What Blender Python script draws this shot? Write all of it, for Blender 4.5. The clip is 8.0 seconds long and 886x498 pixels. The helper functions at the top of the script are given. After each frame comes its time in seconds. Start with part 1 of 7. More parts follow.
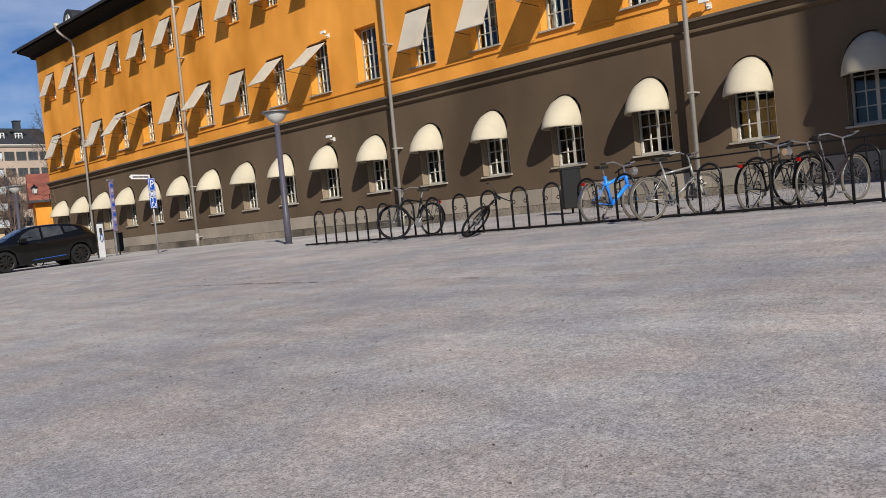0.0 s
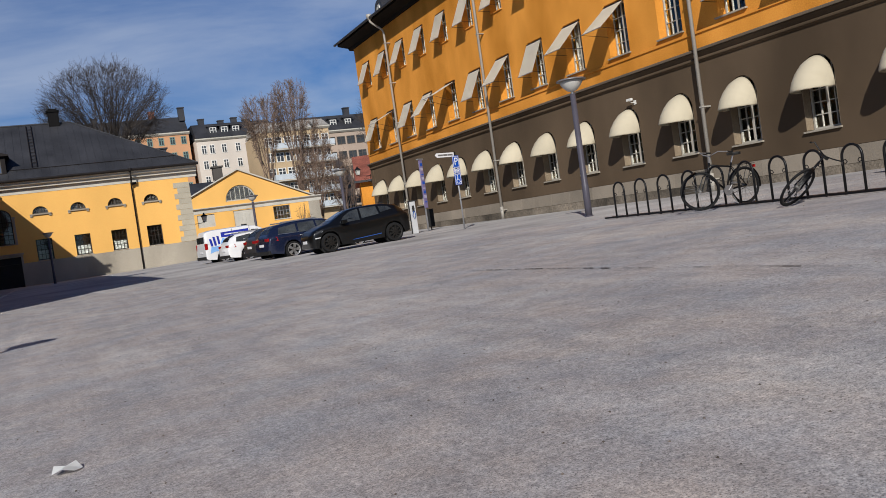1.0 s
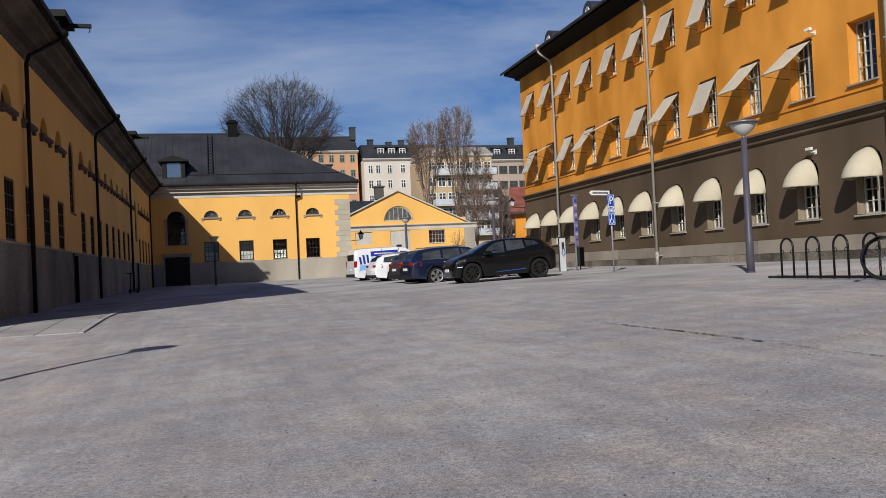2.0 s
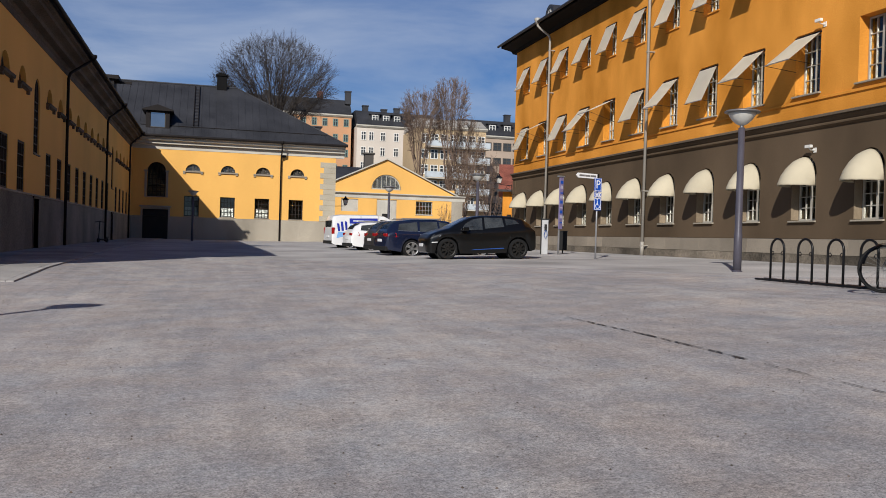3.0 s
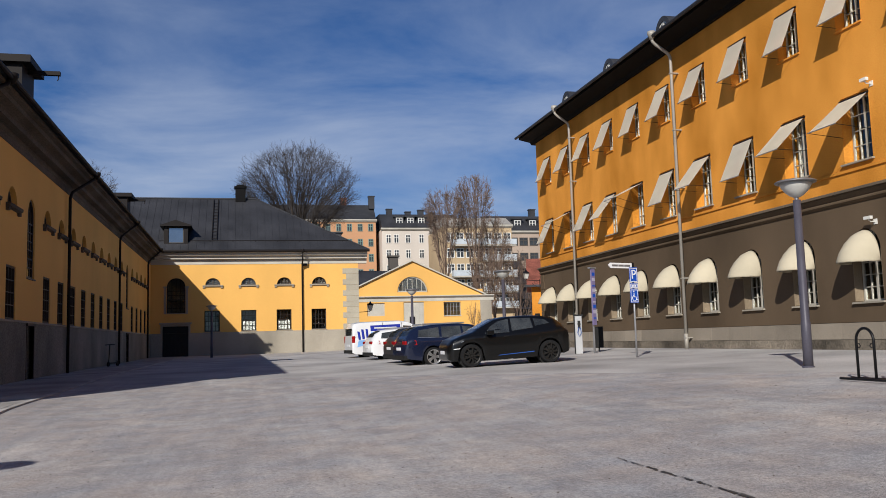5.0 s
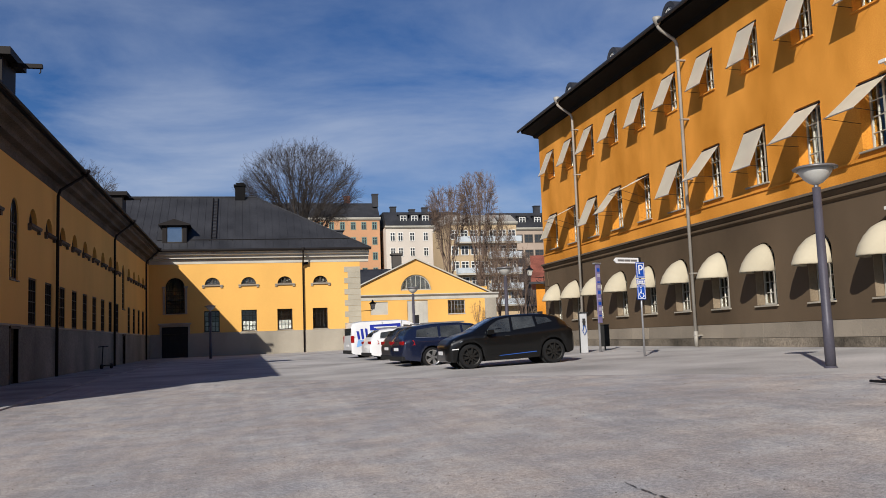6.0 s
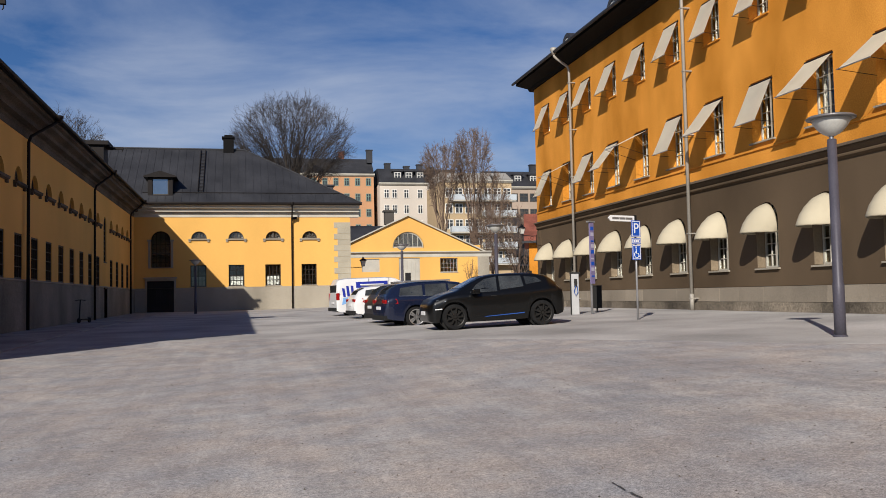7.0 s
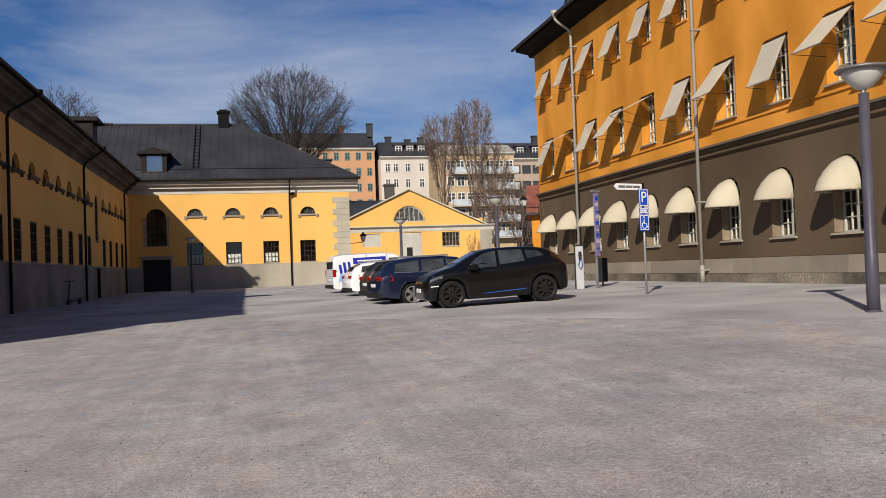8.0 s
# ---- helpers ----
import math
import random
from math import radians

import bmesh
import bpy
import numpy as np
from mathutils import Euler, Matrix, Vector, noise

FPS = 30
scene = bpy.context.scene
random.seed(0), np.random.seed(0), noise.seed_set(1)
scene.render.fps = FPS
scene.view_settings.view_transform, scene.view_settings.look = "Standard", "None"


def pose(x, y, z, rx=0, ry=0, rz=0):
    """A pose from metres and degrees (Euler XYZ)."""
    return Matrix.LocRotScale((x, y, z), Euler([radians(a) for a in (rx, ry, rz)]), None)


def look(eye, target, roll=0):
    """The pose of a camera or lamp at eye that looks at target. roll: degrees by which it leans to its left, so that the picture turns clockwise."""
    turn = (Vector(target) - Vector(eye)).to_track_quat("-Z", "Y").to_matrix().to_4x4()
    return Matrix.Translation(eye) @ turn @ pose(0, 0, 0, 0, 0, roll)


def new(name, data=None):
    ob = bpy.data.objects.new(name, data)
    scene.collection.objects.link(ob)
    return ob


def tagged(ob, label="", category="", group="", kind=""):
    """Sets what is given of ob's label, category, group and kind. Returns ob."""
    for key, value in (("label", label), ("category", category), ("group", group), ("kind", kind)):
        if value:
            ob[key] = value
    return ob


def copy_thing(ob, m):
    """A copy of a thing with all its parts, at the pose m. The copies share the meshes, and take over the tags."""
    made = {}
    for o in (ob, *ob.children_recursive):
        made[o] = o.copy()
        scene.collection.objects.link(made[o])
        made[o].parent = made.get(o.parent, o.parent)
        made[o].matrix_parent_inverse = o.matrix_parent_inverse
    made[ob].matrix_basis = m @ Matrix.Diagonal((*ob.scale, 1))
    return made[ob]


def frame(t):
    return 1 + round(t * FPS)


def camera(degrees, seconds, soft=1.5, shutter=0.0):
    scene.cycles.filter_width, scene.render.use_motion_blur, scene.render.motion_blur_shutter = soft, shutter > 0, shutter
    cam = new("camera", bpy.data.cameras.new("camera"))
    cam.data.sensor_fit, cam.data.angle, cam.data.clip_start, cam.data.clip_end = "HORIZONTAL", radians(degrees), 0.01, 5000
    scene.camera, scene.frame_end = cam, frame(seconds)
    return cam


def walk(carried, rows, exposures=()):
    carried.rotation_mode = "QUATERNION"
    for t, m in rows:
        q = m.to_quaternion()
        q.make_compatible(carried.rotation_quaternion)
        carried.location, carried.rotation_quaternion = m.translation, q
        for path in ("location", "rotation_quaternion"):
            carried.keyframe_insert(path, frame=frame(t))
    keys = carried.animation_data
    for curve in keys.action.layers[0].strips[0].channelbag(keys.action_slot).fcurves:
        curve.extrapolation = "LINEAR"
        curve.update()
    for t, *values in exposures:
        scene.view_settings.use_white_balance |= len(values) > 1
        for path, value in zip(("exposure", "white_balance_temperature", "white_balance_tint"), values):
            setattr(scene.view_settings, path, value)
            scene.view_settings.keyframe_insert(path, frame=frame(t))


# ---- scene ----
cam = camera(54.7, 8.0, 0.9)
PATH = [
    (0, (1.576, 0.645, 0.76), (2.998, 2.05, 0.691), -5.5),
    (0.5, (1.983, 0.878, 0.85), (3.025, 2.583, 0.781), -5.0),
    (1, (2.326, 1.248, 0.935), (3.161, 3.064, 0.869), -8.1),
    (1.5, (2.66, 1.626, 1.007), (3.269, 3.529, 1.089), -5.6),
    (1.7, (2.797, 1.79, 1.003), (3.333, 3.716, 1.065), -4.9),
    (2.8, (3.748, 3.061, 1.024), (4.283, 4.988, 1.029), 1.8),
    (3, (3.843, 3.273, 1.037), (4.372, 5.202, 1.014), 1.7),
    (3.5, (4.098, 3.804, 1.094), (4.592, 5.741, 1.16), -0.5),
    (4, (4.276, 4.37, 1.14), (4.722, 6.316, 1.257), 0.4),
    (4.5, (4.546, 5.036, 1.192), (5.017, 6.971, 1.384), -0.1),
    (4.7, (4.659, 5.303, 1.223), (5.131, 7.235, 1.432), -1.1),
    (6, (5.33, 6.772, 1.31), (5.774, 8.712, 1.513), -2.1),
    (6.5, (5.627, 7.451, 1.322), (6.061, 9.397, 1.47), -0.4),
    (7, (5.94, 8.061, 1.326), (6.393, 10.006, 1.432), -1.2),
    (7.5, (6.197, 8.706, 1.348), (6.642, 10.653, 1.447), 1.1),
    (8, (6.451, 9.352, 1.382), (6.894, 11.301, 1.427), -2.1),
]
walk(cam, [(t, look(eye, target, roll)) for t, eye, target, roll in PATH], exposures=[(0.0, 0.14, 6350, 10), (0.6, -0.05, 6300, 10), (1.5, -0.14, 6200, 10), (3.5, -0.07, 6350, 10), (4.5, -0.06, 6300, 10), (6.5, 0.0, 6500, 10), (8.0, 0.0, 6700, 11)])

# ---- world, sun, exposure ----
SUN_DIR = Vector((1.0, 1.68, -1.13)).normalized()
world = bpy.data.worlds.new("sky_world")
scene.world = world
world.use_nodes = True
wn, wl = world.node_tree.nodes, world.node_tree.links
wn.clear()
w_out = wn.new("ShaderNodeOutputWorld")
w_bg = wn.new("ShaderNodeBackground")
w_sky = wn.new("ShaderNodeTexSky")
w_sky.sky_type = "NISHITA"
w_sky.sun_disc = False
w_sky.sun_elevation = math.asin(-SUN_DIR.z)
w_sky.sun_rotation = math.atan2(-SUN_DIR.x, -SUN_DIR.y)
w_sky.air_density, w_sky.dust_density, w_sky.ozone_density = 1.0, 0.7, 2.2
w_co = wn.new("ShaderNodeTexCoord")
w_map = wn.new("ShaderNodeMapping")
w_map.inputs["Scale"].default_value = (1.0, 1.0, 3.6)
w_map.inputs["Rotation"].default_value = (0.0, 0.22, 0.3)
w_noise = wn.new("ShaderNodeTexNoise")
w_noise.inputs["Scale"].default_value = 2.1
w_noise.inputs["Detail"].default_value = 9.0
w_noise.inputs["Roughness"].default_value = 0.56
w_noise.inputs["Distortion"].default_value = 0.35
w_ramp = wn.new("ShaderNodeValToRGB")
w_ramp.color_ramp.elements[0].position, w_ramp.color_ramp.elements[1].position = 0.44, 0.65
w_ramp.color_ramp.elements[1].color = (0.78, 0.78, 0.78, 1)
w_sep = wn.new("ShaderNodeSeparateXYZ")
w_band = wn.new("ShaderNodeMapRange")
w_band.inputs["From Min"].default_value, w_band.inputs["From Max"].default_value = 0.55, 0.12
w_mul = wn.new("ShaderNodeMath")
w_mul.operation = "MULTIPLY"
w_tint = wn.new("ShaderNodeMixRGB")
w_tint.blend_type = "MULTIPLY"
w_tint.inputs["Fac"].default_value = 1.0
w_tint.inputs["Color2"].default_value = (0.56, 0.95, 1.54, 1)
w_mix = wn.new("ShaderNodeMixRGB")
w_mix.inputs["Color2"].default_value = (10.4, 11.8, 14.6, 1)
wl.new(w_co.outputs["Generated"], w_map.inputs["Vector"])
wl.new(w_map.outputs["Vector"], w_noise.inputs["Vector"])
wl.new(w_noise.outputs["Fac"], w_ramp.inputs["Fac"])
wl.new(w_co.outputs["Generated"], w_sep.inputs["Vector"])
wl.new(w_sep.outputs["Z"], w_band.inputs["Value"])
wl.new(w_ramp.outputs["Color"], w_mul.inputs[0])
wl.new(w_band.outputs["Result"], w_mul.inputs[1])
wl.new(w_sky.outputs["Color"], w_tint.inputs["Color1"])
wl.new(w_tint.outputs["Color"], w_mix.inputs["Color1"])
wl.new(w_mul.outputs["Value"], w_mix.inputs["Fac"])
wl.new(w_mix.outputs["Color"], w_bg.inputs["Color"])
w_bg.inputs["Strength"].default_value = 0.045
wl.new(w_bg.outputs["Background"], w_out.inputs["Surface"])

sun_data = bpy.data.lights.new("sun", "SUN")
sun_data.energy, sun_data.angle, sun_data.color = 5.0, radians(0.53), (1.0, 0.945, 0.86)
sun = new("sun", sun_data)
sun.matrix_world = look((0, 0, 40), Vector((0, 0, 40)) + SUN_DIR)


# ---- materials ----
def material(name, color, rough=0.8, metal=0.0, var=0.12, scale=3.0, fine=40.0, bump=0.15, streak=0.0, spread=0.0, second=None, spec=0.25, coat=0.0):
    """A worn surface: base colour varied by broad stains and fine grain, with relief. spread: variation from piece to piece."""
    m = bpy.data.materials.new(name)
    m.use_nodes = True
    n, l = m.node_tree.nodes, m.node_tree.links
    b = n["Principled BSDF"]
    b.inputs["Roughness"].default_value, b.inputs["Metallic"].default_value = rough, metal
    b.inputs["Specular IOR Level"].default_value = spec
    b.inputs["Coat Weight"].default_value = coat
    co = n.new("ShaderNodeTexCoord")
    geo = n.new("ShaderNodeNewGeometry")
    big = n.new("ShaderNodeTexNoise")
    big.inputs["Scale"].default_value, big.inputs["Detail"].default_value = scale * 0.35, 6.0
    small = n.new("ShaderNodeTexNoise")
    small.inputs["Scale"].default_value, small.inputs["Detail"].default_value = fine, 4.0
    src = geo.outputs["Position"]
    if streak:
        mp = n.new("ShaderNodeMapping")
        mp.inputs["Scale"].default_value = (1.0, 1.0, streak)
        l.new(src, mp.inputs["Vector"])
        l.new(mp.outputs["Vector"], big.inputs["Vector"])
    else:
        l.new(src, big.inputs["Vector"])
    l.new(src, small.inputs["Vector"])
    c = Vector(color)
    dark = [max(0.0, v * (1 - var * 1.6)) for v in c]
    light = [min(1.0, v * (1 + var)) for v in (Vector(second) if second else c)]
    ramp = n.new("ShaderNodeValToRGB")
    ramp.color_ramp.elements[0].position, ramp.color_ramp.elements[1].position = 0.3, 0.68
    ramp.color_ramp.elements[0].color, ramp.color_ramp.elements[1].color = (*dark, 1), (*light, 1)
    l.new(big.outputs["Fac"], ramp.inputs["Fac"])
    mix = n.new("ShaderNodeMixRGB")
    mix.blend_type = "OVERLAY"
    mix.inputs["Fac"].default_value = min(1.0, var * 3)
    l.new(ramp.outputs["Color"], mix.inputs["Color1"])
    l.new(small.outputs["Fac"], mix.inputs["Color2"])
    last = mix.outputs["Color"]
    if spread:
        info = n.new("ShaderNodeObjectInfo")
        mr = n.new("ShaderNodeMapRange")
        mr.inputs["To Min"].default_value, mr.inputs["To Max"].default_value = 1 - spread, 1 + spread
        l.new(info.outputs["Random"], mr.inputs["Value"])
        hsv = n.new("ShaderNodeHueSaturation")
        l.new(mr.outputs["Result"], hsv.inputs["Value"])
        l.new(last, hsv.inputs["Color"])
        last = hsv.outputs["Color"]
    l.new(last, b.inputs["Base Color"])
    if bump:
        bp = n.new("ShaderNodeBump")
        bp.inputs["Strength"].default_value, bp.inputs["Distance"].default_value = bump, 0.01
        l.new(small.outputs["Fac"], bp.inputs["Height"])
        l.new(bp.outputs["Normal"], b.inputs["Normal"])
    return m


def glass_material(name, tint=(0.8, 0.86, 0.86), rough=0.03):
    m = bpy.data.materials.new(name)
    m.use_nodes = True
    b = m.node_tree.nodes["Principled BSDF"]
    b.inputs["Base Color"].default_value = (*tint, 1)
    b.inputs["Roughness"].default_value = rough
    b.inputs["Transmission Weight"].default_value = 1.0
    b.inputs["IOR"].default_value = 1.45
    return m


M_OCHRE = material("ochre_plaster", (0.64, 0.245, 0.027), 0.92, var=0.16, scale=1.3, fine=26, bump=0.15, streak=0.5, second=(0.70, 0.295, 0.05), spec=0.12)
M_BROWN = material("grey_brown_plaster", (0.108, 0.076, 0.048), 0.95, var=0.2, scale=0.9, fine=110, bump=0.1, streak=0.5, spec=0.08)
M_YELLOW = material("yellow_plaster", (0.77, 0.43, 0.115), 0.9, var=0.06, scale=0.8, fine=24, bump=0.2, streak=0.5)
M_STONE = material("grey_stone", (0.26, 0.22, 0.17), 0.9, var=0.13, scale=1.3, fine=34, bump=0.3, spread=0.16)
# grey render turned darker and browner: the long wing's shade put into the colour
M_RENDER_SHADE = material("shaded_brown_render", (0.10, 0.082, 0.066), 0.92, var=0.28, scale=1.2, fine=18, bump=0.35, streak=0.5)
# stained grey render, its tone also lowered to stand in for the wing's shade
M_RENDER_DIRTY_SHADE = material("dirty_shaded_grey_render", (0.21, 0.20, 0.165), 0.92, var=0.28, scale=1.2, fine=18, bump=0.35, streak=0.5)
M_RENDER = material("grey_render", (0.35, 0.31, 0.245), 0.92, var=0.16, scale=1.0, fine=24, bump=0.3, streak=0.4)
M_STRING = material("brown_ledge_render", (0.13, 0.10, 0.07), 0.88, var=0.15, scale=1.5, fine=30, bump=0.15)
M_JAMB = material("tan_jamb_plaster", (0.24, 0.185, 0.125), 0.92, var=0.12, scale=3, fine=30, bump=0.15)
M_QUOIN = material("pale_quoin_render", (0.43, 0.385, 0.295), 0.9, var=0.1, scale=1.2, fine=26, bump=0.25, spread=0.07)
M_TRIM = material("pale_grey_trim", (0.50, 0.47, 0.40), 0.85, var=0.10, scale=1.5, fine=30, bump=0.15)
M_DARKTRIM = material("dark_grey_trim", (0.085, 0.075, 0.065), 0.85, var=0.12, scale=1.5, bump=0.15)
M_ROOF = material("black_sheet_metal", (0.046, 0.046, 0.050), 0.5, 0.2, var=0.2, scale=1.2, fine=12, bump=0.12)
M_EAVE = material("black_eave_paint", (0.007, 0.0065, 0.0065), 0.75, var=0.1, scale=2, spec=0.1)
M_PIPE = material("galvanised_pipe", (0.40, 0.37, 0.32), 0.55, 0.2, var=0.12, scale=2, bump=0.08)
M_PIPE_DARK = material("dark_brown_pipe", (0.016, 0.013, 0.012), 0.6, 0.1, var=0.12, scale=2, bump=0.08, spec=0.15)
M_FABRIC = material("cream_awning_cloth", (0.50, 0.44, 0.32), 0.9, var=0.07, scale=2.5, fine=60, bump=0.12)
M_FABRIC_GREY = material("pale_grey_awning_cloth", (0.84, 0.78, 0.64), 0.9, var=0.05, scale=2.5, fine=60, bump=0.12)
M_IRON = material("black_painted_iron", (0.012, 0.012, 0.013), 0.35, 0.3, var=0.2, scale=6, bump=0.05)
M_STEEL = material("brushed_steel", (0.55, 0.55, 0.56), 0.32, 0.9, var=0.08, scale=6, bump=0.04)
M_MIRROR = material("sky_reflecting_glass", (0.26, 0.29, 0.33), 0.06, 0.9, var=0.05, bump=0.0)
M_DIMPANE = material("dusty_window_backing", (0.05, 0.042, 0.035), 0.5, var=0.15, scale=3)
M_FRAME = material("grey_white_window_paint", (0.40, 0.375, 0.32), 0.6, var=0.08, scale=5, bump=0.08)
M_WHITE = material("white_painted_wood", (0.74, 0.72, 0.66), 0.6, var=0.06, scale=5, bump=0.08)
M_BROWNWOOD = material("dark_painted_wood", (0.038, 0.030, 0.025), 0.6, var=0.15, scale=5, bump=0.12)
M_DOOR = material("black_door_paint", (0.018, 0.016, 0.015), 0.55, var=0.2, scale=4, bump=0.12)
M_GLASS = glass_material("window_glass")
M_ROOM = material("dim_room_plaster", (0.16, 0.15, 0.14), 0.95, var=0.05)
M_CURTAIN = material("pale_curtain", (0.36, 0.34, 0.31), 0.95, var=0.08, scale=6, fine=20)
M_LAMPPOST = material("purple_grey_paint", (0.075, 0.07, 0.088), 0.45, 0.1, var=0.10, scale=5, bump=0.06)
M_LAMPHEAD = material("grey_lamp_metal", (0.22, 0.21, 0.21), 0.4, 0.4, var=0.1, scale=5, bump=0.05)
M_DIFFUSER = material("frosted_diffuser", (0.55, 0.54, 0.50), 0.25, 0.0, var=0.05, scale=5, bump=0.0)
M_RUBBER = material("tyre_rubber", (0.011, 0.011, 0.0115), 0.9, var=0.2, scale=10)
M_RED_TILE = material("red_roof_tiles", (0.23, 0.075, 0.05), 0.85, var=0.25, scale=3, fine=10, bump=0.4)
M_BRICK = material("red_brick", (0.25, 0.10, 0.07), 0.9, var=0.25, scale=3, fine=12, bump=0.3)
M_BARK_DARK = material("dark_grey_bark", (0.055, 0.045, 0.038), 0.95, var=0.2, scale=4, fine=12, bump=0.3)
M_BARK = material("grey_brown_bark", (0.085, 0.064, 0.048), 0.95, var=0.25, scale=4, fine=12, bump=0.3)
M_BARK_PALE = material("pale_twig_bark", (0.175, 0.12, 0.088), 0.95, var=0.2, scale=4, fine=12, bump=0.2)


# ---- building helpers ----
def box(bm, x0, x1, y0, y1, z0, z1):
    v = [bm.verts.new(p) for p in ((x0, y0, z0), (x1, y0, z0), (x1, y1, z0), (x0, y1, z0), (x0, y0, z1), (x1, y0, z1), (x1, y1, z1), (x0, y1, z1))]
    for f in ((0, 3, 2, 1), (4, 5, 6, 7), (0, 1, 5, 4), (1, 2, 6, 5), (2, 3, 7, 6), (3, 0, 4, 7)):
        bm.faces.new([v[i] for i in f])
    return v


def prism(bm, outline, axis, a, b):
    """A closed outline of 2D points pushed from a to b along an axis; the outline lies in the other two axes in x, y, z order."""
    def at(p, w):
        return {"x": (w, p[0], p[1]), "y": (p[0], w, p[1]), "z": (p[0], p[1], w)}[axis]
    A = [bm.verts.new(at(p, a)) for p in outline]
    B = [bm.verts.new(at(p, b)) for p in outline]
    n = len(outline)
    fs = [bm.faces.new(A), bm.faces.new(B[::-1])]
    for i in range(n):
        fs.append(bm.faces.new((A[i], B[i], B[(i + 1) % n], A[(i + 1) % n])))
    return fs


def tube(bm, pts, radius, sides=8, cap=True):
    """A tube along points; radius is a number or one number a point."""
    pts = [Vector(p) for p in pts]
    rs = radius if isinstance(radius, (list, tuple)) else [radius] * len(pts)
    rings = []
    ref = None
    for i, p in enumerate(pts):
        d = (pts[min(i + 1, len(pts) - 1)] - pts[max(i - 1, 0)]).normalized()
        if ref is None:
            ref = Vector((0, 0, 1)) if abs(d.z) < 0.9 else Vector((1, 0, 0))
        s = d.cross(ref).normalized()
        u = s.cross(d)
        ref = u
        rings.append([bm.verts.new(p + (s * math.cos(2 * math.pi * k / sides) + u * math.sin(2 * math.pi * k / sides)) * rs[i]) for k in range(sides)])
    for a, b in zip(rings, rings[1:]):
        for k in range(sides):
            bm.faces.new((a[k], a[(k + 1) % sides], b[(k + 1) % sides], b[k]))
    if cap:
        bm.faces.new(rings[0][::-1])
        bm.faces.new(rings[-1])


def lathe(bm, profile, sides=16, centre=(0, 0, 0), axis="z", cap=True):
    """A solid of revolution from (radius, height) pairs."""
    rings = []
    for r, h in profile:
        ring = []
        for k in range(sides):
            a = 2 * math.pi * k / sides
            p = {"z": (r * math.cos(a), r * math.sin(a), h), "y": (r * math.cos(a), h, r * math.sin(a)), "x": (h, r * math.cos(a), r * math.sin(a))}[axis]
            ring.append(bm.verts.new(Vector(p) + Vector(centre)))
        rings.append(ring)
    for a, b in zip(rings, rings[1:]):
        for k in range(sides):
            bm.faces.new((a[k], a[(k + 1) % sides], b[(k + 1) % sides], b[k]))
    if cap:
        bm.faces.new(rings[0])
        bm.faces.new(rings[-1][::-1])


def data_of(name, bm, mat, smooth=False):
    bmesh.ops.recalc_face_normals(bm, faces=bm.faces)
    me = bpy.data.meshes.new(name)
    bm.to_mesh(me)
    bm.free()
    if smooth:
        for p in me.polygons:
            p.use_smooth = True
    me.materials.append(mat)
    return me


def part(name, bm, mat, parent, label="", m=None, smooth=False):
    """One mesh under a thing or a part; bm may be a bmesh or ready mesh data."""
    me = bm if isinstance(bm, bpy.types.Mesh) else data_of(name, bm, mat, smooth)
    ob = new(name, me)
    ob.parent = parent
    if m is not None:
        ob.matrix_basis = m
    if label:
        ob["label"] = label
    return ob


def thing(name, m, label, category, group="", kind=""):
    ob = new(name)
    ob.empty_display_size = 0.3
    ob.matrix_basis = m
    return tagged(ob, label, category, group, kind)


def soften(ob, width=0.02, segments=2):
    md = ob.modifiers.new("edge", "BEVEL")
    md.width, md.segments, md.limit_method = width, segments, "ANGLE"
    md.angle_limit = radians(40)
    return ob


def arch_points(u0, u1, zs, zt, n=10):
    """Points of a half-ellipse from (u1, zs) over the top to (u0, zs)."""
    c, r = (u0 + u1) / 2, (u1 - u0) / 2
    return [(c + r * math.cos(math.pi * i / n), zs + (zt - zs) * math.sin(math.pi * i / n)) for i in range(n + 1)]


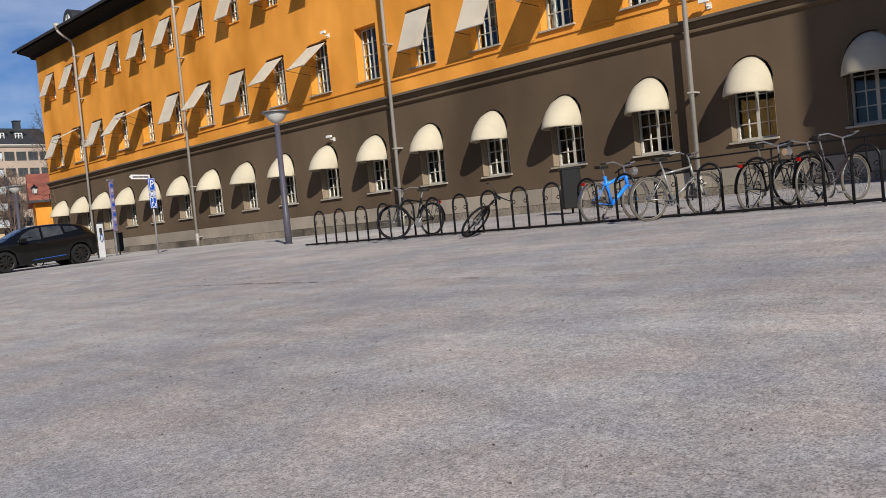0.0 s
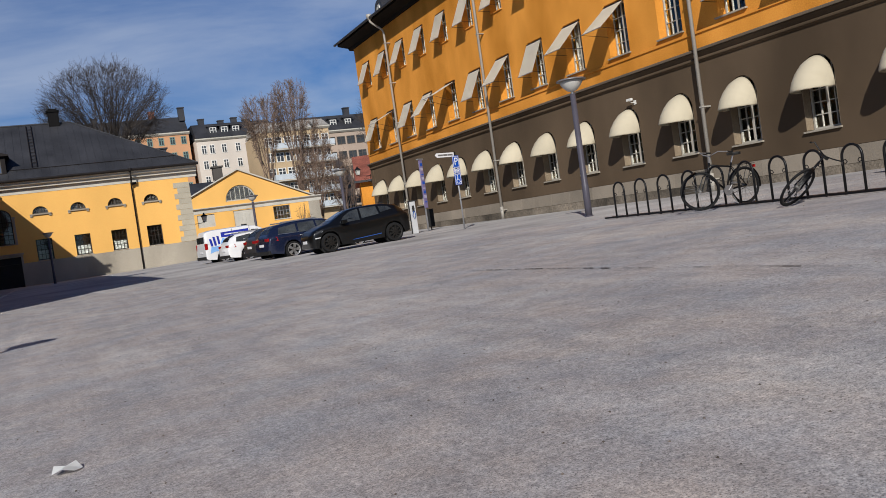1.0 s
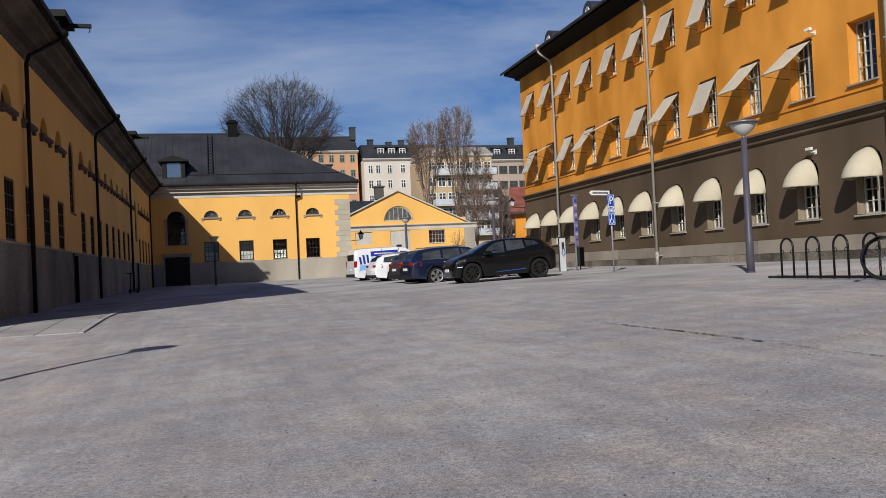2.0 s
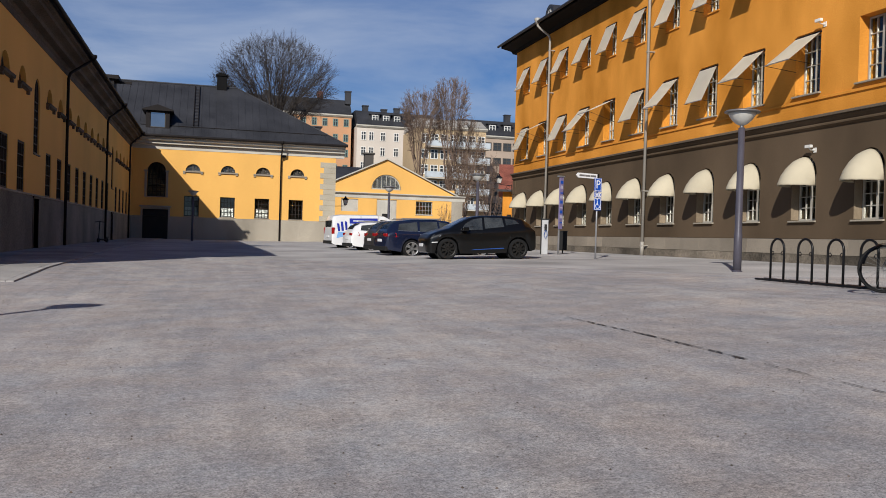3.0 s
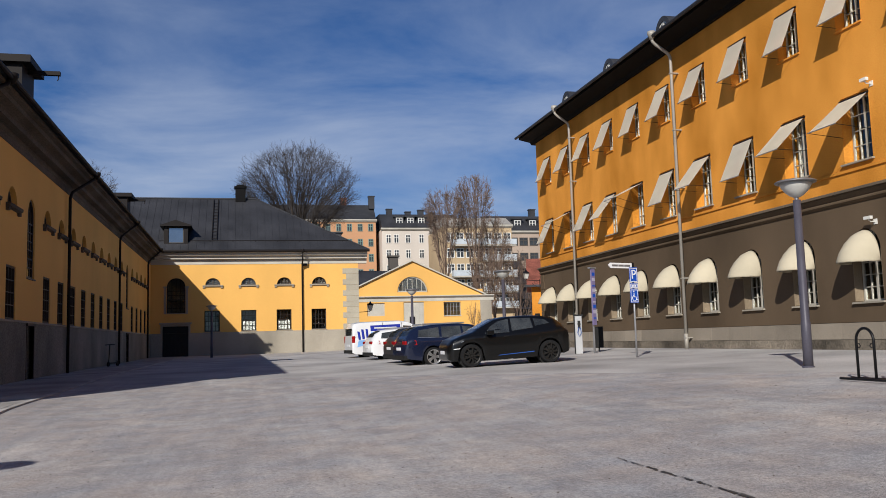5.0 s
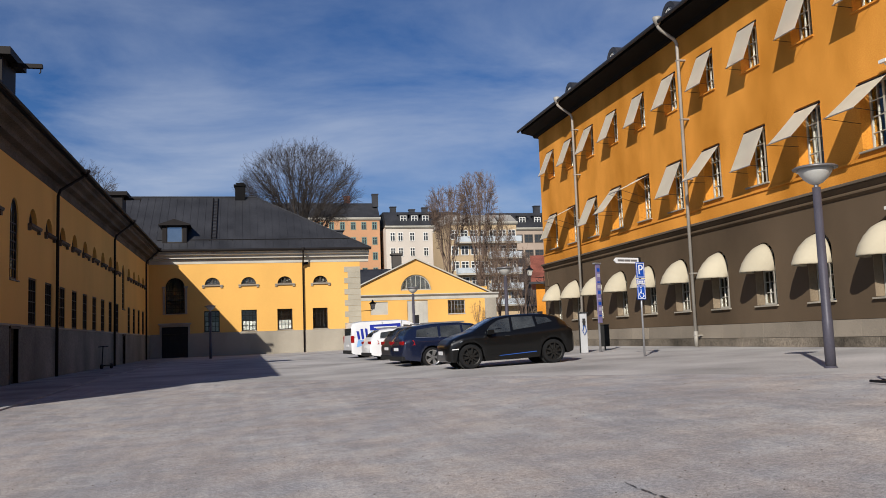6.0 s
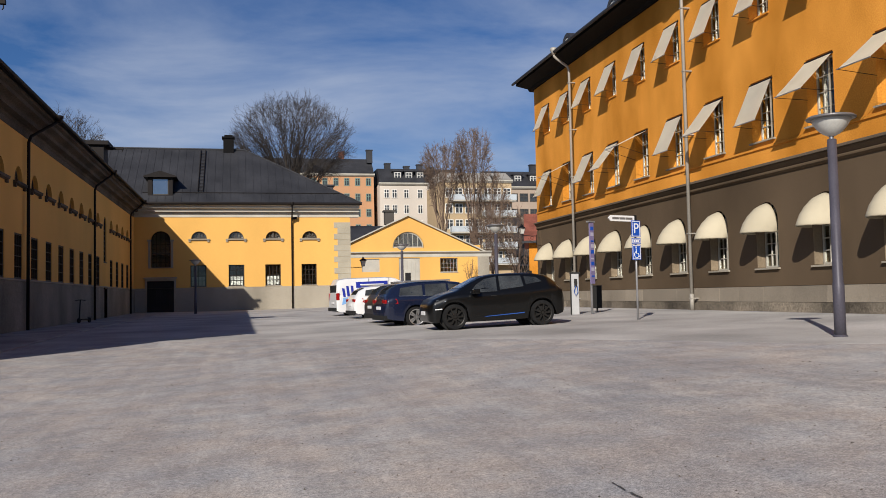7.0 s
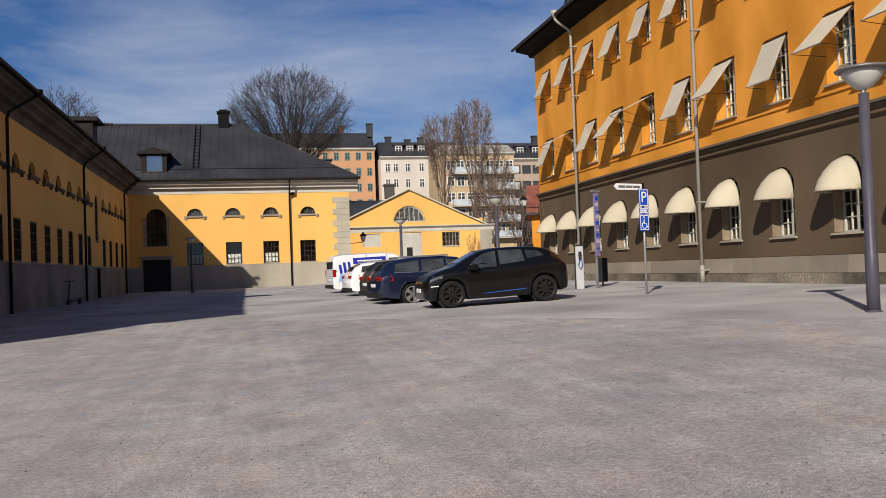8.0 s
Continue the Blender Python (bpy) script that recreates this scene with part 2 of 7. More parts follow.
def wall_mesh(bm, u0, u1, z0, z1, holes, thick):
    """A wall in the plane y = 0 (outside) to y = thick with openings cut through: (ua, ub, za, zb) or (ua, ub, za, zspring, ztop)."""
    us = sorted({round(v, 4) for v in [u0, u1] + [h[0] for h in holes] + [h[1] for h in holes]})
    zs = sorted({round(v, 4) for v in [z0, z1] + [v for h in holes for v in h[2:]]})
    cells = {}
    for h in holes:
        a, b = round(h[0], 4), round(h[1], 4)
        for i, u in enumerate(us[:-1]):
            if a - 1e-4 <= u < b - 1e-4:
                for j, z in enumerate(zs[:-1]):
                    if h[2] - 1e-4 <= z < h[-1] - 1e-4:
                        cells[i, j] = 1
    for y in (0.0, thick):
        memo = {}
        def V(u, z):
            k = (round(u, 4), round(z, 4))
            if k not in memo:
                memo[k] = bm.verts.new((u, y, z))
            return memo[k]
        for j in range(len(zs) - 1):
            i = 0
            while i < len(us) - 1:
                if (i, j) in cells:
                    i += 1
                    continue
                e = i + 1
                bm.faces.new((V(us[i], zs[j]), V(us[e], zs[j]), V(us[e], zs[j + 1]), V(us[i], zs[j + 1])))
                i = e
        for h in holes:
            if len(h) == 5:
                pts = arch_points(*h[:2], h[3], h[4])
                half = len(pts) // 2
                for corner, seq in (((h[1], h[4]), pts[: half + 1]), ((h[0], h[4]), pts[half:])):
                    for p, q in zip(seq, seq[1:]):
                        bm.faces.new((bm.verts.new((corner[0], y, corner[1])), bm.verts.new((p[0], y, p[1])), bm.verts.new((q[0], y, q[1]))))
    for h in holes:
        loop = [(h[0], h[2]), (h[1], h[2])] + (arch_points(*h[:2], h[3], h[4]) if len(h) == 5 else [(h[1], h[3]), (h[0], h[3])])
        for p, q in zip(loop, loop[1:] + loop[:1]):
            if abs(p[0] - q[0]) + abs(p[1] - q[1]) < 1e-6:
                continue
            bm.faces.new([bm.verts.new(c) for c in ((p[0], 0, p[1]), (q[0], 0, q[1]), (q[0], thick, q[1]), (p[0], thick, p[1]))])
    for a, b in (((u0, z0), (u1, z0)), ((u1, z0), (u1, z1)), ((u1, z1), (u0, z1)), ((u0, z1), (u0, z0))):
        bm.faces.new([bm.verts.new(c) for c in ((a[0], 0, a[1]), (b[0], 0, b[1]), (b[0], thick, b[1]), (a[0], thick, a[1]))])
    bmesh.ops.remove_doubles(bm, verts=bm.verts, dist=0.0005)


def window_meshes(name, w, h, cols, rows, mat, arch=0.0, bar=0.035, edge=0.07, mid=True, thick=0.06):
    """Frame with glazing bars, and the pane, centred on x = 0 with the sill at z = 0. arch: height of the curved head, inside h."""
    bm = bmesh.new()
    zs = h - arch
    if not arch:
        inner, tall_, holes = w - 2 * edge, h - 2 * edge, []
        for i in range(cols):
            for j in range(rows):
                a = bar * (1.6 if mid and cols % 2 == 0 and i == cols // 2 else 0.5)
                b = bar * (1.6 if mid and cols % 2 == 0 and i == cols // 2 - 1 else 0.5)
                holes.append((-w / 2 + edge + inner * i / cols + (a if i else 0), -w / 2 + edge + inner * (i + 1) / cols - (b if i < cols - 1 else 0),
                              edge + tall_ * j / rows + (bar * 0.5 if j else 0), edge + tall_ * (j + 1) / rows - (bar * 0.5 if j < rows - 1 else 0)))
        wall_mesh(bm, -w / 2, w / 2, 0, h, holes, thick)
        frame_me = data_of(name + "_frame", bm, mat)
        bm = bmesh.new()
        box(bm, -w / 2 + 0.02, w / 2 - 0.02, thick - 0.034, thick - 0.026, 0.02, h - 0.02)
        return frame_me, data_of(name + "_pane", bm, M_GLASS)
    for x0, x1 in ((-w / 2, -w / 2 + edge), (w / 2 - edge, w / 2)):
        box(bm, x0, x1, -0.03, 0.04, 0, zs)
    box(bm, -w / 2 + edge, w / 2 - edge, -0.03, 0.04, 0, edge)
    if arch:
        o, i = arch_points(-w / 2, w / 2, zs, h), arch_points(-w / 2 + edge, w / 2 - edge, zs, h - edge)
        for k in range(len(o) - 1):
            prism(bm, [o[k], o[k + 1], i[k + 1], i[k]], "y", -0.03, 0.04)
    else:
        box(bm, -w / 2 + edge, w / 2 - edge, -0.03, 0.04, h - edge, h)
    inner = w - 2 * edge
    for k in range(1, cols):
        x = -w / 2 + edge + inner * k / cols
        top = h - edge
        if arch:
            top = zs + (arch - edge) * math.sqrt(max(0.0, 1 - (x / (w / 2 - edge)) ** 2))
        b = bar * (1.7 if mid and cols % 2 == 0 and k == cols // 2 else 0.6)
        box(bm, x - b, x + b, -0.02, 0.03, edge, top)
    for k in range(1, rows):
        z = edge + (zs - edge * (1 if arch else 2)) * k / rows
        box(bm, -w / 2 + edge, w / 2 - edge, -0.015, 0.025, z - bar * 0.6, z + bar * 0.6)
    frame_me = data_of(name + "_frame", bm, mat)
    bm = bmesh.new()
    if arch:
        loop = [(-w / 2 + 0.02, 0.02), (w / 2 - 0.02, 0.02)] + arch_points(-w / 2 + 0.02, w / 2 - 0.02, max(zs, 0.021), h - 0.02)
        prism(bm, loop if zs > 0.03 else loop[2:], "y", 0.006, 0.014)
    else:
        box(bm, -w / 2 + 0.02, w / 2 - 0.02, 0.006, 0.014, 0.02, h - 0.02)
    return frame_me, data_of(name + "_pane", bm, M_GLASS)


def add_window(parent, meshes, u, z, depth, sill=None, label=""):
    w = part("window", meshes[0], None, parent, label, pose(u, depth, z))
    pane = part("pane", meshes[1], None, w)
    pane.visible_shadow = False
    if sill:
        part("sill", sill, None, w, "", pose(0, -depth, 0))
    return w


def sill_mesh(w, mat, out=0.07, depth=0.2, h=0.06):
    bm = bmesh.new()
    prism(bm, [(-out, -h), (depth, -h), (depth, 0.01), (-out, -0.015)], "x", -w / 2, w / 2)
    return data_of("sill", bm, mat)


# ---- the ground ----
GX = [-2.5, 3.5, 8.0, 11.2, 15.0, 21.0]
GY = [0, 18, 25, 40, 60, 80]
GZ = [[-0.60, -0.12, 0.10, 0.30, 0.46, 0.72], [-0.26, -0.10, 0.10, 0.33, 0.46, 0.68], [0.12, 0.02, 0.16, 0.35, 0.47, 0.63],
      [0.22, 0.28, 0.32, 0.38, 0.48, 0.62], [0.26, 0.32, 0.36, 0.42, 0.52, 0.62], [0.36, 0.37, 0.40, 0.44, 0.52, 0.62]]


def gz(x, y):
    """Height of the ground."""
    cols = [float(np.interp(x, GX, row)) for row in GZ]
    return float(np.interp(y, GY, cols))


def gh(x, y):
    """Height of the ground sheet, uneven at the scale of a stride."""
    def node(i, j):
        return gz(i, j) + (0.02 * noise.noise(Vector((i * 0.35, j * 0.35, 0))) if -12 < i < 20 and -15 < j < 75 else 0.0)
    i, j = math.floor(x), math.floor(y)
    fx, fy = x - i, y - j
    return (node(i, j) * (1 - fx) + node(i + 1, j) * fx) * (1 - fy) + (node(i, j + 1) * (1 - fx) + node(i + 1, j + 1) * fx) * fy


def ground_material():
    m = bpy.data.materials.new("dusty_gravel_asphalt")
    m.use_nodes = True
    n, l = m.node_tree.nodes, m.node_tree.links
    b = n["Principled BSDF"]
    b.inputs["Roughness"].default_value = 0.93
    b.inputs["Specular IOR Level"].default_value = 0.25
    geo = n.new("ShaderNodeNewGeometry")
    def noise(scale, detail, rough=0.6, stretch=None):
        t = n.new("ShaderNodeTexNoise")
        t.inputs["Scale"].default_value, t.inputs["Detail"].default_value, t.inputs["Roughness"].default_value = scale, detail, rough
        if stretch:
            mp = n.new("ShaderNodeMapping")
            mp.inputs["Scale"].default_value = stretch
            mp.inputs["Rotation"].default_value = (0, 0, 0.35)
            l.new(geo.outputs["Position"], mp.inputs["Vector"])
            l.new(mp.outputs["Vector"], t.inputs["Vector"])
        else:
            l.new(geo.outputs["Position"], t.inputs["Vector"])
        return t
    def ramp(src, a, b2, ca, cb):
        r = n.new("ShaderNodeValToRGB")
        r.color_ramp.elements[0].position, r.color_ramp.elements[1].position = a, b2
        r.color_ramp.elements[0].color, r.color_ramp.elements[1].color = (*ca, 1), (*cb, 1)
        l.new(src, r.inputs["Fac"])
        return r
    def mixed(kind, fac, c1, c2):
        x = n.new("ShaderNodeMixRGB")
        x.blend_type = kind
        if isinstance(fac, float):
            x.inputs["Fac"].default_value = fac
        else:
            l.new(fac, x.inputs["Fac"])
        l.new(c1, x.inputs["Color1"])
        l.new(c2, x.inputs["Color2"])
        return x
    broad = noise(0.22, 5)
    dust = noise(0.42, 9, 0.70, (1.0, 0.5, 1.0))
    tracks = noise(4.5, 5, 0.6, (1.0, 0.045, 1.0))
    patch = noise(1.9, 6, 0.62)
    grain = noise(80, 4, 0.75)
    grit = noise(24, 9, 0.78)
    speck = noise(120, 2, 0.5)
    hue = noise(0.9, 7, 0.7)
    base = ramp(broad.outputs["Fac"], 0.35, 0.65, (0.390, 0.370, 0.364), (0.463, 0.437, 0.424))
    pale = ramp(dust.outputs["Fac"], 0.47, 0.66, (0, 0, 0), (1, 1, 1))
    palecol = n.new("ShaderNodeRGB")
    palecol.outputs[0].default_value = (0.58, 0.55, 0.515, 1)
    half = n.new("ShaderNodeMath")
    half.operation = "MULTIPLY"
    half.inputs[1].default_value = 0.8
    l.new(pale.outputs["Color"], half.inputs[0])
    c = mixed("MIX", half.outputs["Value"], base.outputs["Color"], palecol.outputs[0])
    tone = ramp(hue.outputs["Fac"], 0.36, 0.64, (0.94, 0.985, 1.04), (1.065, 1.0, 0.945))
    c = mixed("MULTIPLY", 1.0, c.outputs["Color"], tone.outputs["Color"])
    p2 = ramp(patch.outputs["Fac"], 0.36, 0.64, (0.86, 0.86, 0.87), (1.09, 1.08, 1.07))
    c = mixed("MULTIPLY", 1.0, c.outputs["Color"], p2.outputs["Color"])
    g2 = ramp(grain.outputs["Fac"], 0.36, 0.66, (0.56, 0.56, 0.57), (1.34, 1.33, 1.31))
    c = mixed("MULTIPLY", 0.9, c.outputs["Color"], g2.outputs["Color"])
    g3 = ramp(grit.outputs["Fac"], 0.38, 0.60, (0.62, 0.62, 0.63), (1.13, 1.13, 1.12))
    c = mixed("MULTIPLY", 0.85, c.outputs["Color"], g3.outputs["Color"])
    g5 = ramp(tracks.outputs["Fac"], 0.40, 0.62, (0.93, 0.93, 0.935), (1.05, 1.045, 1.04))
    c = mixed("MULTIPLY", 1.0, c.outputs["Color"], g5.outputs["Color"])
    g4 = ramp(speck.outputs["Fac"], 0.32, 0.44, (0.35, 0.34, 0.34), (1.0, 1.0, 1.0))
    c = mixed("MULTIPLY", 0.9, c.outputs["Color"], g4.outputs["Color"])
    l.new(c.outputs["Color"], b.inputs["Base Color"])
    bp = n.new("ShaderNodeBump")
    bp.inputs["Strength"].default_value, bp.inputs["Distance"].default_value = 0.35, 0.010
    l.new(grain.outputs["Fac"], bp.inputs["Height"])
    bp2 = n.new("ShaderNodeBump")
    bp2.inputs["Strength"].default_value, bp2.inputs["Distance"].default_value = 0.18, 0.02
    l.new(patch.outputs["Fac"], bp2.inputs["Height"])
    l.new(bp2.outputs["Normal"], bp.inputs["Normal"])
    l.new(bp.outputs["Normal"], b.inputs["Normal"])
    return m


M_GROUND = ground_material()


def build_ground():
    xs = [-3000, -900, -300, -120, -60, -30] + [-15 + i for i in range(0, 46)] + [34, 45, 70, 150, 400, 1000, 3000]
    ys = [-3000, -900, -300, -100, -50, -30] + [-20 + i for i in range(0, 111)] + [95, 105, 130, 200, 400, 1000, 3000]
    verts = [(x, y, gz(x, y) + (0.02 * noise.noise(Vector((x * 0.35, y * 0.35, 0))) if -12 < x < 20 and -15 < y < 75 else 0.0)) for y in ys for x in xs]
    nx = len(xs)
    faces = [(j * nx + i, j * nx + i + 1, (j + 1) * nx + i + 1, (j + 1) * nx + i) for j in range(len(ys) - 1) for i in range(nx - 1)]
    me = bpy.data.meshes.new("ground")
    me.from_pydata(verts, [], faces)
    for p in me.polygons:
        p.use_smooth = True
    me.materials.append(M_GROUND)
    tagged(new("ground", me), "grey dusty gravel and worn asphalt courtyard surface", "ground", kind="structure")


build_ground()

# ---- the ochre building ----
FAR_Y, PITCH, N_COL = 50.7, 2.64, 26
OCHRE = thing("house", pose(21.0, FAR_Y, 0, 0, 0, -90), "long ochre plastered building with dark brown ground floor and black roof", "building")
U = [1.74 + PITCH * i for i in range(N_COL)]
LEN = U[-1] + 1.74


def build_ochre():
    g_holes = [(u - 0.55, u + 0.55, 1.9, 3.28, 3.86) for u in U]
    bm = bmesh.new()
    wall_mesh(bm, 0, LEN, 1.37, 4.60, g_holes, 0.5)
    part("lower_wall", bm, M_BROWN, OCHRE, "dark grey-brown plastered ground floor wall")
    f1 = [(u - 0.55, u + 0.55, 5.68, 7.52) for u in U]
    f2 = [(u - 0.5, u + 0.5, 9.42, 10.88) for u in U]
    bm = bmesh.new()
    wall_mesh(bm, 0, LEN, 5.02, 12.35, f1 + f2, 0.5)
    part("upper_wall", bm, M_OCHRE, OCHRE, "ochre orange plastered wall")
    bm = bmesh.new()
    prism(bm, [(-0.02, 4.60), (-0.09, 4.66), (-0.09, 4.70), (-0.05, 4.74), (-0.14, 4.86), (-0.14, 4.90), (0.5, 4.90), (0.5, 4.60)], "x", 0, LEN)
    part("string_course", bm, M_BROWN, OCHRE, "dark moulded string course")
    bm = bmesh.new()
    prism(bm, [(-0.20, 4.90), (-0.20, 4.96), (0.0, 5.02), (0.5, 5.02), (0.5, 4.90)], "x", -0.02, LEN)
    part("ledge", bm, M_STRING, OCHRE, "grey-brown ledge over the string course")
    bm = bmesh.new()
    prism(bm, [(0.01, 5.44), (-0.045, 5.45), (-0.045, 5.52), (0.01, 5.54)], "x", 0, LEN)
    part("sill_band", bm, M_OCHRE, OCHRE)
    # end walls, back wall, floors
    bm = bmesh.new()
    box(bm, 0, 0.5, 0.5, 12.5, 0.3, 4.6)
    part("lower_end_wall", bm, M_BROWN, OCHRE)
    bm = bmesh.new()
    box(bm, LEN - 0.5, LEN, 0.5, 12.5, 0.3, 12.35)
    part("end_wall", bm, M_BROWN, OCHRE)
    bm = bmesh.new()
    box(bm, 0.5, LEN - 0.5, 12.0, 12.5, 0.3, 12.35)
    part("back_wall", bm, M_BROWN, OCHRE)
    bm = bmesh.new()
    box(bm, 0, 0.5, 0.5, 12.5, 4.6, 12.35)
    part("end_wall", bm, M_OCHRE, OCHRE, "ochre plastered end wall")
    for z in (1.2, 4.9, 8.6, 12.2):
        bm = bmesh.new()
        box(bm, 0.5, LEN - 0.5, 0.5, 12.0, z - 0.12, z)
        part("floor_slab", bm, M_ROOM, OCHRE)
    for z in (1.2, 4.9, 8.6):
        bm = bmesh.new()
        box(bm, 0.5, LEN - 0.5, 4.2, 4.35, z + 0.01, z + 3.5)
        part("inner_wall", bm, M_ROOM, OCHRE)
    # eaves and hipped roof
    bm = bmesh.new()
    prism(bm, [(0.5, 12.0), (-0.12, 12.05), (-0.2, 12.18), (-0.75, 12.30), (-0.85, 12.32), (-0.85, 12.44), (0.5, 12.60)], "x", -0.42, LEN + 0.5)
    part("eave_board", bm, M_EAVE, OCHRE, "black boxed eave")
    bm = bmesh.new()
    e, w = -0.95, 13.3
    ridge = 16.4
    A, B, C, D = [bm.verts.new(p) for p in ((-0.5, e, 12.46), (LEN + 0.6, e, 12.46), (LEN + 0.6, w, 12.46), (-0.5, w, 12.46))]
    R0, R1 = bm.verts.new((6.0, 6.2, ridge)), bm.verts.new((LEN - 6, 6.2, ridge))
    for f in ((A, B, R1, R0), (B, C, R1), (C, D, R0, R1), (D, A, R0), (A, D, C, B)):
        bm.faces.new(f)
    roof = part("roof", bm, M_ROOF, OCHRE, "black sheet metal hipped roof")
    bm = bmesh.new()
    tube(bm, [(-0.55, -1.0, 12.43), (LEN, -1.0, 12.43)], 0.07, 8)
    part("gutter", bm, M_ROOF, roof)
    # round-headed roof dormers
    bm = bmesh.new()
    outer, inner = arch_points(-0.62, 0.62, 0.45, 1.12), arch_points(-0.42, 0.42, 0.45, 0.92)
    o = [(0.62, 0.0)] + outer + [(-0.62, 0.0)]
    prism(bm, o, "y", 0.12, 2.6)
    ring = [(0.62, 0.0)] + outer + [(-0.62, 0.0)]
    ringi = [(0.42, 0.1)] + inner + [(-0.42, 0.1)]
    for k in range(len(ring) - 1):
        prism(bm, [ring[k], ring[k + 1], ringi[k + 1], ringi[k]], "y", 0.0, 0.12)
    dormer_me = data_of("dormer", bm, M_ROOF)
    dwin = window_meshes("dormer_window", 0.84, 0.82, 2, 2, M_WHITE, arch=0.45)
    for k in range(0, 9):
        d = part("dormer", dormer_me, None, OCHRE, "round-headed black metal dormer", pose(4.2 + 5.28 * k, 0.25, 12.72))
        w_ = part("window", dwin[0], None, d, "", pose(0, 0.07, 0.1))
    # windows
    mg = window_meshes("ground_window", 1.06, 1.94, 4, 4, M_FRAME, arch=0.56, bar=0.022, edge=0.055)
    m1 = window_meshes("first_window", 1.06, 1.80, 4, 4, M_FRAME, bar=0.022, edge=0.05)
    m2 = window_meshes("second_window", 0.96, 1.42, 4, 3, M_FRAME, bar=0.022, edge=0.05)
    sg, s1 = sill_mesh(1.18, M_RENDER, 0.08, 0.34), sill_mesh(1.22, M_RENDER, 0.09, 0.34)
    s2 = sill_mesh(1.06, M_OCHRE, 0.05, 0.34)
    bm = bmesh.new()
    for sx in (-1, 1):
        pts = [(sx * (0.50 - 0.02 * i), 0.02 * (i % 2), 0) for i in range(13)]
        for a, b in zip(pts, pts[1:]):
            bm.faces.new([bm.verts.new(p) for p in ((*a[:2], 0.06), (*b[:2], 0.06), (*b[:2], 1.72), (*a[:2], 1.72))])
    curtain = data_of("curtain", bm, M_CURTAIN)
    bm = bmesh.new()
    box(bm, -0.006, 0.006, 0.0, 0.26, 0.012, 1.36)
    jamb = data_of("jamb", bm, M_JAMB)
    for i, u in enumerate(U):
        w = add_window(OCHRE, mg, u, 1.92, 0.30, sg, "white framed arched casement window")
        for side in (-1, 1):
            part("jamb", jamb, None, w, "tan plastered jamb", pose(side * 0.542, -0.298, 0.0))
        w = add_window(OCHRE, m1, u, 5.70, 0.30, s1, "white framed casement window")
        if i % 5 == 3:
            part("curtain", curtain, None, w, "pale curtain", pose(0, 0.16, 0))
        add_window(OCHRE, m2, u, 9.44, 0.30, s2, "white framed small casement window")
    # rainwater pipes
    for k, y in enumerate((45.0, 34.5, 21.3, 10.7, -2.4)):
        u = FAR_Y - y
        zb = gz(20.8, y)
        bm = bmesh.new()
        tube(bm, [(u, -0.27, zb + 0.25), (u, -0.27, 11.62), (u, -0.32, 11.75), (u, -0.42, 11.84), (u, -0.88, 12.14), (u, -0.98, 12.24), (u, -1.0, 12.42)], 0.06, 10)
        lathe(bm, [(0.07, 12.3), (0.16, 12.5), (0.16, 12.62)], 10, (u, -1.0, 0))
        lathe(bm, [(0.075, zb + 0.0), (0.075, zb + 0.55)], 10, (u, -0.27, 0))
        p = part("rainwater_pipe", bm, M_PIPE, OCHRE, "grey galvanised rainwater pipe", smooth=True)
        for z in (1.0, 3.2, 6.6, 8.8, 11.0):
            bm = bmesh.new()
            box(bm, u - 0.07, u + 0.07, -0.34, 0.0, z, z + 0.04)
            part("pipe_bracket", bm, M_PIPE, p)


build_ochre()


# ---- awnings ----
def dome_meshes():
    """A folding dome awning: hoops turning out from the wall about a level hinge."""
    n, hoops = 16, 4
    def hoop(th, k, sag=1.0):
        ph = math.pi * k / n
        reach = 0.80 * math.cos(th) ** 2 + 0.85 * math.sin(th) ** 2 - 0.10 * math.sin(2 * th)
        r = reach * math.sin(ph) ** 0.85 * sag
        return Vector((0.545 * math.cos(ph), -0.03 - r * math.cos(th), r * math.sin(th)))
    bm = bmesh.new()
    rows = []
    steps = hoops * 4
    for s in range(steps + 1):
        th = math.radians(90 - 90 * s / steps)
        sag = 1.0 - 0.014 * math.sin(math.pi * (s % 4) / 4)
        rows.append([bm.verts.new(hoop(th, k, sag)) for k in range(n + 1)])
    last = [bm.verts.new(v.co + Vector((0, 0.012, -0.035 - 0.008 * (k % 2)))) for k, v in enumerate(rows[-1])]
    rows.append(last)
    for a, b in zip(rows, rows[1:]):
        for k in range(n):
            bm.faces.new((a[k], a[k + 1], b[k + 1], b[k]))
    bmesh.ops.remove_doubles(bm, verts=bm.verts, dist=0.0008)
    bmesh.ops.solidify(bm, geom=bm.faces[:], thickness=0.006)
    cloth = data_of("awning_cloth", bm, M_FABRIC, True)
    bm = bmesh.new()
    for s in (0, 1, 2):
        th = math.radians(90 * s / 4)
        tube(bm, [hoop(th, k, 0.94) for k in range(2, n - 1)], 0.009, 6)
    return cloth, data_of("awning_hoops", bm, M_STEEL)


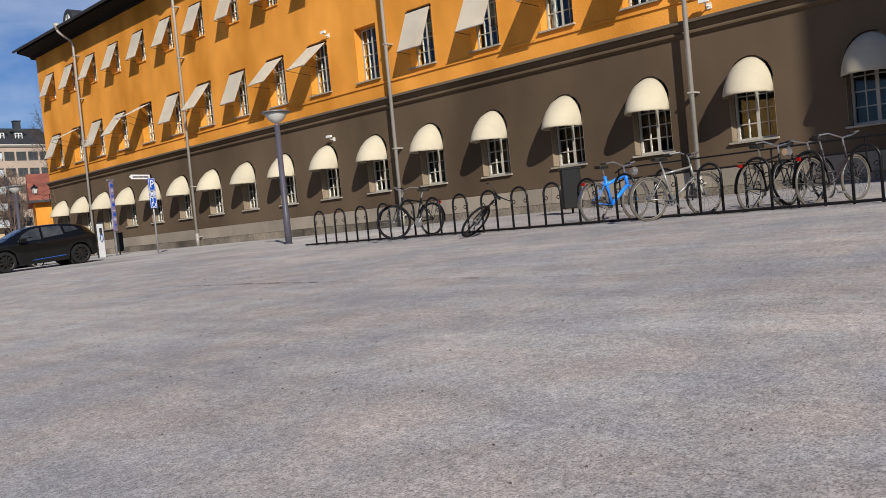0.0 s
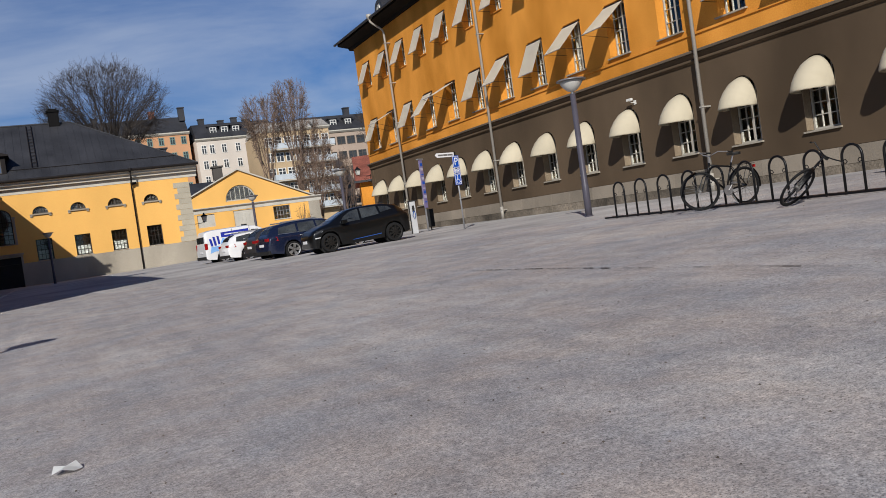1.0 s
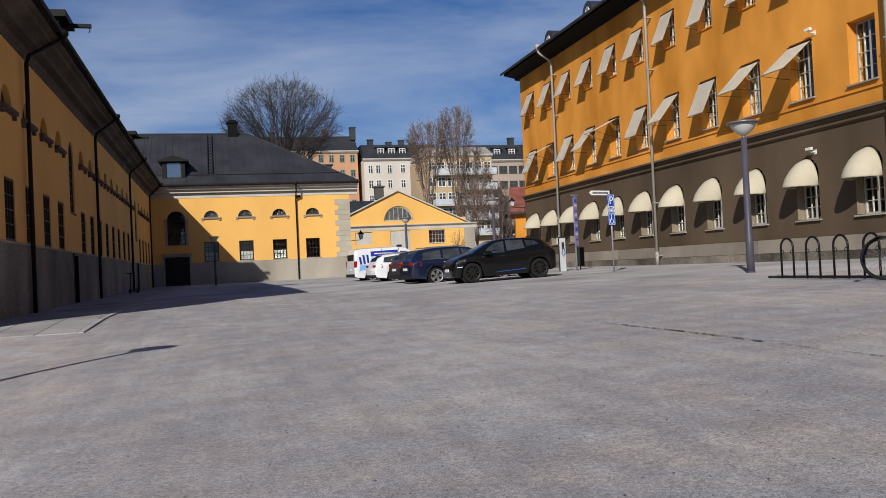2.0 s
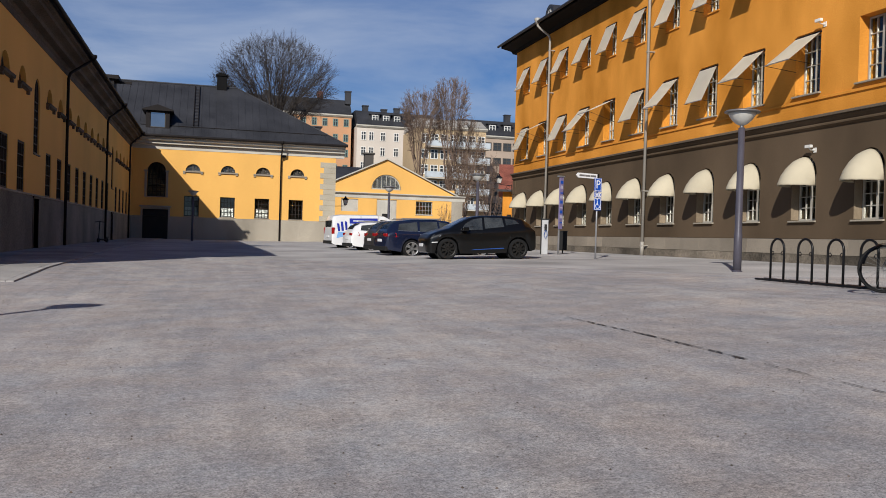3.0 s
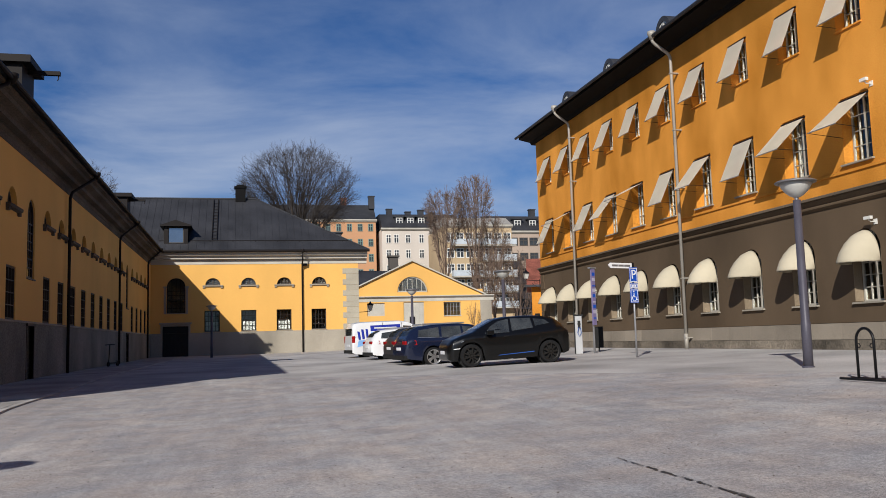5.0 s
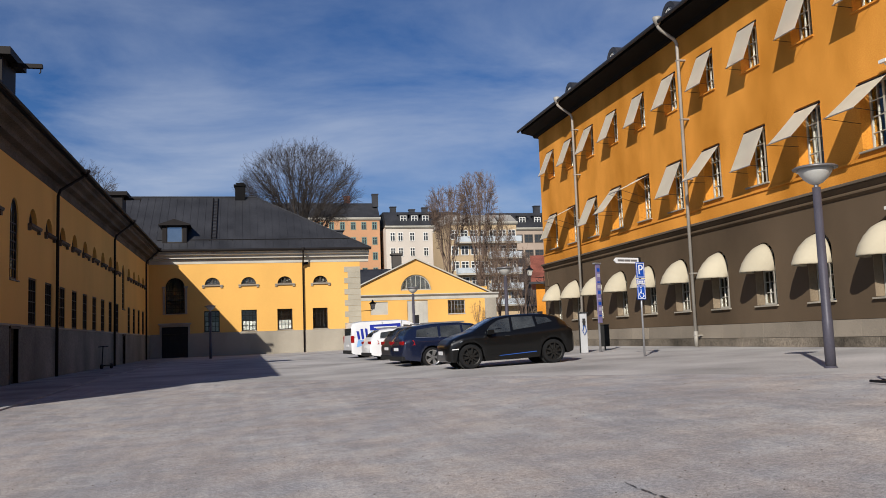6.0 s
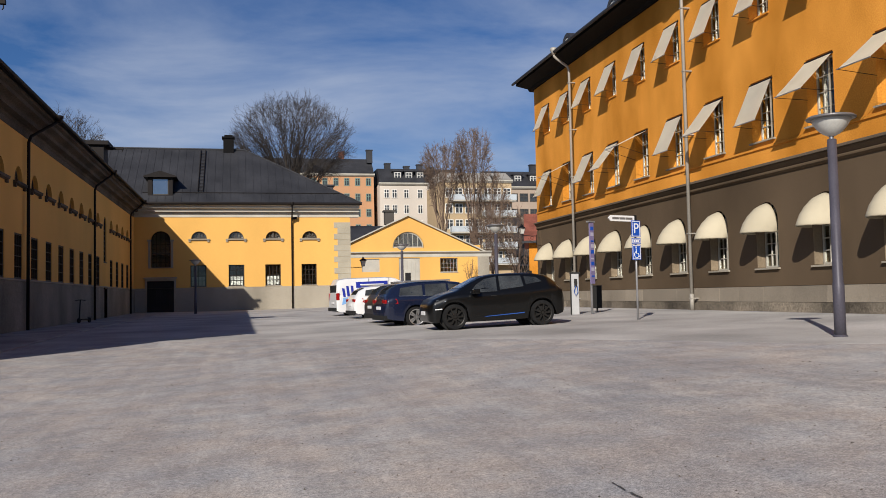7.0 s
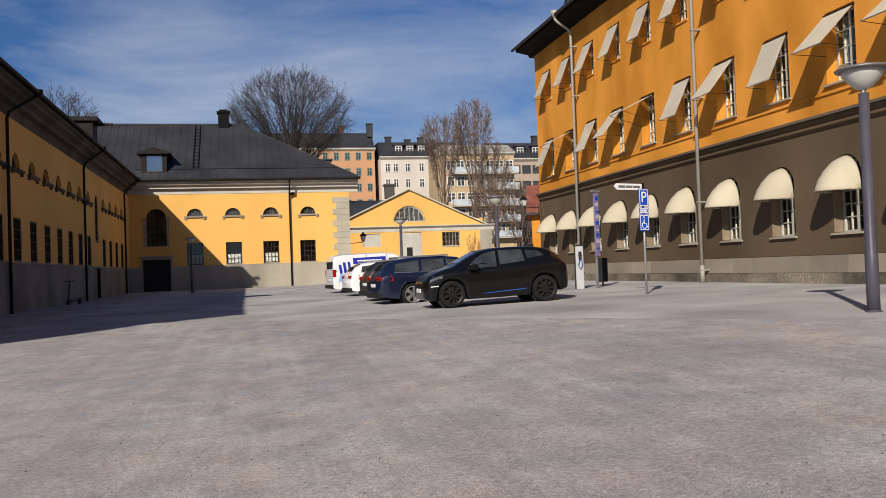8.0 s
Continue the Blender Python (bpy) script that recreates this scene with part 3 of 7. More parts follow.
def flat_meshes(width, length, angle):
    """A flat pivot-arm awning hung from its top rail; angle from straight down."""
    a = radians(angle)
    d, z = length * math.sin(a), -length * math.cos(a)
    bm = bmesh.new()
    n = 6
    grid = []
    for i in range(n + 1):
        f = i / n
        grid.append([bm.verts.new((x, -0.05 - d * f, z * f - 0.012 * math.sin(math.pi * f))) for x in (-width / 2, -width / 6, width / 6, width / 2)])
    for r, q in zip(grid, grid[1:]):
        for k in range(3):
            bm.faces.new((r[k], r[k + 1], q[k + 1], q[k]))
    bmesh.ops.solidify(bm, geom=bm.faces[:], thickness=0.006)
    cloth = data_of("awning_cloth", bm, M_FABRIC_GREY)
    bm = bmesh.new()
    tube(bm, [(-width / 2 - 0.02, -0.05 - d, z), (width / 2 + 0.02, -0.05 - d, z)], 0.016, 8)
    rail = data_of("front_rail", bm, M_STEEL)
    bm = bmesh.new()
    tube(bm, [(0, 0.02, min(z - 0.03, -0.98)), (0, -0.05 - d, z)], 0.008, 6)
    arm = data_of("arm", bm, M_PIPE_DARK)
    bm = bmesh.new()
    lathe(bm, [(0.03, -width / 2 - 0.02), (0.03, width / 2 + 0.02)], 10, (0, -0.01, 0.03), "x")
    return cloth, rail, arm, data_of("roller", bm, M_PIPE_DARK)


def build_awnings():
    dome = dome_meshes()
    for i, u in enumerate(U):
        y = FAR_Y - u
        a = thing("awning", pose(21.0, y, 2.97, 0, 0, -90), "cream cloth dome awning over an arched window", "awning", "dome awnings of the ground floor")
        part("cover", dome[0], None, a)
        part("hoop_frame", dome[1], None, a, "thin steel hoops")
    first = [25, 64, 25, 39, 64, 25, 39, 25, 45, 50, None, 23, 27, 43, 36, 28, 42, 28]
    made = {}
    for row, (z, w, length, angles) in enumerate(((7.42, 1.10, 1.36, first), (10.80, 1.0, 1.32, [23, 22, 24, 23, 21, 24, 23, 22, 23, 24, 22]))):
        for i, u in enumerate(U):
            ang = angles[i % len(angles)] if row else angles[min(i, len(angles) - 1)]
            if ang is None:
                continue
            if (row, ang) not in made:
                made[row, ang] = flat_meshes(w, length, ang)
            c, r, arm, roller = made[row, ang]
            label = "pale grey cloth awning let out over a window" if ang > 40 else "pale grey cloth awning hanging steeply over a window"
            a = thing("awning", pose(21.0, FAR_Y - u, z, 0, 0, -90), label, "awning", "flat awnings of the upper floors")
            part("cover", c, None, a)
            part("front_rail", r, None, a)
            part("roller", roller, None, a)
            for x in (-w / 2, w / 2):
                part("arm", arm, None, a, "thin dark steel arm", pose(x, 0, 0))


build_awnings()


# ---- yellow building: long wing and cross wing ----
YB = 79.4
WING = thing("house", pose(-2.5, 21.5, 0, 0, 0, 90), "long yellow plastered building in shade with dark sheet metal roof", "building")
CROSS = thing("house", pose(-2.5, YB, 0, 0, 0, 0), "yellow plastered cross building with grey quoins and dark roof", "building")


def roof_ribs(bm, quad, step, h=0.04):
    """Standing seams on a sloping quad (a, b at the eaves, c, d at the ridge, a under d)."""
    a, b, c, d = [Vector(p) for p in quad]
    count = int((b - a).length / step)
    up = (b - a).cross(d - a).normalized() * h
    side = (b - a).normalized() * 0.015
    for i in range(1, count):
        f = i / count
        p = a.lerp(b, f)
        # straight up the slope until the hip lines stop it
        slope = (d - a) - (d - a).project(b - a)
        run = 1.0
        ox = (p - a).dot((b - a).normalized())
        lx, rx = (d - a).dot((b - a).normalized()), (b - a).length - (c - a).dot((b - a).normalized())
        if lx > 0 and ox < lx:
            run = ox / lx
        if rx > 0 and (b - a).length - ox < rx:
            run = ((b - a).length - ox) / rx
        q = p + slope * run
        vs = [bm.verts.new(v) for v in (p - side, p + side, q + side, q - side, p - side + up, p + side + up, q + side + up, q - side + up)]
        for f_ in ((4, 5, 6, 7), (0, 4, 7, 3), (1, 2, 6, 5), (0, 1, 5, 4), (3, 7, 6, 2)):
            bm.faces.new([vs[k] for k in f_])


def cornice_profile(z):
    return [(0.4, z - 0.34), (-0.03, z - 0.34), (-0.03, z - 0.12), (-0.07, z - 0.08), (-0.07, z + 0.06), (-0.36, z + 0.08), (-0.36, z + 0.26), (-0.42, z + 0.30), (-0.66, z + 0.36), (-0.66, z + 0.52), (-0.80, z + 0.56), (-0.80, z + 0.68), (0.4, z + 0.80)]


def lunette_parts(parent, u, z, w=1.24, h=0.60, mat=None):
    meshes = lunette_parts.cache
    if not meshes:
        meshes["win"] = window_meshes("lunette", w, h, 4, 1, M_DARKTRIM, arch=h - 0.02)
        bm = bmesh.new()
        prism(bm, [(-0.14, -0.12), (0.0, -0.16), (0.25, -0.16), (0.25, 0.01), (-0.16, -0.02)], "x", -w / 2 - 0.2, w / 2 + 0.2)
        for x in (-w / 2 - 0.1, w / 2 + 0.1):
            box(bm, x - 0.09, x + 0.09, -0.10, 0.0, -0.26, -0.12)
        meshes["sill"] = data_of("sill", bm, M_RENDER)
    return add_window(parent, meshes["win"], u, z, 0.2, None, "half-round window on a moulded sill"), meshes["sill"]


lunette_parts.cache = {}


def build_yellow():
    # long wing: u runs north from its south end
    L = YB - 21.5
    U0 = 1.5
    wu = [1.22 + 2.63 * i for i in range(21)]
    glazed = [(i, u) for i, u in enumerate(wu) if u > U0 + 1]
    tall = (6, 16)
    bm = bmesh.new()
    holes = [(u - 0.60, u + 0.60, 2.26, 4.02) for i, u in glazed if i not in tall]
    holes += [(u - 0.62, u + 0.62, 5.98, 5.99, 6.62) for i, u in glazed if i not in tall]
    holes += [(wu[i] - 0.55, wu[i] + 0.55, 3.78, 5.9, 6.62) for i in tall]
    wall_mesh(bm, U0, L, 2.18, 8.1, holes, 0.45)
    part("wall", bm, M_YELLOW, WING, "yellow plastered wall")
    # base wall colour holds both its stains and the shade on this wing
    bm = bmesh.new()
    wall_mesh(bm, U0, L, -0.2, 2.18, [(wu[i] - 0.5, wu[i] + 0.5, 0.1, 2.1) for i in tall], 0.45)
    for v in bm.verts:
        if v.co.y < 0.1:
            v.co.y -= 0.04
    part("base_wall", bm, M_RENDER_DIRTY_SHADE, WING, "stained grey rendered base wall, coloured darker for shade")
    bm = bmesh.new()
    prism(bm, [(-0.04, 2.18), (-0.08, 2.19), (-0.08, 2.24), (0.0, 2.27), (0.2, 2.27), (0.2, 2.18)], "x", U0, L)
    part("base_moulding", bm, M_RENDER, WING)
    # cornice as on the cross wing, with the wing's shade painted into its render
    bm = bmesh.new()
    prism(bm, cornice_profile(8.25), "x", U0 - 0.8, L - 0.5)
    part("cornice", bm, M_RENDER_SHADE, WING, "moulded cornice, coloured darker for shade")
    bm = bmesh.new()
    box(bm, U0, U0 + 0.45, 0.45, 14, -0.2, 8.9)
    part("end_wall", bm, M_YELLOW, WING)
    bm = bmesh.new()
    box(bm, U0 + 0.45, L + 10, 13.5, 14, -0.2, 8.9)
    part("back_wall", bm, M_ROOM, WING)
    bm = bmesh.new()
    box(bm, U0 + 0.45, L, 4.0, 4.2, 0.2, 8.8)
    part("inner_wall", bm, M_ROOM, WING)
    bm = bmesh.new()
    box(bm, U0 + 0.45, L, 0.45, 13.5, 5.0, 5.15)
    part("floor_slab", bm, M_ROOM, WING)
    bm = bmesh.new()
    pts = [(U0 - 0.85, -0.9, 9.0), (L + 8.0, -0.9, 9.0), (L + 8.0, 7.0, 13.3), (U0 + 7.0, 7.0, 13.3), (U0 - 0.85, 14.9, 9.0), (L + 8.0, 14.9, 9.0)]
    v = [bm.verts.new(p) for p in pts]
    for f in ((0, 1, 2, 3), (4, 0, 3), (5, 4, 3, 2), (0, 4, 5, 1), (1, 5, 2)):
        bm.faces.new([v[k] for k in f])
    roof = part("roof", bm, M_ROOF, WING, "black sheet metal roof")
    bm = bmesh.new()
    roof_ribs(bm, (pts[0], (L - 0.9, -0.9, 9.0), (L - 0.9, 7.0, 13.3), pts[3]), 0.62)
    part("seams", bm, M_ROOF, roof)
    bm = bmesh.new()
    tube(bm, [(U0 - 0.9, -0.98, 8.98), (L - 0.5, -0.98, 8.98)], 0.075, 8)
    part("gutter", bm, M_PIPE_DARK, roof)
    # hoist dormers with beams
    for k, (u, beam) in enumerate(((15.85, True), (wu[16], True))):
        bm = bmesh.new()
        box(bm, -0.85, 0.85, 0.05, 4.5, 9.0, 11.0)
        box(bm, -1.05, 1.05, -0.25, 5.0, 11.0, 11.25)
        d = part("hoist_dormer", bm, M_PIPE_DARK, WING, "black clad hoist dormer with a projecting beam", pose(u, -0.1, 0))
        bm = bmesh.new()
        box(bm, -0.08, 0.08, -1.0, 0.6, 10.86, 11.0)
        tube(bm, [(0, -0.94, 10.86), (0, -0.94, 10.74), (0, -0.9, 10.68)], 0.02, 6)
        part("hoist_beam", bm, M_PIPE_DARK, d)
    win = window_meshes("wing_window", 1.20, 1.76, 3, 4, M_BROWNWOOD, mid=False, thick=0.30, bar=0.03)
    tl = window_meshes("wing_tall_window", 1.08, 2.82, 3, 7, M_BROWNWOOD, arch=0.55, mid=False)
    # window sills in the render that has the wing's shade in its colour
    sl = sill_mesh(1.14, M_RENDER_DIRTY_SHADE, 0.06, 0.36)
    sl0 = sill_mesh(1.30, M_RENDER_DIRTY_SHADE, 0.06, 0.08)
    bm = bmesh.new()
    box(bm, -0.5, 0.5, 0.0, 0.06, 0.0, 2.0)
    for x in (-0.24, 0.24):
        for z in (0.15, 0.8, 1.4):
            box(bm, x - 0.18, x + 0.18, -0.02, 0.0, z, z + 0.5)
    door = data_of("door", bm, M_DOOR)
    for i, u in glazed:
        if i in tall:
            add_window(WING, tl, u, 3.79, 0.08, sl, "tall dark round-headed window")
            d = part("door", door, None, WING, "dark panelled door", pose(u, 0.18, 0.1))
            bm = bmesh.new()
            for x in (-0.58, 0.5):
                box(bm, x, x + 0.08, -0.06, 0.1, 0.1, 2.1)
            box(bm, -0.64, 0.64, -0.1, 0.1, 2.1, 2.2)
            part("door_frame", bm, M_BROWNWOOD, d, "", pose(0, -0.18, -0.1))
        else:
            add_window(WING, win, u, 2.265, 0.03, sl0, "dark framed window")
            w, s = lunette_parts(WING, u, 5.99)
            # lunette sill recoloured darker to carry the wing's shade
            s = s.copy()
            s.materials[0] = M_RENDER_SHADE
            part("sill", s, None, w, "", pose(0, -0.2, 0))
    for y in (30.0, 44.6, 60.1, 76.0):
        u = y - 21.5
        zb = gz(-2.3, y)
        bm = bmesh.new()
        tube(bm, [(u, -0.16, zb + 0.03), (u, -0.16, 7.7), (u + 0.1, -0.22, 7.95), (u + 1.4, -0.85, 8.75), (u + 1.5, -0.98, 8.95)], 0.065, 10)
        lathe(bm, [(0.07, 8.8), (0.17, 9.0), (0.17, 9.1)], 10, (u + 1.5, -0.98, 0))
        p = part("rainwater_pipe", bm, M_PIPE_DARK, WING, "dark brown rainwater pipe", smooth=True)
    # cross wing
    W = 17.1
    lun = [x + 2.5 for x in (2.44, 5.34, 8.30, 11.25)]
    win_u = [x + 2.5 for x in (2.37, 5.35, 8.26, 11.18)]
    bm = bmesh.new()
    holes = [(u - 0.62, u + 0.62, 2.35, 4.08) for u in win_u]
    holes += [(u - 0.61, u + 0.61, 6.2, 6.21, 6.80) for u in lun]
    holes += [(1.25, 2.75, 3.92, 6.1, 6.84), (0.95, 3.0, 2.281, 2.86)]
    wall_mesh(bm, 0, W, 2.28, 8.05, holes, 0.45)
    part("wall", bm, M_YELLOW, CROSS, "yellow plastered wall")
    bm = bmesh.new()
    wall_mesh(bm, 0, W, -0.1, 2.28, [(0.95, 3.0, 0.3, 2.279)], 0.45)
    for v in bm.verts:
        if v.co.y < 0.1:
            v.co.y -= 0.05
    part("base_wall", bm, M_RENDER, CROSS, "grey rendered base wall")
    bm = bmesh.new()
    box(bm, 0.95, 3.0, 0.15, 0.22, 0.3, 2.85)
    gate = part("gate", bm, M_DOOR, CROSS, "black double gate")
    for k in range(6):
        bm = bmesh.new()
        box(bm, 1.0 + 0.335 * k, 1.3 + 0.335 * k, 0.13, 0.149, 0.4, 2.75)
        part("board", bm, M_DOOR, gate)
    bm = bmesh.new()
    box(bm, 0.80, 0.95, -0.09, 0.14, 0.3, 2.98)
    box(bm, 3.0, 3.15, -0.09, 0.14, 0.3, 2.98)
    box(bm, 0.80, 3.15, -0.10, 0.14, 2.86, 3.02)
    prism(bm, [(-0.2, 3.02), (-0.2, 3.10), (0.0, 3.16), (0.0, 3.02)], "x", 0.7, 3.25)
    part("gate_surround", bm, M_RENDER, CROSS, "grey stone gate surround")
    bm = bmesh.new()
    prism(bm, cornice_profile(8.28), "x", 0.0, W + 0.75)
    part("cornice", bm, M_TRIM, CROSS, "pale grey moulded cornice")
    bm = bmesh.new()
    box(bm, W - 0.45, W, 0.45, 14, -0.1, 8.9)
    part("end_wall", bm, M_YELLOW, CROSS)
    bm = bmesh.new()
    box(bm, 0.4, W - 0.45, 3.5, 3.7, 0.2, 8.9)
    part("inner_wall", bm, M_ROOM, CROSS)
    bm = bmesh.new()
    box(bm, 0.4, W - 0.45, 0.45, 3.5, 5.0, 5.15)
    part("floor_slab", bm, M_ROOM, CROSS)
    bm = bmesh.new()
    box(bm, 0.0, W, 14, 14.4, -0.1, 8.9)
    part("back_wall", bm, M_ROOM, CROSS)
    bm = bmesh.new()
    pts = [(-7.0, -0.9, 9.02), (W + 0.9, -0.9, 9.02), (8.6, 6.6, 14.55), (-7.0, 6.6, 14.55), (W + 0.9, 14.5, 9.02), (-7.0, 14.5, 9.02)]
    v = [bm.verts.new(p) for p in pts]
    for f in ((0, 1, 2, 3), (1, 4, 2), (4, 5, 3, 2), (0, 5, 4, 1), (0, 3, 5)):
        bm.faces.new([v[k] for k in f])
    roof = part("roof", bm, M_ROOF, CROSS, "black standing seam metal hipped roof")
    bm = bmesh.new()
    roof_ribs(bm, (pts[0], pts[1], pts[2], pts[3]), 0.62, 0.028)
    tube(bm, [(-7.0, 6.6, 14.58), (8.6, 6.6, 14.58)], 0.09, 8)
    tube(bm, [(8.6, 6.6, 14.57), (W + 0.9, -0.9, 9.06)], 0.06, 6)
    part("seams", bm, M_ROOF, roof)
    bm = bmesh.new()
    tube(bm, [(0.0, -0.94, 8.97), (W + 0.9, -0.94, 8.97)], 0.11, 8)
    part("gutter", bm, M_PIPE_DARK, roof)
    bm = bmesh.new()
    tube(bm, [(0.6, 0.35, 9.98), (W - 0.8, 0.35, 9.98)], 0.03, 6)
    for k in range(9):
        box(bm, 1.0 + 1.85 * k, 1.04 + 1.85 * k, 0.25, 0.4, 9.6, 10.0)
    part("snow_rail", bm, M_PIPE_DARK, roof)
    bm = bmesh.new()
    for x in (4.85, 5.25):
        tube(bm, [(x, 0.4, 10.12), (x, 6.3, 14.47)], 0.035, 6)
    for k in range(12):
        f = k / 12
        tube(bm, [(4.85, 0.5 + 5.7 * f, 10.19 + 4.2 * f), (5.25, 0.5 + 5.7 * f, 10.19 + 4.2 * f)], 0.025, 6)
    part("roof_ladder", bm, M_PIPE_DARK, roof)
    # pedimented dormer
    bm = bmesh.new()
    box(bm, -0.95, -0.62, 0.0, 3.2, 9.45, 11.0)
    box(bm, 0.62, 0.95, 0.0, 3.2, 9.45, 11.0)
    box(bm, -0.62, 0.62, 0.0, 2.6, 9.3, 9.62)
    box(bm, -0.62, 0.62, 0.0, 2.6, 10.92, 11.0)
    prism(bm, [(-1.25, 11.0), (1.25, 11.0), (1.25, 11.1), (0, 11.52), (-1.25, 11.1)], "y", -0.3, 3.4)
    d = part("dormer", bm, M_PIPE_DARK, CROSS, "black pedimented dormer", pose(1.98, 0.0, 0.13))
    dw = window_meshes("cross_dormer_window", 1.24, 1.3, 1, 1, M_DARKTRIM, edge=0.06)
    w = part("window", dw[0], None, d, "", pose(0, 0.08, 9.62))
    bm = bmesh.new()
    box(bm, -0.6, 0.6, 0.02, 0.03, 0.03, 1.27)
    part("pane", bm, M_MIRROR, w, "pane reflecting the sky")
    # skylight box and chimney
    bm = bmesh.new()
    box(bm, -0.45, 0.45, -0.45, 0.45, 13.8, 15.55)
    box(bm, -0.56, 0.56, -0.56, 0.56, 15.55, 15.68)
    box(bm, -0.36, 0.36, -0.36, 0.36, 15.68, 15.85)
    part("chimney", bm, M_EAVE, CROSS, "dark sheet-clad chimney", pose(7.2, 6.6, 0))
    bm = bmesh.new()
    box(bm, -0.7, 0.7, 0, 1.6, 9.5, 11.0)
    box(bm, -0.85, 0.85, -0.1, 1.7, 11.0, 11.12)
    part("roof_hatch", bm, M_ROOF, CROSS, "", pose(15.4, 3.4, 0))
    wm = window_meshes("cross_window", 1.22, 1.72, 4, 4, M_BROWNWOOD, edge=0.06, mid=False)
    bm = bmesh.new()
    box(bm, -0.5, 0.5, 0, 0.02, 0.08, 0.78)
    blind = data_of("blind", bm, M_CURTAIN)
    s = sill_mesh(1.36, M_RENDER, 0.06, 0.2)
    for k, u in enumerate(win_u):
        w = add_window(CROSS, wm, u, 2.36, 0.2, s, "dark framed sash window with pale lower curtain" if k < 3 else "dark framed sash window")
        if k < 3:
            part("blind", blind, None, w, "pale half curtain", pose(0, 0.06, 0))
    bm = bmesh.new()
    prism(bm, arch_points(-0.58, 0.58, 0.03, 0.56), "y", 0.0, 0.01)
    lun_back = data_of("backing", bm, M_DIMPANE)
    for u in lun:
        w, sm = lunette_parts(CROSS, u, 6.21)
        part("backing", lun_back, None, w, "", pose(0, 0.1, 0))
        part("sill", sm, None, w, "", pose(0, -0.2, 0))
    am = window_meshes("cross_arched_window", 1.46, 2.9, 4, 6, M_BROWNWOOD, arch=0.72, mid=False)
    add_window(CROSS, am, 2.0, 3.93, 0.2, sill_mesh(1.9, M_RENDER, 0.14, 0.2), "tall dark arched window")
    for x in (1.05, 2.77):
        bm = bmesh.new()
        box(bm, x, x + 0.18, -0.06, 0.01, 3.92, 6.1)
        box(bm, x - 0.06, x + 0.24, -0.12, 0.01, 6.0, 6.14)
        part("window_surround", bm, M_RENDER, CROSS)
    # quoins
    bm = bmesh.new()
    box(bm, -1.35, 0.03, -0.035, 0.5, 0.0, 0.462)
    long_q = data_of("quoin", bm, M_QUOIN)
    bm = bmesh.new()
    box(bm, -1.05, 0.03, -0.035, 0.5, 0.0, 0.462)
    short_q = data_of("quoin", bm, M_QUOIN)
    for k in range(11):
        part("quoin", (long_q, short_q)[k % 2], None, CROSS, "", pose(W, 0, 2.30 + 0.475 * k))
    u = 12.3
    zb = gz(u - 2.5, YB)
    bm = bmesh.new()
    tube(bm, [(u, -0.16, zb + 0.02), (u, -0.16, 7.55), (u, -0.5, 7.9), (u, -0.92, 8.3), (u, -0.98, 8.98)], 0.065, 10)
    lathe(bm, [(0.07, 8.75), (0.17, 8.95), (0.17, 9.08)], 10, (u, -0.98, 0))
    part("rainwater_pipe", bm, M_PIPE_DARK, CROSS, "dark brown rainwater pipe", smooth=True)
    box_bm = bmesh.new()
    box(box_bm, u - 0.05, u + 0.42, -0.3, -0.05, 7.75, 7.95)
    part("cable_box", box_bm, M_PIPE_DARK, CROSS)


build_yellow()

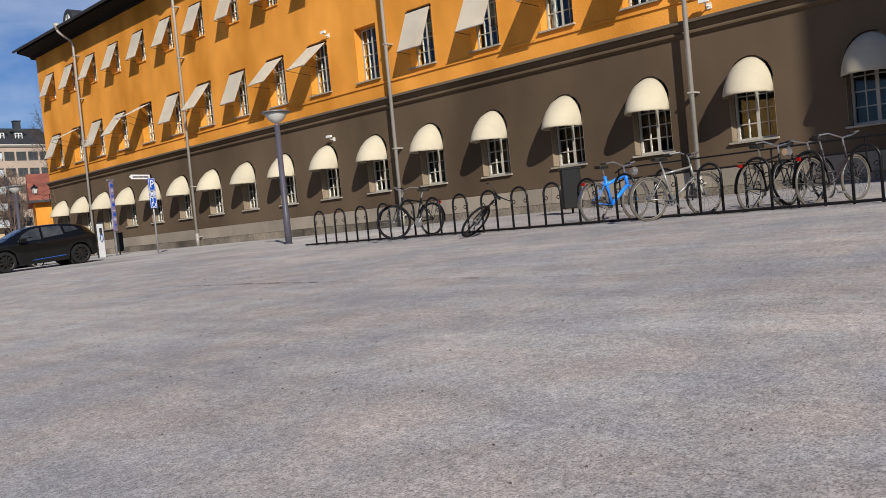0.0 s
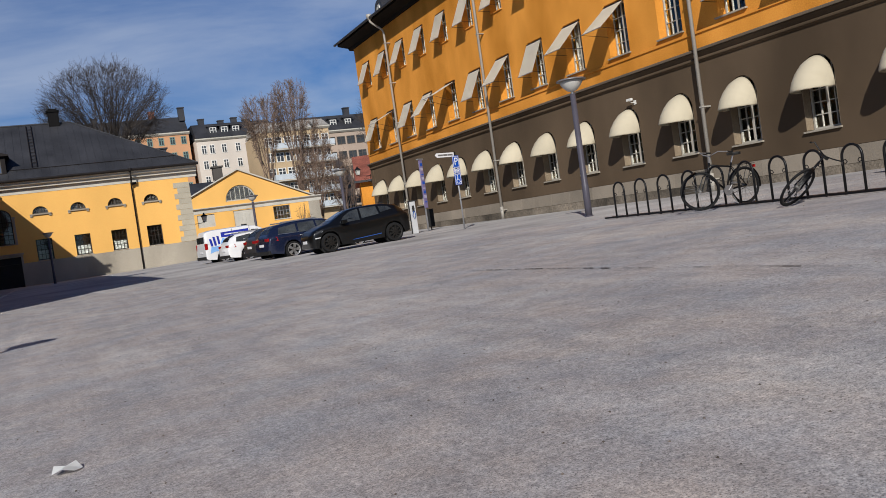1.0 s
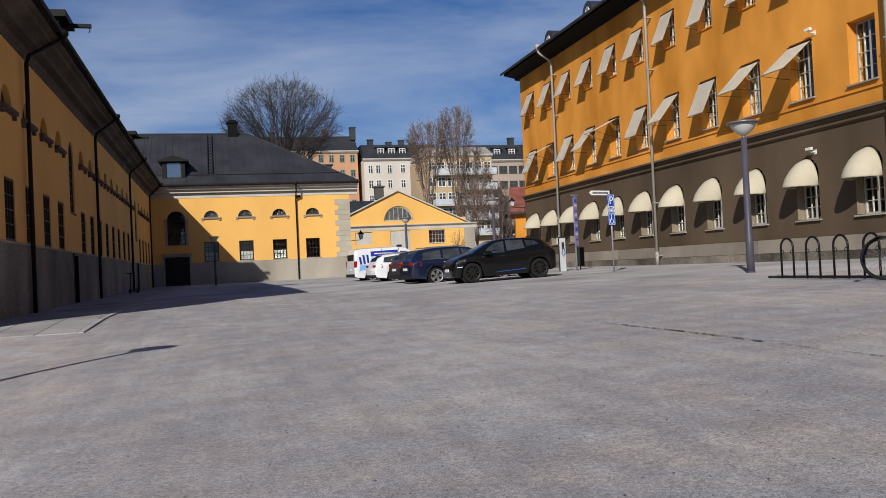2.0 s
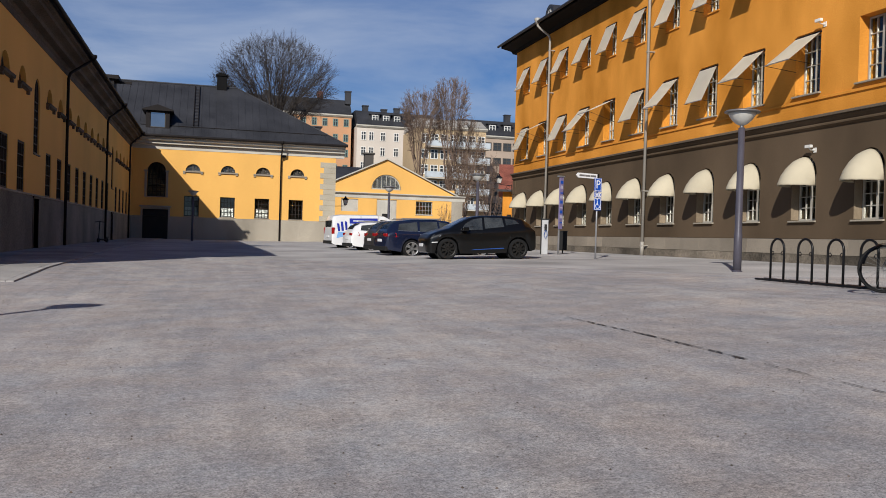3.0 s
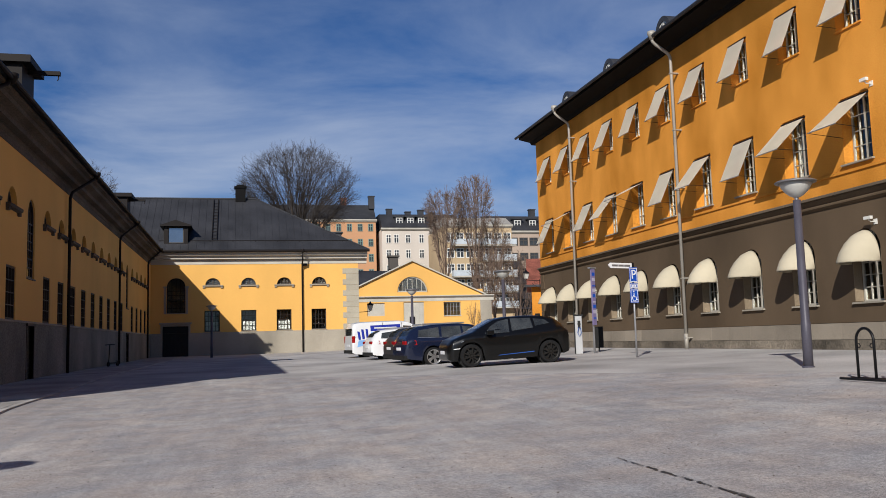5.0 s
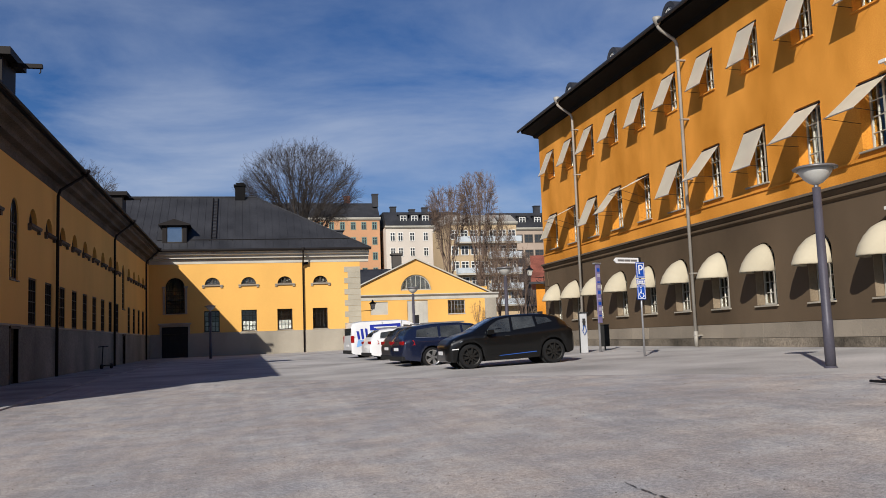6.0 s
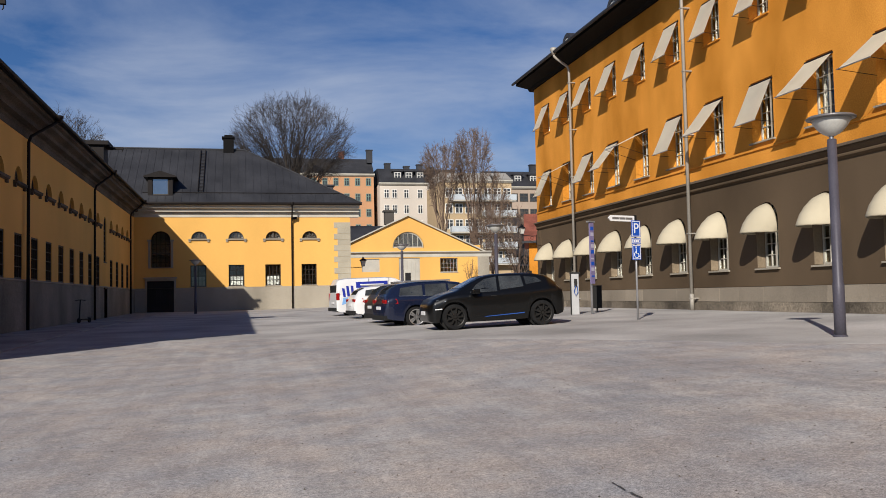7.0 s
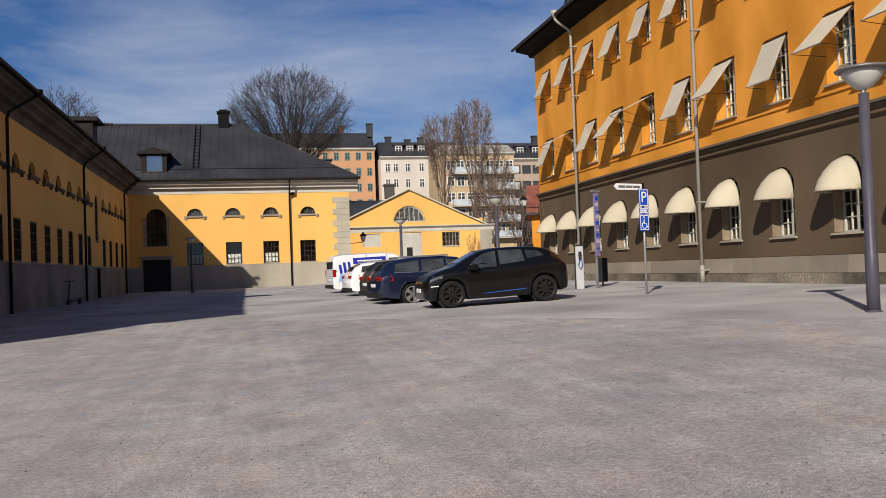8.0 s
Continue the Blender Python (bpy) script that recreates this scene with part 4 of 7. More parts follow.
# ---- gabled house beyond the parking ----
def build_gable_house():
    gx, gy, half = 24.4, 105.0, 9.6
    rake = half - 0.6
    H = thing("house", pose(gx, gy, 0.3), "small yellow gabled house with grey corner pilasters", "building")
    eave, apex = 5.95, 10.15
    bm = bmesh.new()
    holes = [(3.75, 5.85, 3.6, 5.25), (-5.4, -3.35, 3.75, 5.25), (-1.1, 1.35, 0.2, 5.3)]
    wall_mesh(bm, -half, half, 0.0, eave - 0.55, holes, 0.4)
    part("wall", bm, M_YELLOW, H, "yellow plastered front wall")
    bm = bmesh.new()
    n = 12
    arc = arch_points(-1.80, 1.85, eave + 0.55, eave + 2.38, n)
    def roofz(x):
        return apex - (apex - eave) * abs(x) / rake
    low = eave + 0.1
    for y in (0.0, 0.4):
        # tympanum with the half-round opening left free
        strip = [(-rake + 0.3, low), (rake - 0.3, low), (1.85, eave + 0.55), (-1.80, eave + 0.55)]
        bm.faces.new([bm.verts.new((p[0], y, p[1])) for p in strip])
        bm.faces.new([bm.verts.new((p[0], y, p[1])) for p in ((rake - 0.3, low), (1.85, roofz(1.85)), (1.85, eave + 0.55))])
        bm.faces.new([bm.verts.new((p[0], y, p[1])) for p in ((-rake + 0.3, low), (-1.80, eave + 0.55), (-1.80, roofz(-1.80)))])
        for p, q in zip(arc, arc[1:]):
            pts = [(p[0], p[1]), (p[0], roofz(p[0])), (q[0], roofz(q[0])), (q[0], q[1])]
            if p[0] > 0 > q[0]:
                pts = [(p[0], p[1]), (p[0], roofz(p[0])), (0.0, apex), (q[0], roofz(q[0])), (q[0], q[1])]
            bm.faces.new([bm.verts.new((a, y, b)) for a, b in pts])
    part("gable_wall", bm, M_YELLOW, H, "yellow plastered gable")
    gw = window_meshes("gable_window", 3.6, 1.8, 6, 1, M_TRIM, arch=1.78, bar=0.05, edge=0.12, mid=False)
    w = add_window(H, gw, 0.025, eave + 0.56, 0.18, None, "half-round gable window with pale glazing bars")
    bm = bmesh.new()
    prism(bm, arch_points(-1.74, 1.74, 0.05, 1.74), "y", 0.06, 0.07)
    part("blind", bm, M_DIMPANE, w, "dusty grey blind")
    bm = bmesh.new()
    prism(bm, [(0.4, eave - 0.55), (-0.04, eave - 0.55), (-0.04, eave - 0.2), (-0.18, eave - 0.12), (-0.35, eave), (-0.35, eave + 0.1), (0.4, eave + 0.14)], "x", -half - 0.35, half + 0.35)
    part("cornice", bm, M_TRIM, H, "pale grey cornice")
    bm = bmesh.new()
    for s in (-1, 1):
        prism(bm, [(0, apex), (0, apex + 0.17), (s * (rake + 0.15), eave + 0.12), (s * (rake + 0.15), eave - 0.02)], "y", -0.3, 0.4)
    part("verge", bm, M_TRIM, H, "pale raking cornice")
    bm = bmesh.new()
    for s in (-1, 1):
        prism(bm, [(0, apex + 0.03), (0, apex + 0.15), (s * (rake + 0.3), eave + 0.10), (s * (rake + 0.3), eave - 0.02)], "y", 0.401, 22)
    part("roof", bm, M_ROOF, H, "black metal roof")
    bm = bmesh.new()
    for s in (-1, 1):
        box(bm, s * half - 0.2, s * half + 0.2, 0.4, 21.5, 0, eave)
    box(bm, -half, half, 3.5, 3.7, 0, eave + 1)
    part("side_wall", bm, M_YELLOW, H)
    for x0, x1 in ((half - 1.35, half + 0.05), (-half - 0.05, -half + 1.35)):
        bm = bmesh.new()
        box(bm, x0, x1, -0.07, 0.3, 0, eave - 0.55)
        part("pilaster", bm, M_RENDER, H, "grey corner pilaster")
    wm = window_meshes("small_paned_window", 2.06, 1.6, 5, 3, M_FRAME, mid=False)
    add_window(H, wm, 4.8, 3.62, 0.15, sill_mesh(2.2, M_TRIM), "small-paned window with pale glazing bars")
    bm = bmesh.new()
    box(bm, -5.4, -3.35, 0.12, 0.2, 3.75, 5.25)
    part("shutter", bm, M_TRIM, H, "pale grey closed shutter")
    bm = bmesh.new()
    box(bm, -1.1, 1.35, 0.1, 0.2, 0.2, 5.3)
    gate = part("gate", bm, M_TRIM, H, "tall pale grey double gate")
    for k in range(5):
        bm = bmesh.new()
        box(bm, -1.0 + 0.46 * k, -0.6 + 0.46 * k, 0.07, 0.099, 0.4, 5.15)
        part("board", bm, M_TRIM, gate)
    bm = bmesh.new()
    box(bm, -0.4, 0.25, 0.04, 0.07, 0.4, 3.6)
    part("wicket_door", bm, M_DOOR, H, "dark wicket door in the gate")
    bm = bmesh.new()
    box(bm, -1.0, 0.1, -0.5, 0.5, 0, 1.5)
    box(bm, -1.15, 0.25, -0.65, 0.65, 1.5, 1.7)
    part("chimney", bm, M_DARKTRIM, H, "dark chimney", pose(-0.9, 5.0, 9.6))


build_gable_house()


def build_low_roof():
    """Dark low roof showing between the cross building and the gabled house."""
    H = thing("house", pose(14.0, 128.0, 0.3), "low building with a dark roof behind the gabled house", "building")
    bm = bmesh.new()
    box(bm, 0, 18, 0, 12, 0, 8.2)
    part("wall", bm, M_BROWN, H)
    bm = bmesh.new()
    prism(bm, [(-0.5, 8.2), (12.5, 8.2), (6, 11.4)], "x", -0.5, 18.5)
    part("roof", bm, M_ROOF, H)


build_low_roof()


# ---- far houses on the hill ----
M_FAR_ORANGE = material("far_orange_plaster", (0.52, 0.28, 0.15), 0.9, var=0.06, scale=0.4, fine=8)
M_FAR_WHITE = material("far_cream_plaster", (0.62, 0.55, 0.47), 0.9, var=0.05, scale=0.4, fine=8)
M_FAR_BEIGE = material("far_beige_plaster", (0.50, 0.37, 0.22), 0.9, var=0.10, scale=0.4, fine=8)
M_FAR_GREY = material("far_brown_plaster", (0.42, 0.33, 0.26), 0.9, var=0.08, scale=0.4, fine=8)
M_FAR_GREEN = material("far_green_frames", (0.16, 0.25, 0.22), 0.6, var=0.1)
M_BALCONY = material("pale_balcony_panels", (0.50, 0.54, 0.56), 0.5, var=0.08)


def far_window(w, h, mat, tint):
    bm = bmesh.new()
    for x0, x1 in ((-w / 2, -w / 2 + 0.12), (-0.06, 0.06), (w / 2 - 0.12, w / 2)):
        box(bm, x0, x1, -0.06, 0.04, 0, h)
    for z0, z1 in ((0, 0.12), (h * 0.62, h * 0.62 + 0.09), (h - 0.12, h)):
        box(bm, -w / 2, w / 2, -0.05, 0.03, z0, z1)
    f = data_of("far_frame", bm, mat)
    bm = bmesh.new()
    box(bm, -w / 2, w / 2, -0.02, -0.005, 0, h)
    return f, data_of("far_pane", bm, M_FAR_PANE)


M_FAR_PANE = material("dark_window_glass", (0.05, 0.055, 0.06), 0.12, var=0.2, scale=2, bump=0.0)


def far_house(x0, x1, y, z0, z1, mat, cols, rows, top_row, storey, label, frame_mat, roof_h, roof_w=0.0, dormers=0, w=1.25, h=1.8, depth=14.0, chimneys=(), pale_roof=False, skip=(), columns=None, dormer_at=None):
    H = thing("house", pose((x0 + x1) / 2, y, z0), label, "building")
    half, height = (x1 - x0) / 2, z1 - z0
    bm = bmesh.new()
    box(bm, -half, half, 0, depth, 0, height)
    part("wall", bm, mat, H)
    bm = bmesh.new()
    prism(bm, [(-0.45, height), (-0.45, height + 0.25), (0.1, height + 0.3), (0.1, height - 0.3), (-0.15, height - 0.3)], "x", -half - 0.2, half + 0.2)
    part("cornice", bm, M_TRIM, H)
    bm = bmesh.new()
    prism(bm, [(-0.5, height + 0.25), (depth, height + 0.25), (depth - 3.5, height + roof_h), (3.2, height + roof_h)], "x", -half - roof_w, half + roof_w)
    part("roof", bm, M_ROOF if not pale_roof else M_PIPE, H)
    fm, pm = far_window(w, h, frame_mat, None)
    for r in range(rows):
        for c in range(cols):
            if (r, c) in skip:
                continue
            u = columns[c] if columns else -half + (c + 0.5) * 2 * half / cols
            o = part("window", fm, None, H, "", pose(u, -0.02, height - top_row - storey * r))
            part("pane", pm, None, o)
    if dormers:
        bm = bmesh.new()
        box(bm, -0.9, 0.9, 0.0, 2.5, 0.0, 2.1)
        box(bm, -1.1, 1.1, -0.2, 2.6, 2.1, 2.3)
        dm = data_of("dormer", bm, M_ROOF)
        fw = far_window(1.3, 1.6, M_WHITE, None)
        for k in range(dormers):
            u = dormer_at[k] if dormer_at else -half * 0.55 + k * 1.3 * half / max(1, dormers)
            d = part("dormer", dm, None, H, "", pose(u, 0.9, height + 0.55))
            o = part("window", fw[0], None, d, "", pose(0, -0.03, 0.3))
            part("pane", fw[1], None, o)
    for cx, cy, ch in chimneys:
        bm = bmesh.new()
        box(bm, -0.6, 0.6, -0.5, 0.5, 0, ch - 0.5)
        box(bm, -0.7, 0.7, -0.6, 0.6, ch - 0.5, ch - 0.3)
        part("chimney", bm, M_BRICK if ch > 3.1 else M_ROOF, H, "", pose(cx, cy, height + roof_h - 1.0))
    return H


def build_hill():
    far_house(9.8, 31.5, 178, 0, 25.6, M_FAR_ORANGE, 10, 6, 2.2, 3.1, "orange apartment house with dark roof on the hill", M_FAR_GREEN, 3.7, dormers=0, w=1.0, h=1.55, chimneys=((5.0, 6, 3.2), (-6.0, 6, 2.6), (10.3, 2, 3.0)))
    far_house(32.4, 48.3, 176, 0, 23.6, M_FAR_WHITE, 6, 6, 2.9, 3.1, "cream apartment house with black mansard roof", M_WHITE, 3.5, dormers=3, w=1.05, h=1.8, columns=(-6.6, -5.0, -2.6, 0.2, 2.9, 5.4), dormer_at=(-4.15, -1.85, 0.45), chimneys=((-5.2, 7, 3.0), (-1.0, 8, 2.6), (1.8, 8, 3.0), (4.2, 8, 2.4)))
    far_house(51.5, 66, 165, 0, 21.6, M_FAR_GREY, 7, 5, 2.7, 3.0, "brown apartment house with dark roof on the hill", M_DARKTRIM, 3.6, dormers=3, w=1.7, h=1.6, chimneys=((3.6, 5, 3.0),))
    B = far_house(39.6, 51.8, 151, 0, 20.9, M_FAR_BEIGE, 7, 5, 2.9, 2.75, "beige apartment house with white balconies", M_WHITE, 1.9, w=1.4, h=1.7, pale_roof=True)
    bm = bmesh.new()
    box(bm, -2.9, 2.9, -1.4, 0.0, -0.18, 0.0)
    slab = data_of("balcony", bm, M_TRIM)
    bm = bmesh.new()
    box(bm, -2.95, 2.95, -1.46, -1.40, 0.06, 1.05)
    box(bm, -2.95, -2.89, -1.40, 0.0, 0.06, 1.05)
    box(bm, 2.89, 2.95, -1.40, 0.0, 0.06, 1.05)
    panel = data_of("parapet", bm, M_BALCONY)
    for r in range(5):
        for u in (-2.2, 3.6):
            if u < 0 and r in (1, 3):
                continue
            b = part("balcony", slab, None, B, "", pose(u, 0, 17.4 - 2.75 * r))
            part("parapet", panel, None, b, "pale balcony panels")
    # gently rising hillside behind the yard
    xs = [-400, -200, -100, -40, 0, 40, 80, 120, 220, 420]
    ys = [132, 140, 150, 165, 190, 260, 420]
    hz = [0.2, 2.0, 3.8, 6.5, 8.0, 12.0, 14.0]
    me = bpy.data.meshes.new("hillside")
    n = len(xs)
    me.from_pydata([(x, y, z) for y, z in zip(ys, hz) for x in xs], [], [(j * n + i, j * n + i + 1, (j + 1) * n + i + 1, (j + 1) * n + i) for j in range(len(ys) - 1) for i in range(n - 1)])
    me.materials.append(M_HILL)
    tagged(new("hillside", me), "brown grassy slope behind the yard", "ground", kind="structure")


M_HILL = material("winter_grass_slope", (0.13, 0.105, 0.06), 0.95, var=0.3, scale=0.6, fine=6, bump=0.3)
build_hill()


def build_tile_house():
    H = thing("house", pose(27.2, 66.0, 0.4, 0, 0, -19), "small orange house with red tiled roof beside the ochre building", "building")
    bm = bmesh.new()
    wall_mesh(bm, -1.4, 9, 0, 4.6, [(-0.2, 0.5, 1.8, 3.2)], 0.35)
    box(bm, -1.4, -1.0, 0.35, 9, 0, 4.6)
    box(bm, 8.6, 9, 0.35, 9, 0, 4.6)
    box(bm, -1.0, 8.6, 8.6, 9, 0, 4.6)
    part("wall", bm, M_OCHRE, H)
    bm = bmesh.new()
    prism(bm, [(-0.45, 4.55), (9.5, 4.55), (4.6, 7.0)], "x", -1.75, 9.3)
    part("roof", bm, M_RED_TILE, H, "red tiled roof")
    bm = bmesh.new()
    box(bm, -1.9, 9.3, -0.62, -0.42, 4.45, 4.62)
    part("gutter", bm, M_ROOF, H)
    wm = window_meshes("tile_house_window", 0.68, 1.38, 2, 3, M_WHITE)
    add_window(H, wm, 0.15, 1.81, 0.12, None)


build_tile_house()


# ---- trees, bare in early spring ----
def bare_tree(x, y, z, height, radius, base, seed, label, mat, limbs=20, branches=9, sprays=6, twigs=3, fork=0.6, trunk_r=0.3, twig=0.014, belly=0.5, low=1.9):
    """A leafless tree: limbs arch from the fork to a domed crown and keep dividing into fine twigs that end near its outline."""
    rnd = random.Random(seed)
    T = thing("tree", pose(x, y, z), label, "tree")
    mid = base + (height - base) * belly
    wood, fine = [], []

    def rim(d, k=1.0):
        """The point of the crown's uneven outline in a direction from its heart."""
        up = height - mid if d.z > 0 else mid - base
        k *= 1.0 + 0.16 * noise.noise(d * 2.3 + Vector((seed, 0, 0)))
        return Vector((d.x * radius * k, d.y * radius * k, mid + d.z * up * k))

    def spread(d, a):
        return (d + Vector((rnd.gauss(0, a), rnd.gauss(0, a), rnd.gauss(0, a)))).normalized()

    def arc(p, c, q, n, wobble):
        pts = []
        for i in range(n + 1):
            f = i / n
            v = p * (1 - f) ** 2 + c * 2 * f * (1 - f) + q * f * f
            if 0 < i < n:
                v = v + Vector((rnd.gauss(0, 1), rnd.gauss(0, 1), rnd.gauss(0, 1))) * wobble
            pts.append(v)
        return pts

    def at(pts, f):
        g = f * (len(pts) - 1)
        i = min(int(g), len(pts) - 2)
        return pts[i].lerp(pts[i + 1], g - i), (pts[i + 1] - pts[i]).normalized()

    fk = base * fork
    wood.append(([Vector((0, 0, -0.3)), Vector((0.02, 0.01, fk * 0.5)), Vector((0, 0, fk * 1.02))], [trunk_r * 1.15, trunk_r * 0.95, trunk_r * 0.8]))
    size = (radius + height - base) / 2
    for k in range(limbs):
        az = k * 2.39996 + rnd.uniform(-0.2, 0.2)
        polar = math.acos(max(-1.0, 1 - low * 0.75 * (k + 0.4) / limbs))
        d = Vector((math.cos(az) * math.sin(polar), math.sin(az) * math.sin(polar), math.cos(polar)))
        p0, end = Vector((0, 0, fk * rnd.uniform(0.8, 1.0))), rim(d, rnd.uniform(0.86, 0.98))
        ctrl = p0.lerp(end, 0.45) + Vector((0, 0, 0.12 * (end - p0).length)) - Vector((end.x, end.y, 0)) * 0.12
        limb = arc(p0, ctrl, end, 7, size * 0.02)
        r0 = trunk_r * rnd.uniform(0.26, 0.4)
        wood.append((limb, [max(twig * 1.3, r0 * (1 - 0.14 * i)) for i in range(8)]))
        for b in range(branches):
            f = 0.30 + 0.66 * (b + rnd.random()) / branches
            p, t = at(limb, f)
            q = rim(spread(d, 0.34 - 0.12 * f), rnd.uniform(0.82, 1.0))
            br = arc(p, p + t * (q - p).length * 0.45, q, 4, size * 0.012)
            rb = max(twig * 1.15, r0 * (1 - 0.9 * f) * 0.6)
            fine.append((br, [max(twig, rb * (1 - 0.2 * i)) for i in range(5)]))
            for c in range(sprays):
                g = 0.25 + 0.75 * (c + rnd.random()) / sprays
                p2, t2 = at(br, min(g, 0.999))
                out = (p2 - Vector((0, 0, mid))).normalized()
                e = p2 + (t2 * 0.7 + out * 0.35 + Vector((rnd.gauss(0, 0.4), rnd.gauss(0, 0.4), rnd.gauss(0, 0.4) + 0.12))).normalized() * size * rnd.uniform(0.07, 0.15)
                sp = arc(p2, p2.lerp(e, 0.5) + t2 * size * 0.01, e, 2, size * 0.006)
                fine.append((sp, [twig, twig * 0.9, twig * 0.6]))
                for w in range(twigs):
                    p3, t3 = at(sp, rnd.uniform(0.2, 0.95))
                    e3 = p3 + (t3 + Vector((rnd.gauss(0, 0.5), rnd.gauss(0, 0.5), rnd.gauss(0, 0.5) + 0.1))).normalized() * size * rnd.uniform(0.035, 0.075)
                    fine.append(([p3, e3], [twig * 0.8, twig * 0.5]))
    for kind, segs, sides in (("trunk", wood, 7), ("crown", fine, 3)):
        verts, faces = [], []
        for pts, rs in segs:
            start = len(verts)
            for i, (p, r) in enumerate(zip(pts, rs)):
                dd = (pts[min(i + 1, len(pts) - 1)] - pts[max(0, i - 1)]).normalized()
                s = dd.cross(Vector((0.3, 0.9, 0.2))).normalized()
                u = s.cross(dd)
                for c in range(sides):
                    a = 2 * math.pi * c / sides
                    o = (s * math.cos(a) + u * math.sin(a)) * r
                    verts.append((p.x + o.x, p.y + o.y, p.z + o.z))
            for i in range(len(pts) - 1):
                for c in range(sides):
                    a, b = start + i * sides + c, start + i * sides + (c + 1) % sides
                    faces.append((a, b, b + sides, a + sides))
        me = bpy.data.meshes.new(kind)
        me.from_pydata(verts, [], faces)
        me.materials.append(mat)
        ob = new(kind, me)
        ob.parent = T
        if kind == "crown":
            ob["kind"] = "stuff"
    return T


bare_tree(12.4, 128, 1.0, 28.3, 8.7, 14.5, 3, "large bare broad-crowned tree behind the roofs", M_BARK_DARK, limbs=34, branches=13, sprays=9, twigs=4, fork=0.8, trunk_r=0.42, twig=0.0125)
bare_tree(-13.8, 112, 1.0, 22.2, 5.6, 10.0, 9, "bare tree showing over the long roof", M_BARK_DARK, limbs=22, branches=9, sprays=6, twigs=5, fork=0.8, trunk_r=0.4, twig=0.014)
bare_tree(31.3, 117, 1.0, 20.2, 2.9, 12.2, 5, "slender bare tree with pale brown twigs", M_BARK_PALE, limbs=17, branches=10, sprays=8, twigs=5, fork=0.5, trunk_r=0.2, twig=0.014, belly=0.62)
bare_tree(35.5, 117, 1.0, 22.2, 2.7, 13.8, 21, "slender bare tree with pale brown twigs", M_BARK_PALE, limbs=16, branches=10, sprays=8, twigs=5, fork=0.45, trunk_r=0.2, twig=0.014, belly=0.66)
bare_tree(38.6, 119, 1.0, 17.0, 2.4, 6.0, 14, "small bare tree with pale twigs", M_BARK_PALE, limbs=16, branches=10, sprays=8, twigs=4, fork=0.4, trunk_r=0.14, twig=0.012, belly=0.6)
bare_tree(36.0, 113, 0.5, 12.5, 2.3, 4.0, 35, "small bare tree with pale twigs", M_BARK_PALE, limbs=15, branches=9, sprays=8, twigs=4, fork=0.5, trunk_r=0.12, twig=0.012, belly=0.55)
bare_tree(40.0, 112, 0.5, 11.5, 2.5, 2.5, 33, "small bare birch with pale twigs", M_BARK_PALE, limbs=15, branches=9, sprays=8, twigs=4, fork=0.5, trunk_r=0.12, twig=0.011, belly=0.55)
bare_tree(31.4, 103.6, 0.5, 5.0, 1.0, 1.8, 41, "young bare tree before the gabled house", M_BARK_PALE, limbs=9, branches=5, sprays=3, twigs=1, fork=0.7, trunk_r=0.04, twig=0.008)
bare_tree(62.0, 150, 4.0, 24.0, 5.0, 10.0, 51, "bare tree behind the ochre building", M_BARK, limbs=16, branches=8, sprays=5, twigs=3, fork=0.6, trunk_r=0.3, twig=0.016)


# ---- closing building behind the camera ----
def build_south():
    H = thing("house", pose(9.3, -11.5, 0.0), "tall plain ochre building closing the yard behind", "building")
    bm = bmesh.new()
    box(bm, 0, 24, -12, 0, -0.5, 25)
    part("wall", bm, M_OCHRE, H)
    bm = bmesh.new()
    prism(bm, [(-12.6, 25), (0.4, 25), (-6, 29)], "x", -0.3, 24.6)
    part("roof", bm, M_ROOF, H)


build_south()


# ---- lamp posts ----
def lamp_post():
    L = thing("street_lamp", pose(0, 0, 0), "purple-grey steel lamp post with a wide shallow bowl lamp", "street lamp", "lamp posts of the yard")
    bm = bmesh.new()
    lathe(bm, [(0.095, -0.1), (0.095, 0.9), (0.085, 0.92), (0.075, 3.35)], 16)
    part("pole", bm, M_LAMPPOST, L, "purple-grey painted steel pole", smooth=True)
    bm = bmesh.new()
    lathe(bm, [(0.12, 0.0), (0.12, 0.03), (0.1, 0.05)], 16)
    part("base_collar", bm, M_LAMPPOST, L)
    bm = bmesh.new()
    lathe(bm, [(0.04, 3.34), (0.04, 3.42)], 12)
    part("neck", bm, M_STEEL, L)
    bm = bmesh.new()
    lathe(bm, [(0.05, 3.40), (0.13, 3.44), (0.22, 3.52), (0.29, 3.62), (0.325, 3.69), (0.317, 3.69), (0.282, 3.622), (0.213, 3.526), (0.125, 3.448), (0.04, 3.408)], 24)
    part("bowl", bm, M_DIFFUSER, L, "translucent pale grey bowl", smooth=True)
    bm = bmesh.new()
    lathe(bm, [(0.30, 3.69), (0.395, 3.695), (0.405, 3.715), (0.37, 3.74), (0.2, 3.77), (0.03, 3.78)], 24)
    part("cap", bm, M_LAMPHEAD, L, "flat grey metal cap", smooth=True)
    return L


lamp = lamp_post()
lamp.matrix_basis = pose(15.67, 20.6, gz(15.67, 20.6) - 0.02)
for x, y in ((2.68, 69.4), (16.4, 43.0), (14.7, 56.0), (-1.55, 11.6)):
    copy_thing(lamp, pose(x, y, gz(x, y) - 0.02) @ Matrix.Diagonal((1, 1, 1.11 if x < 0 else 1.0, 1)))


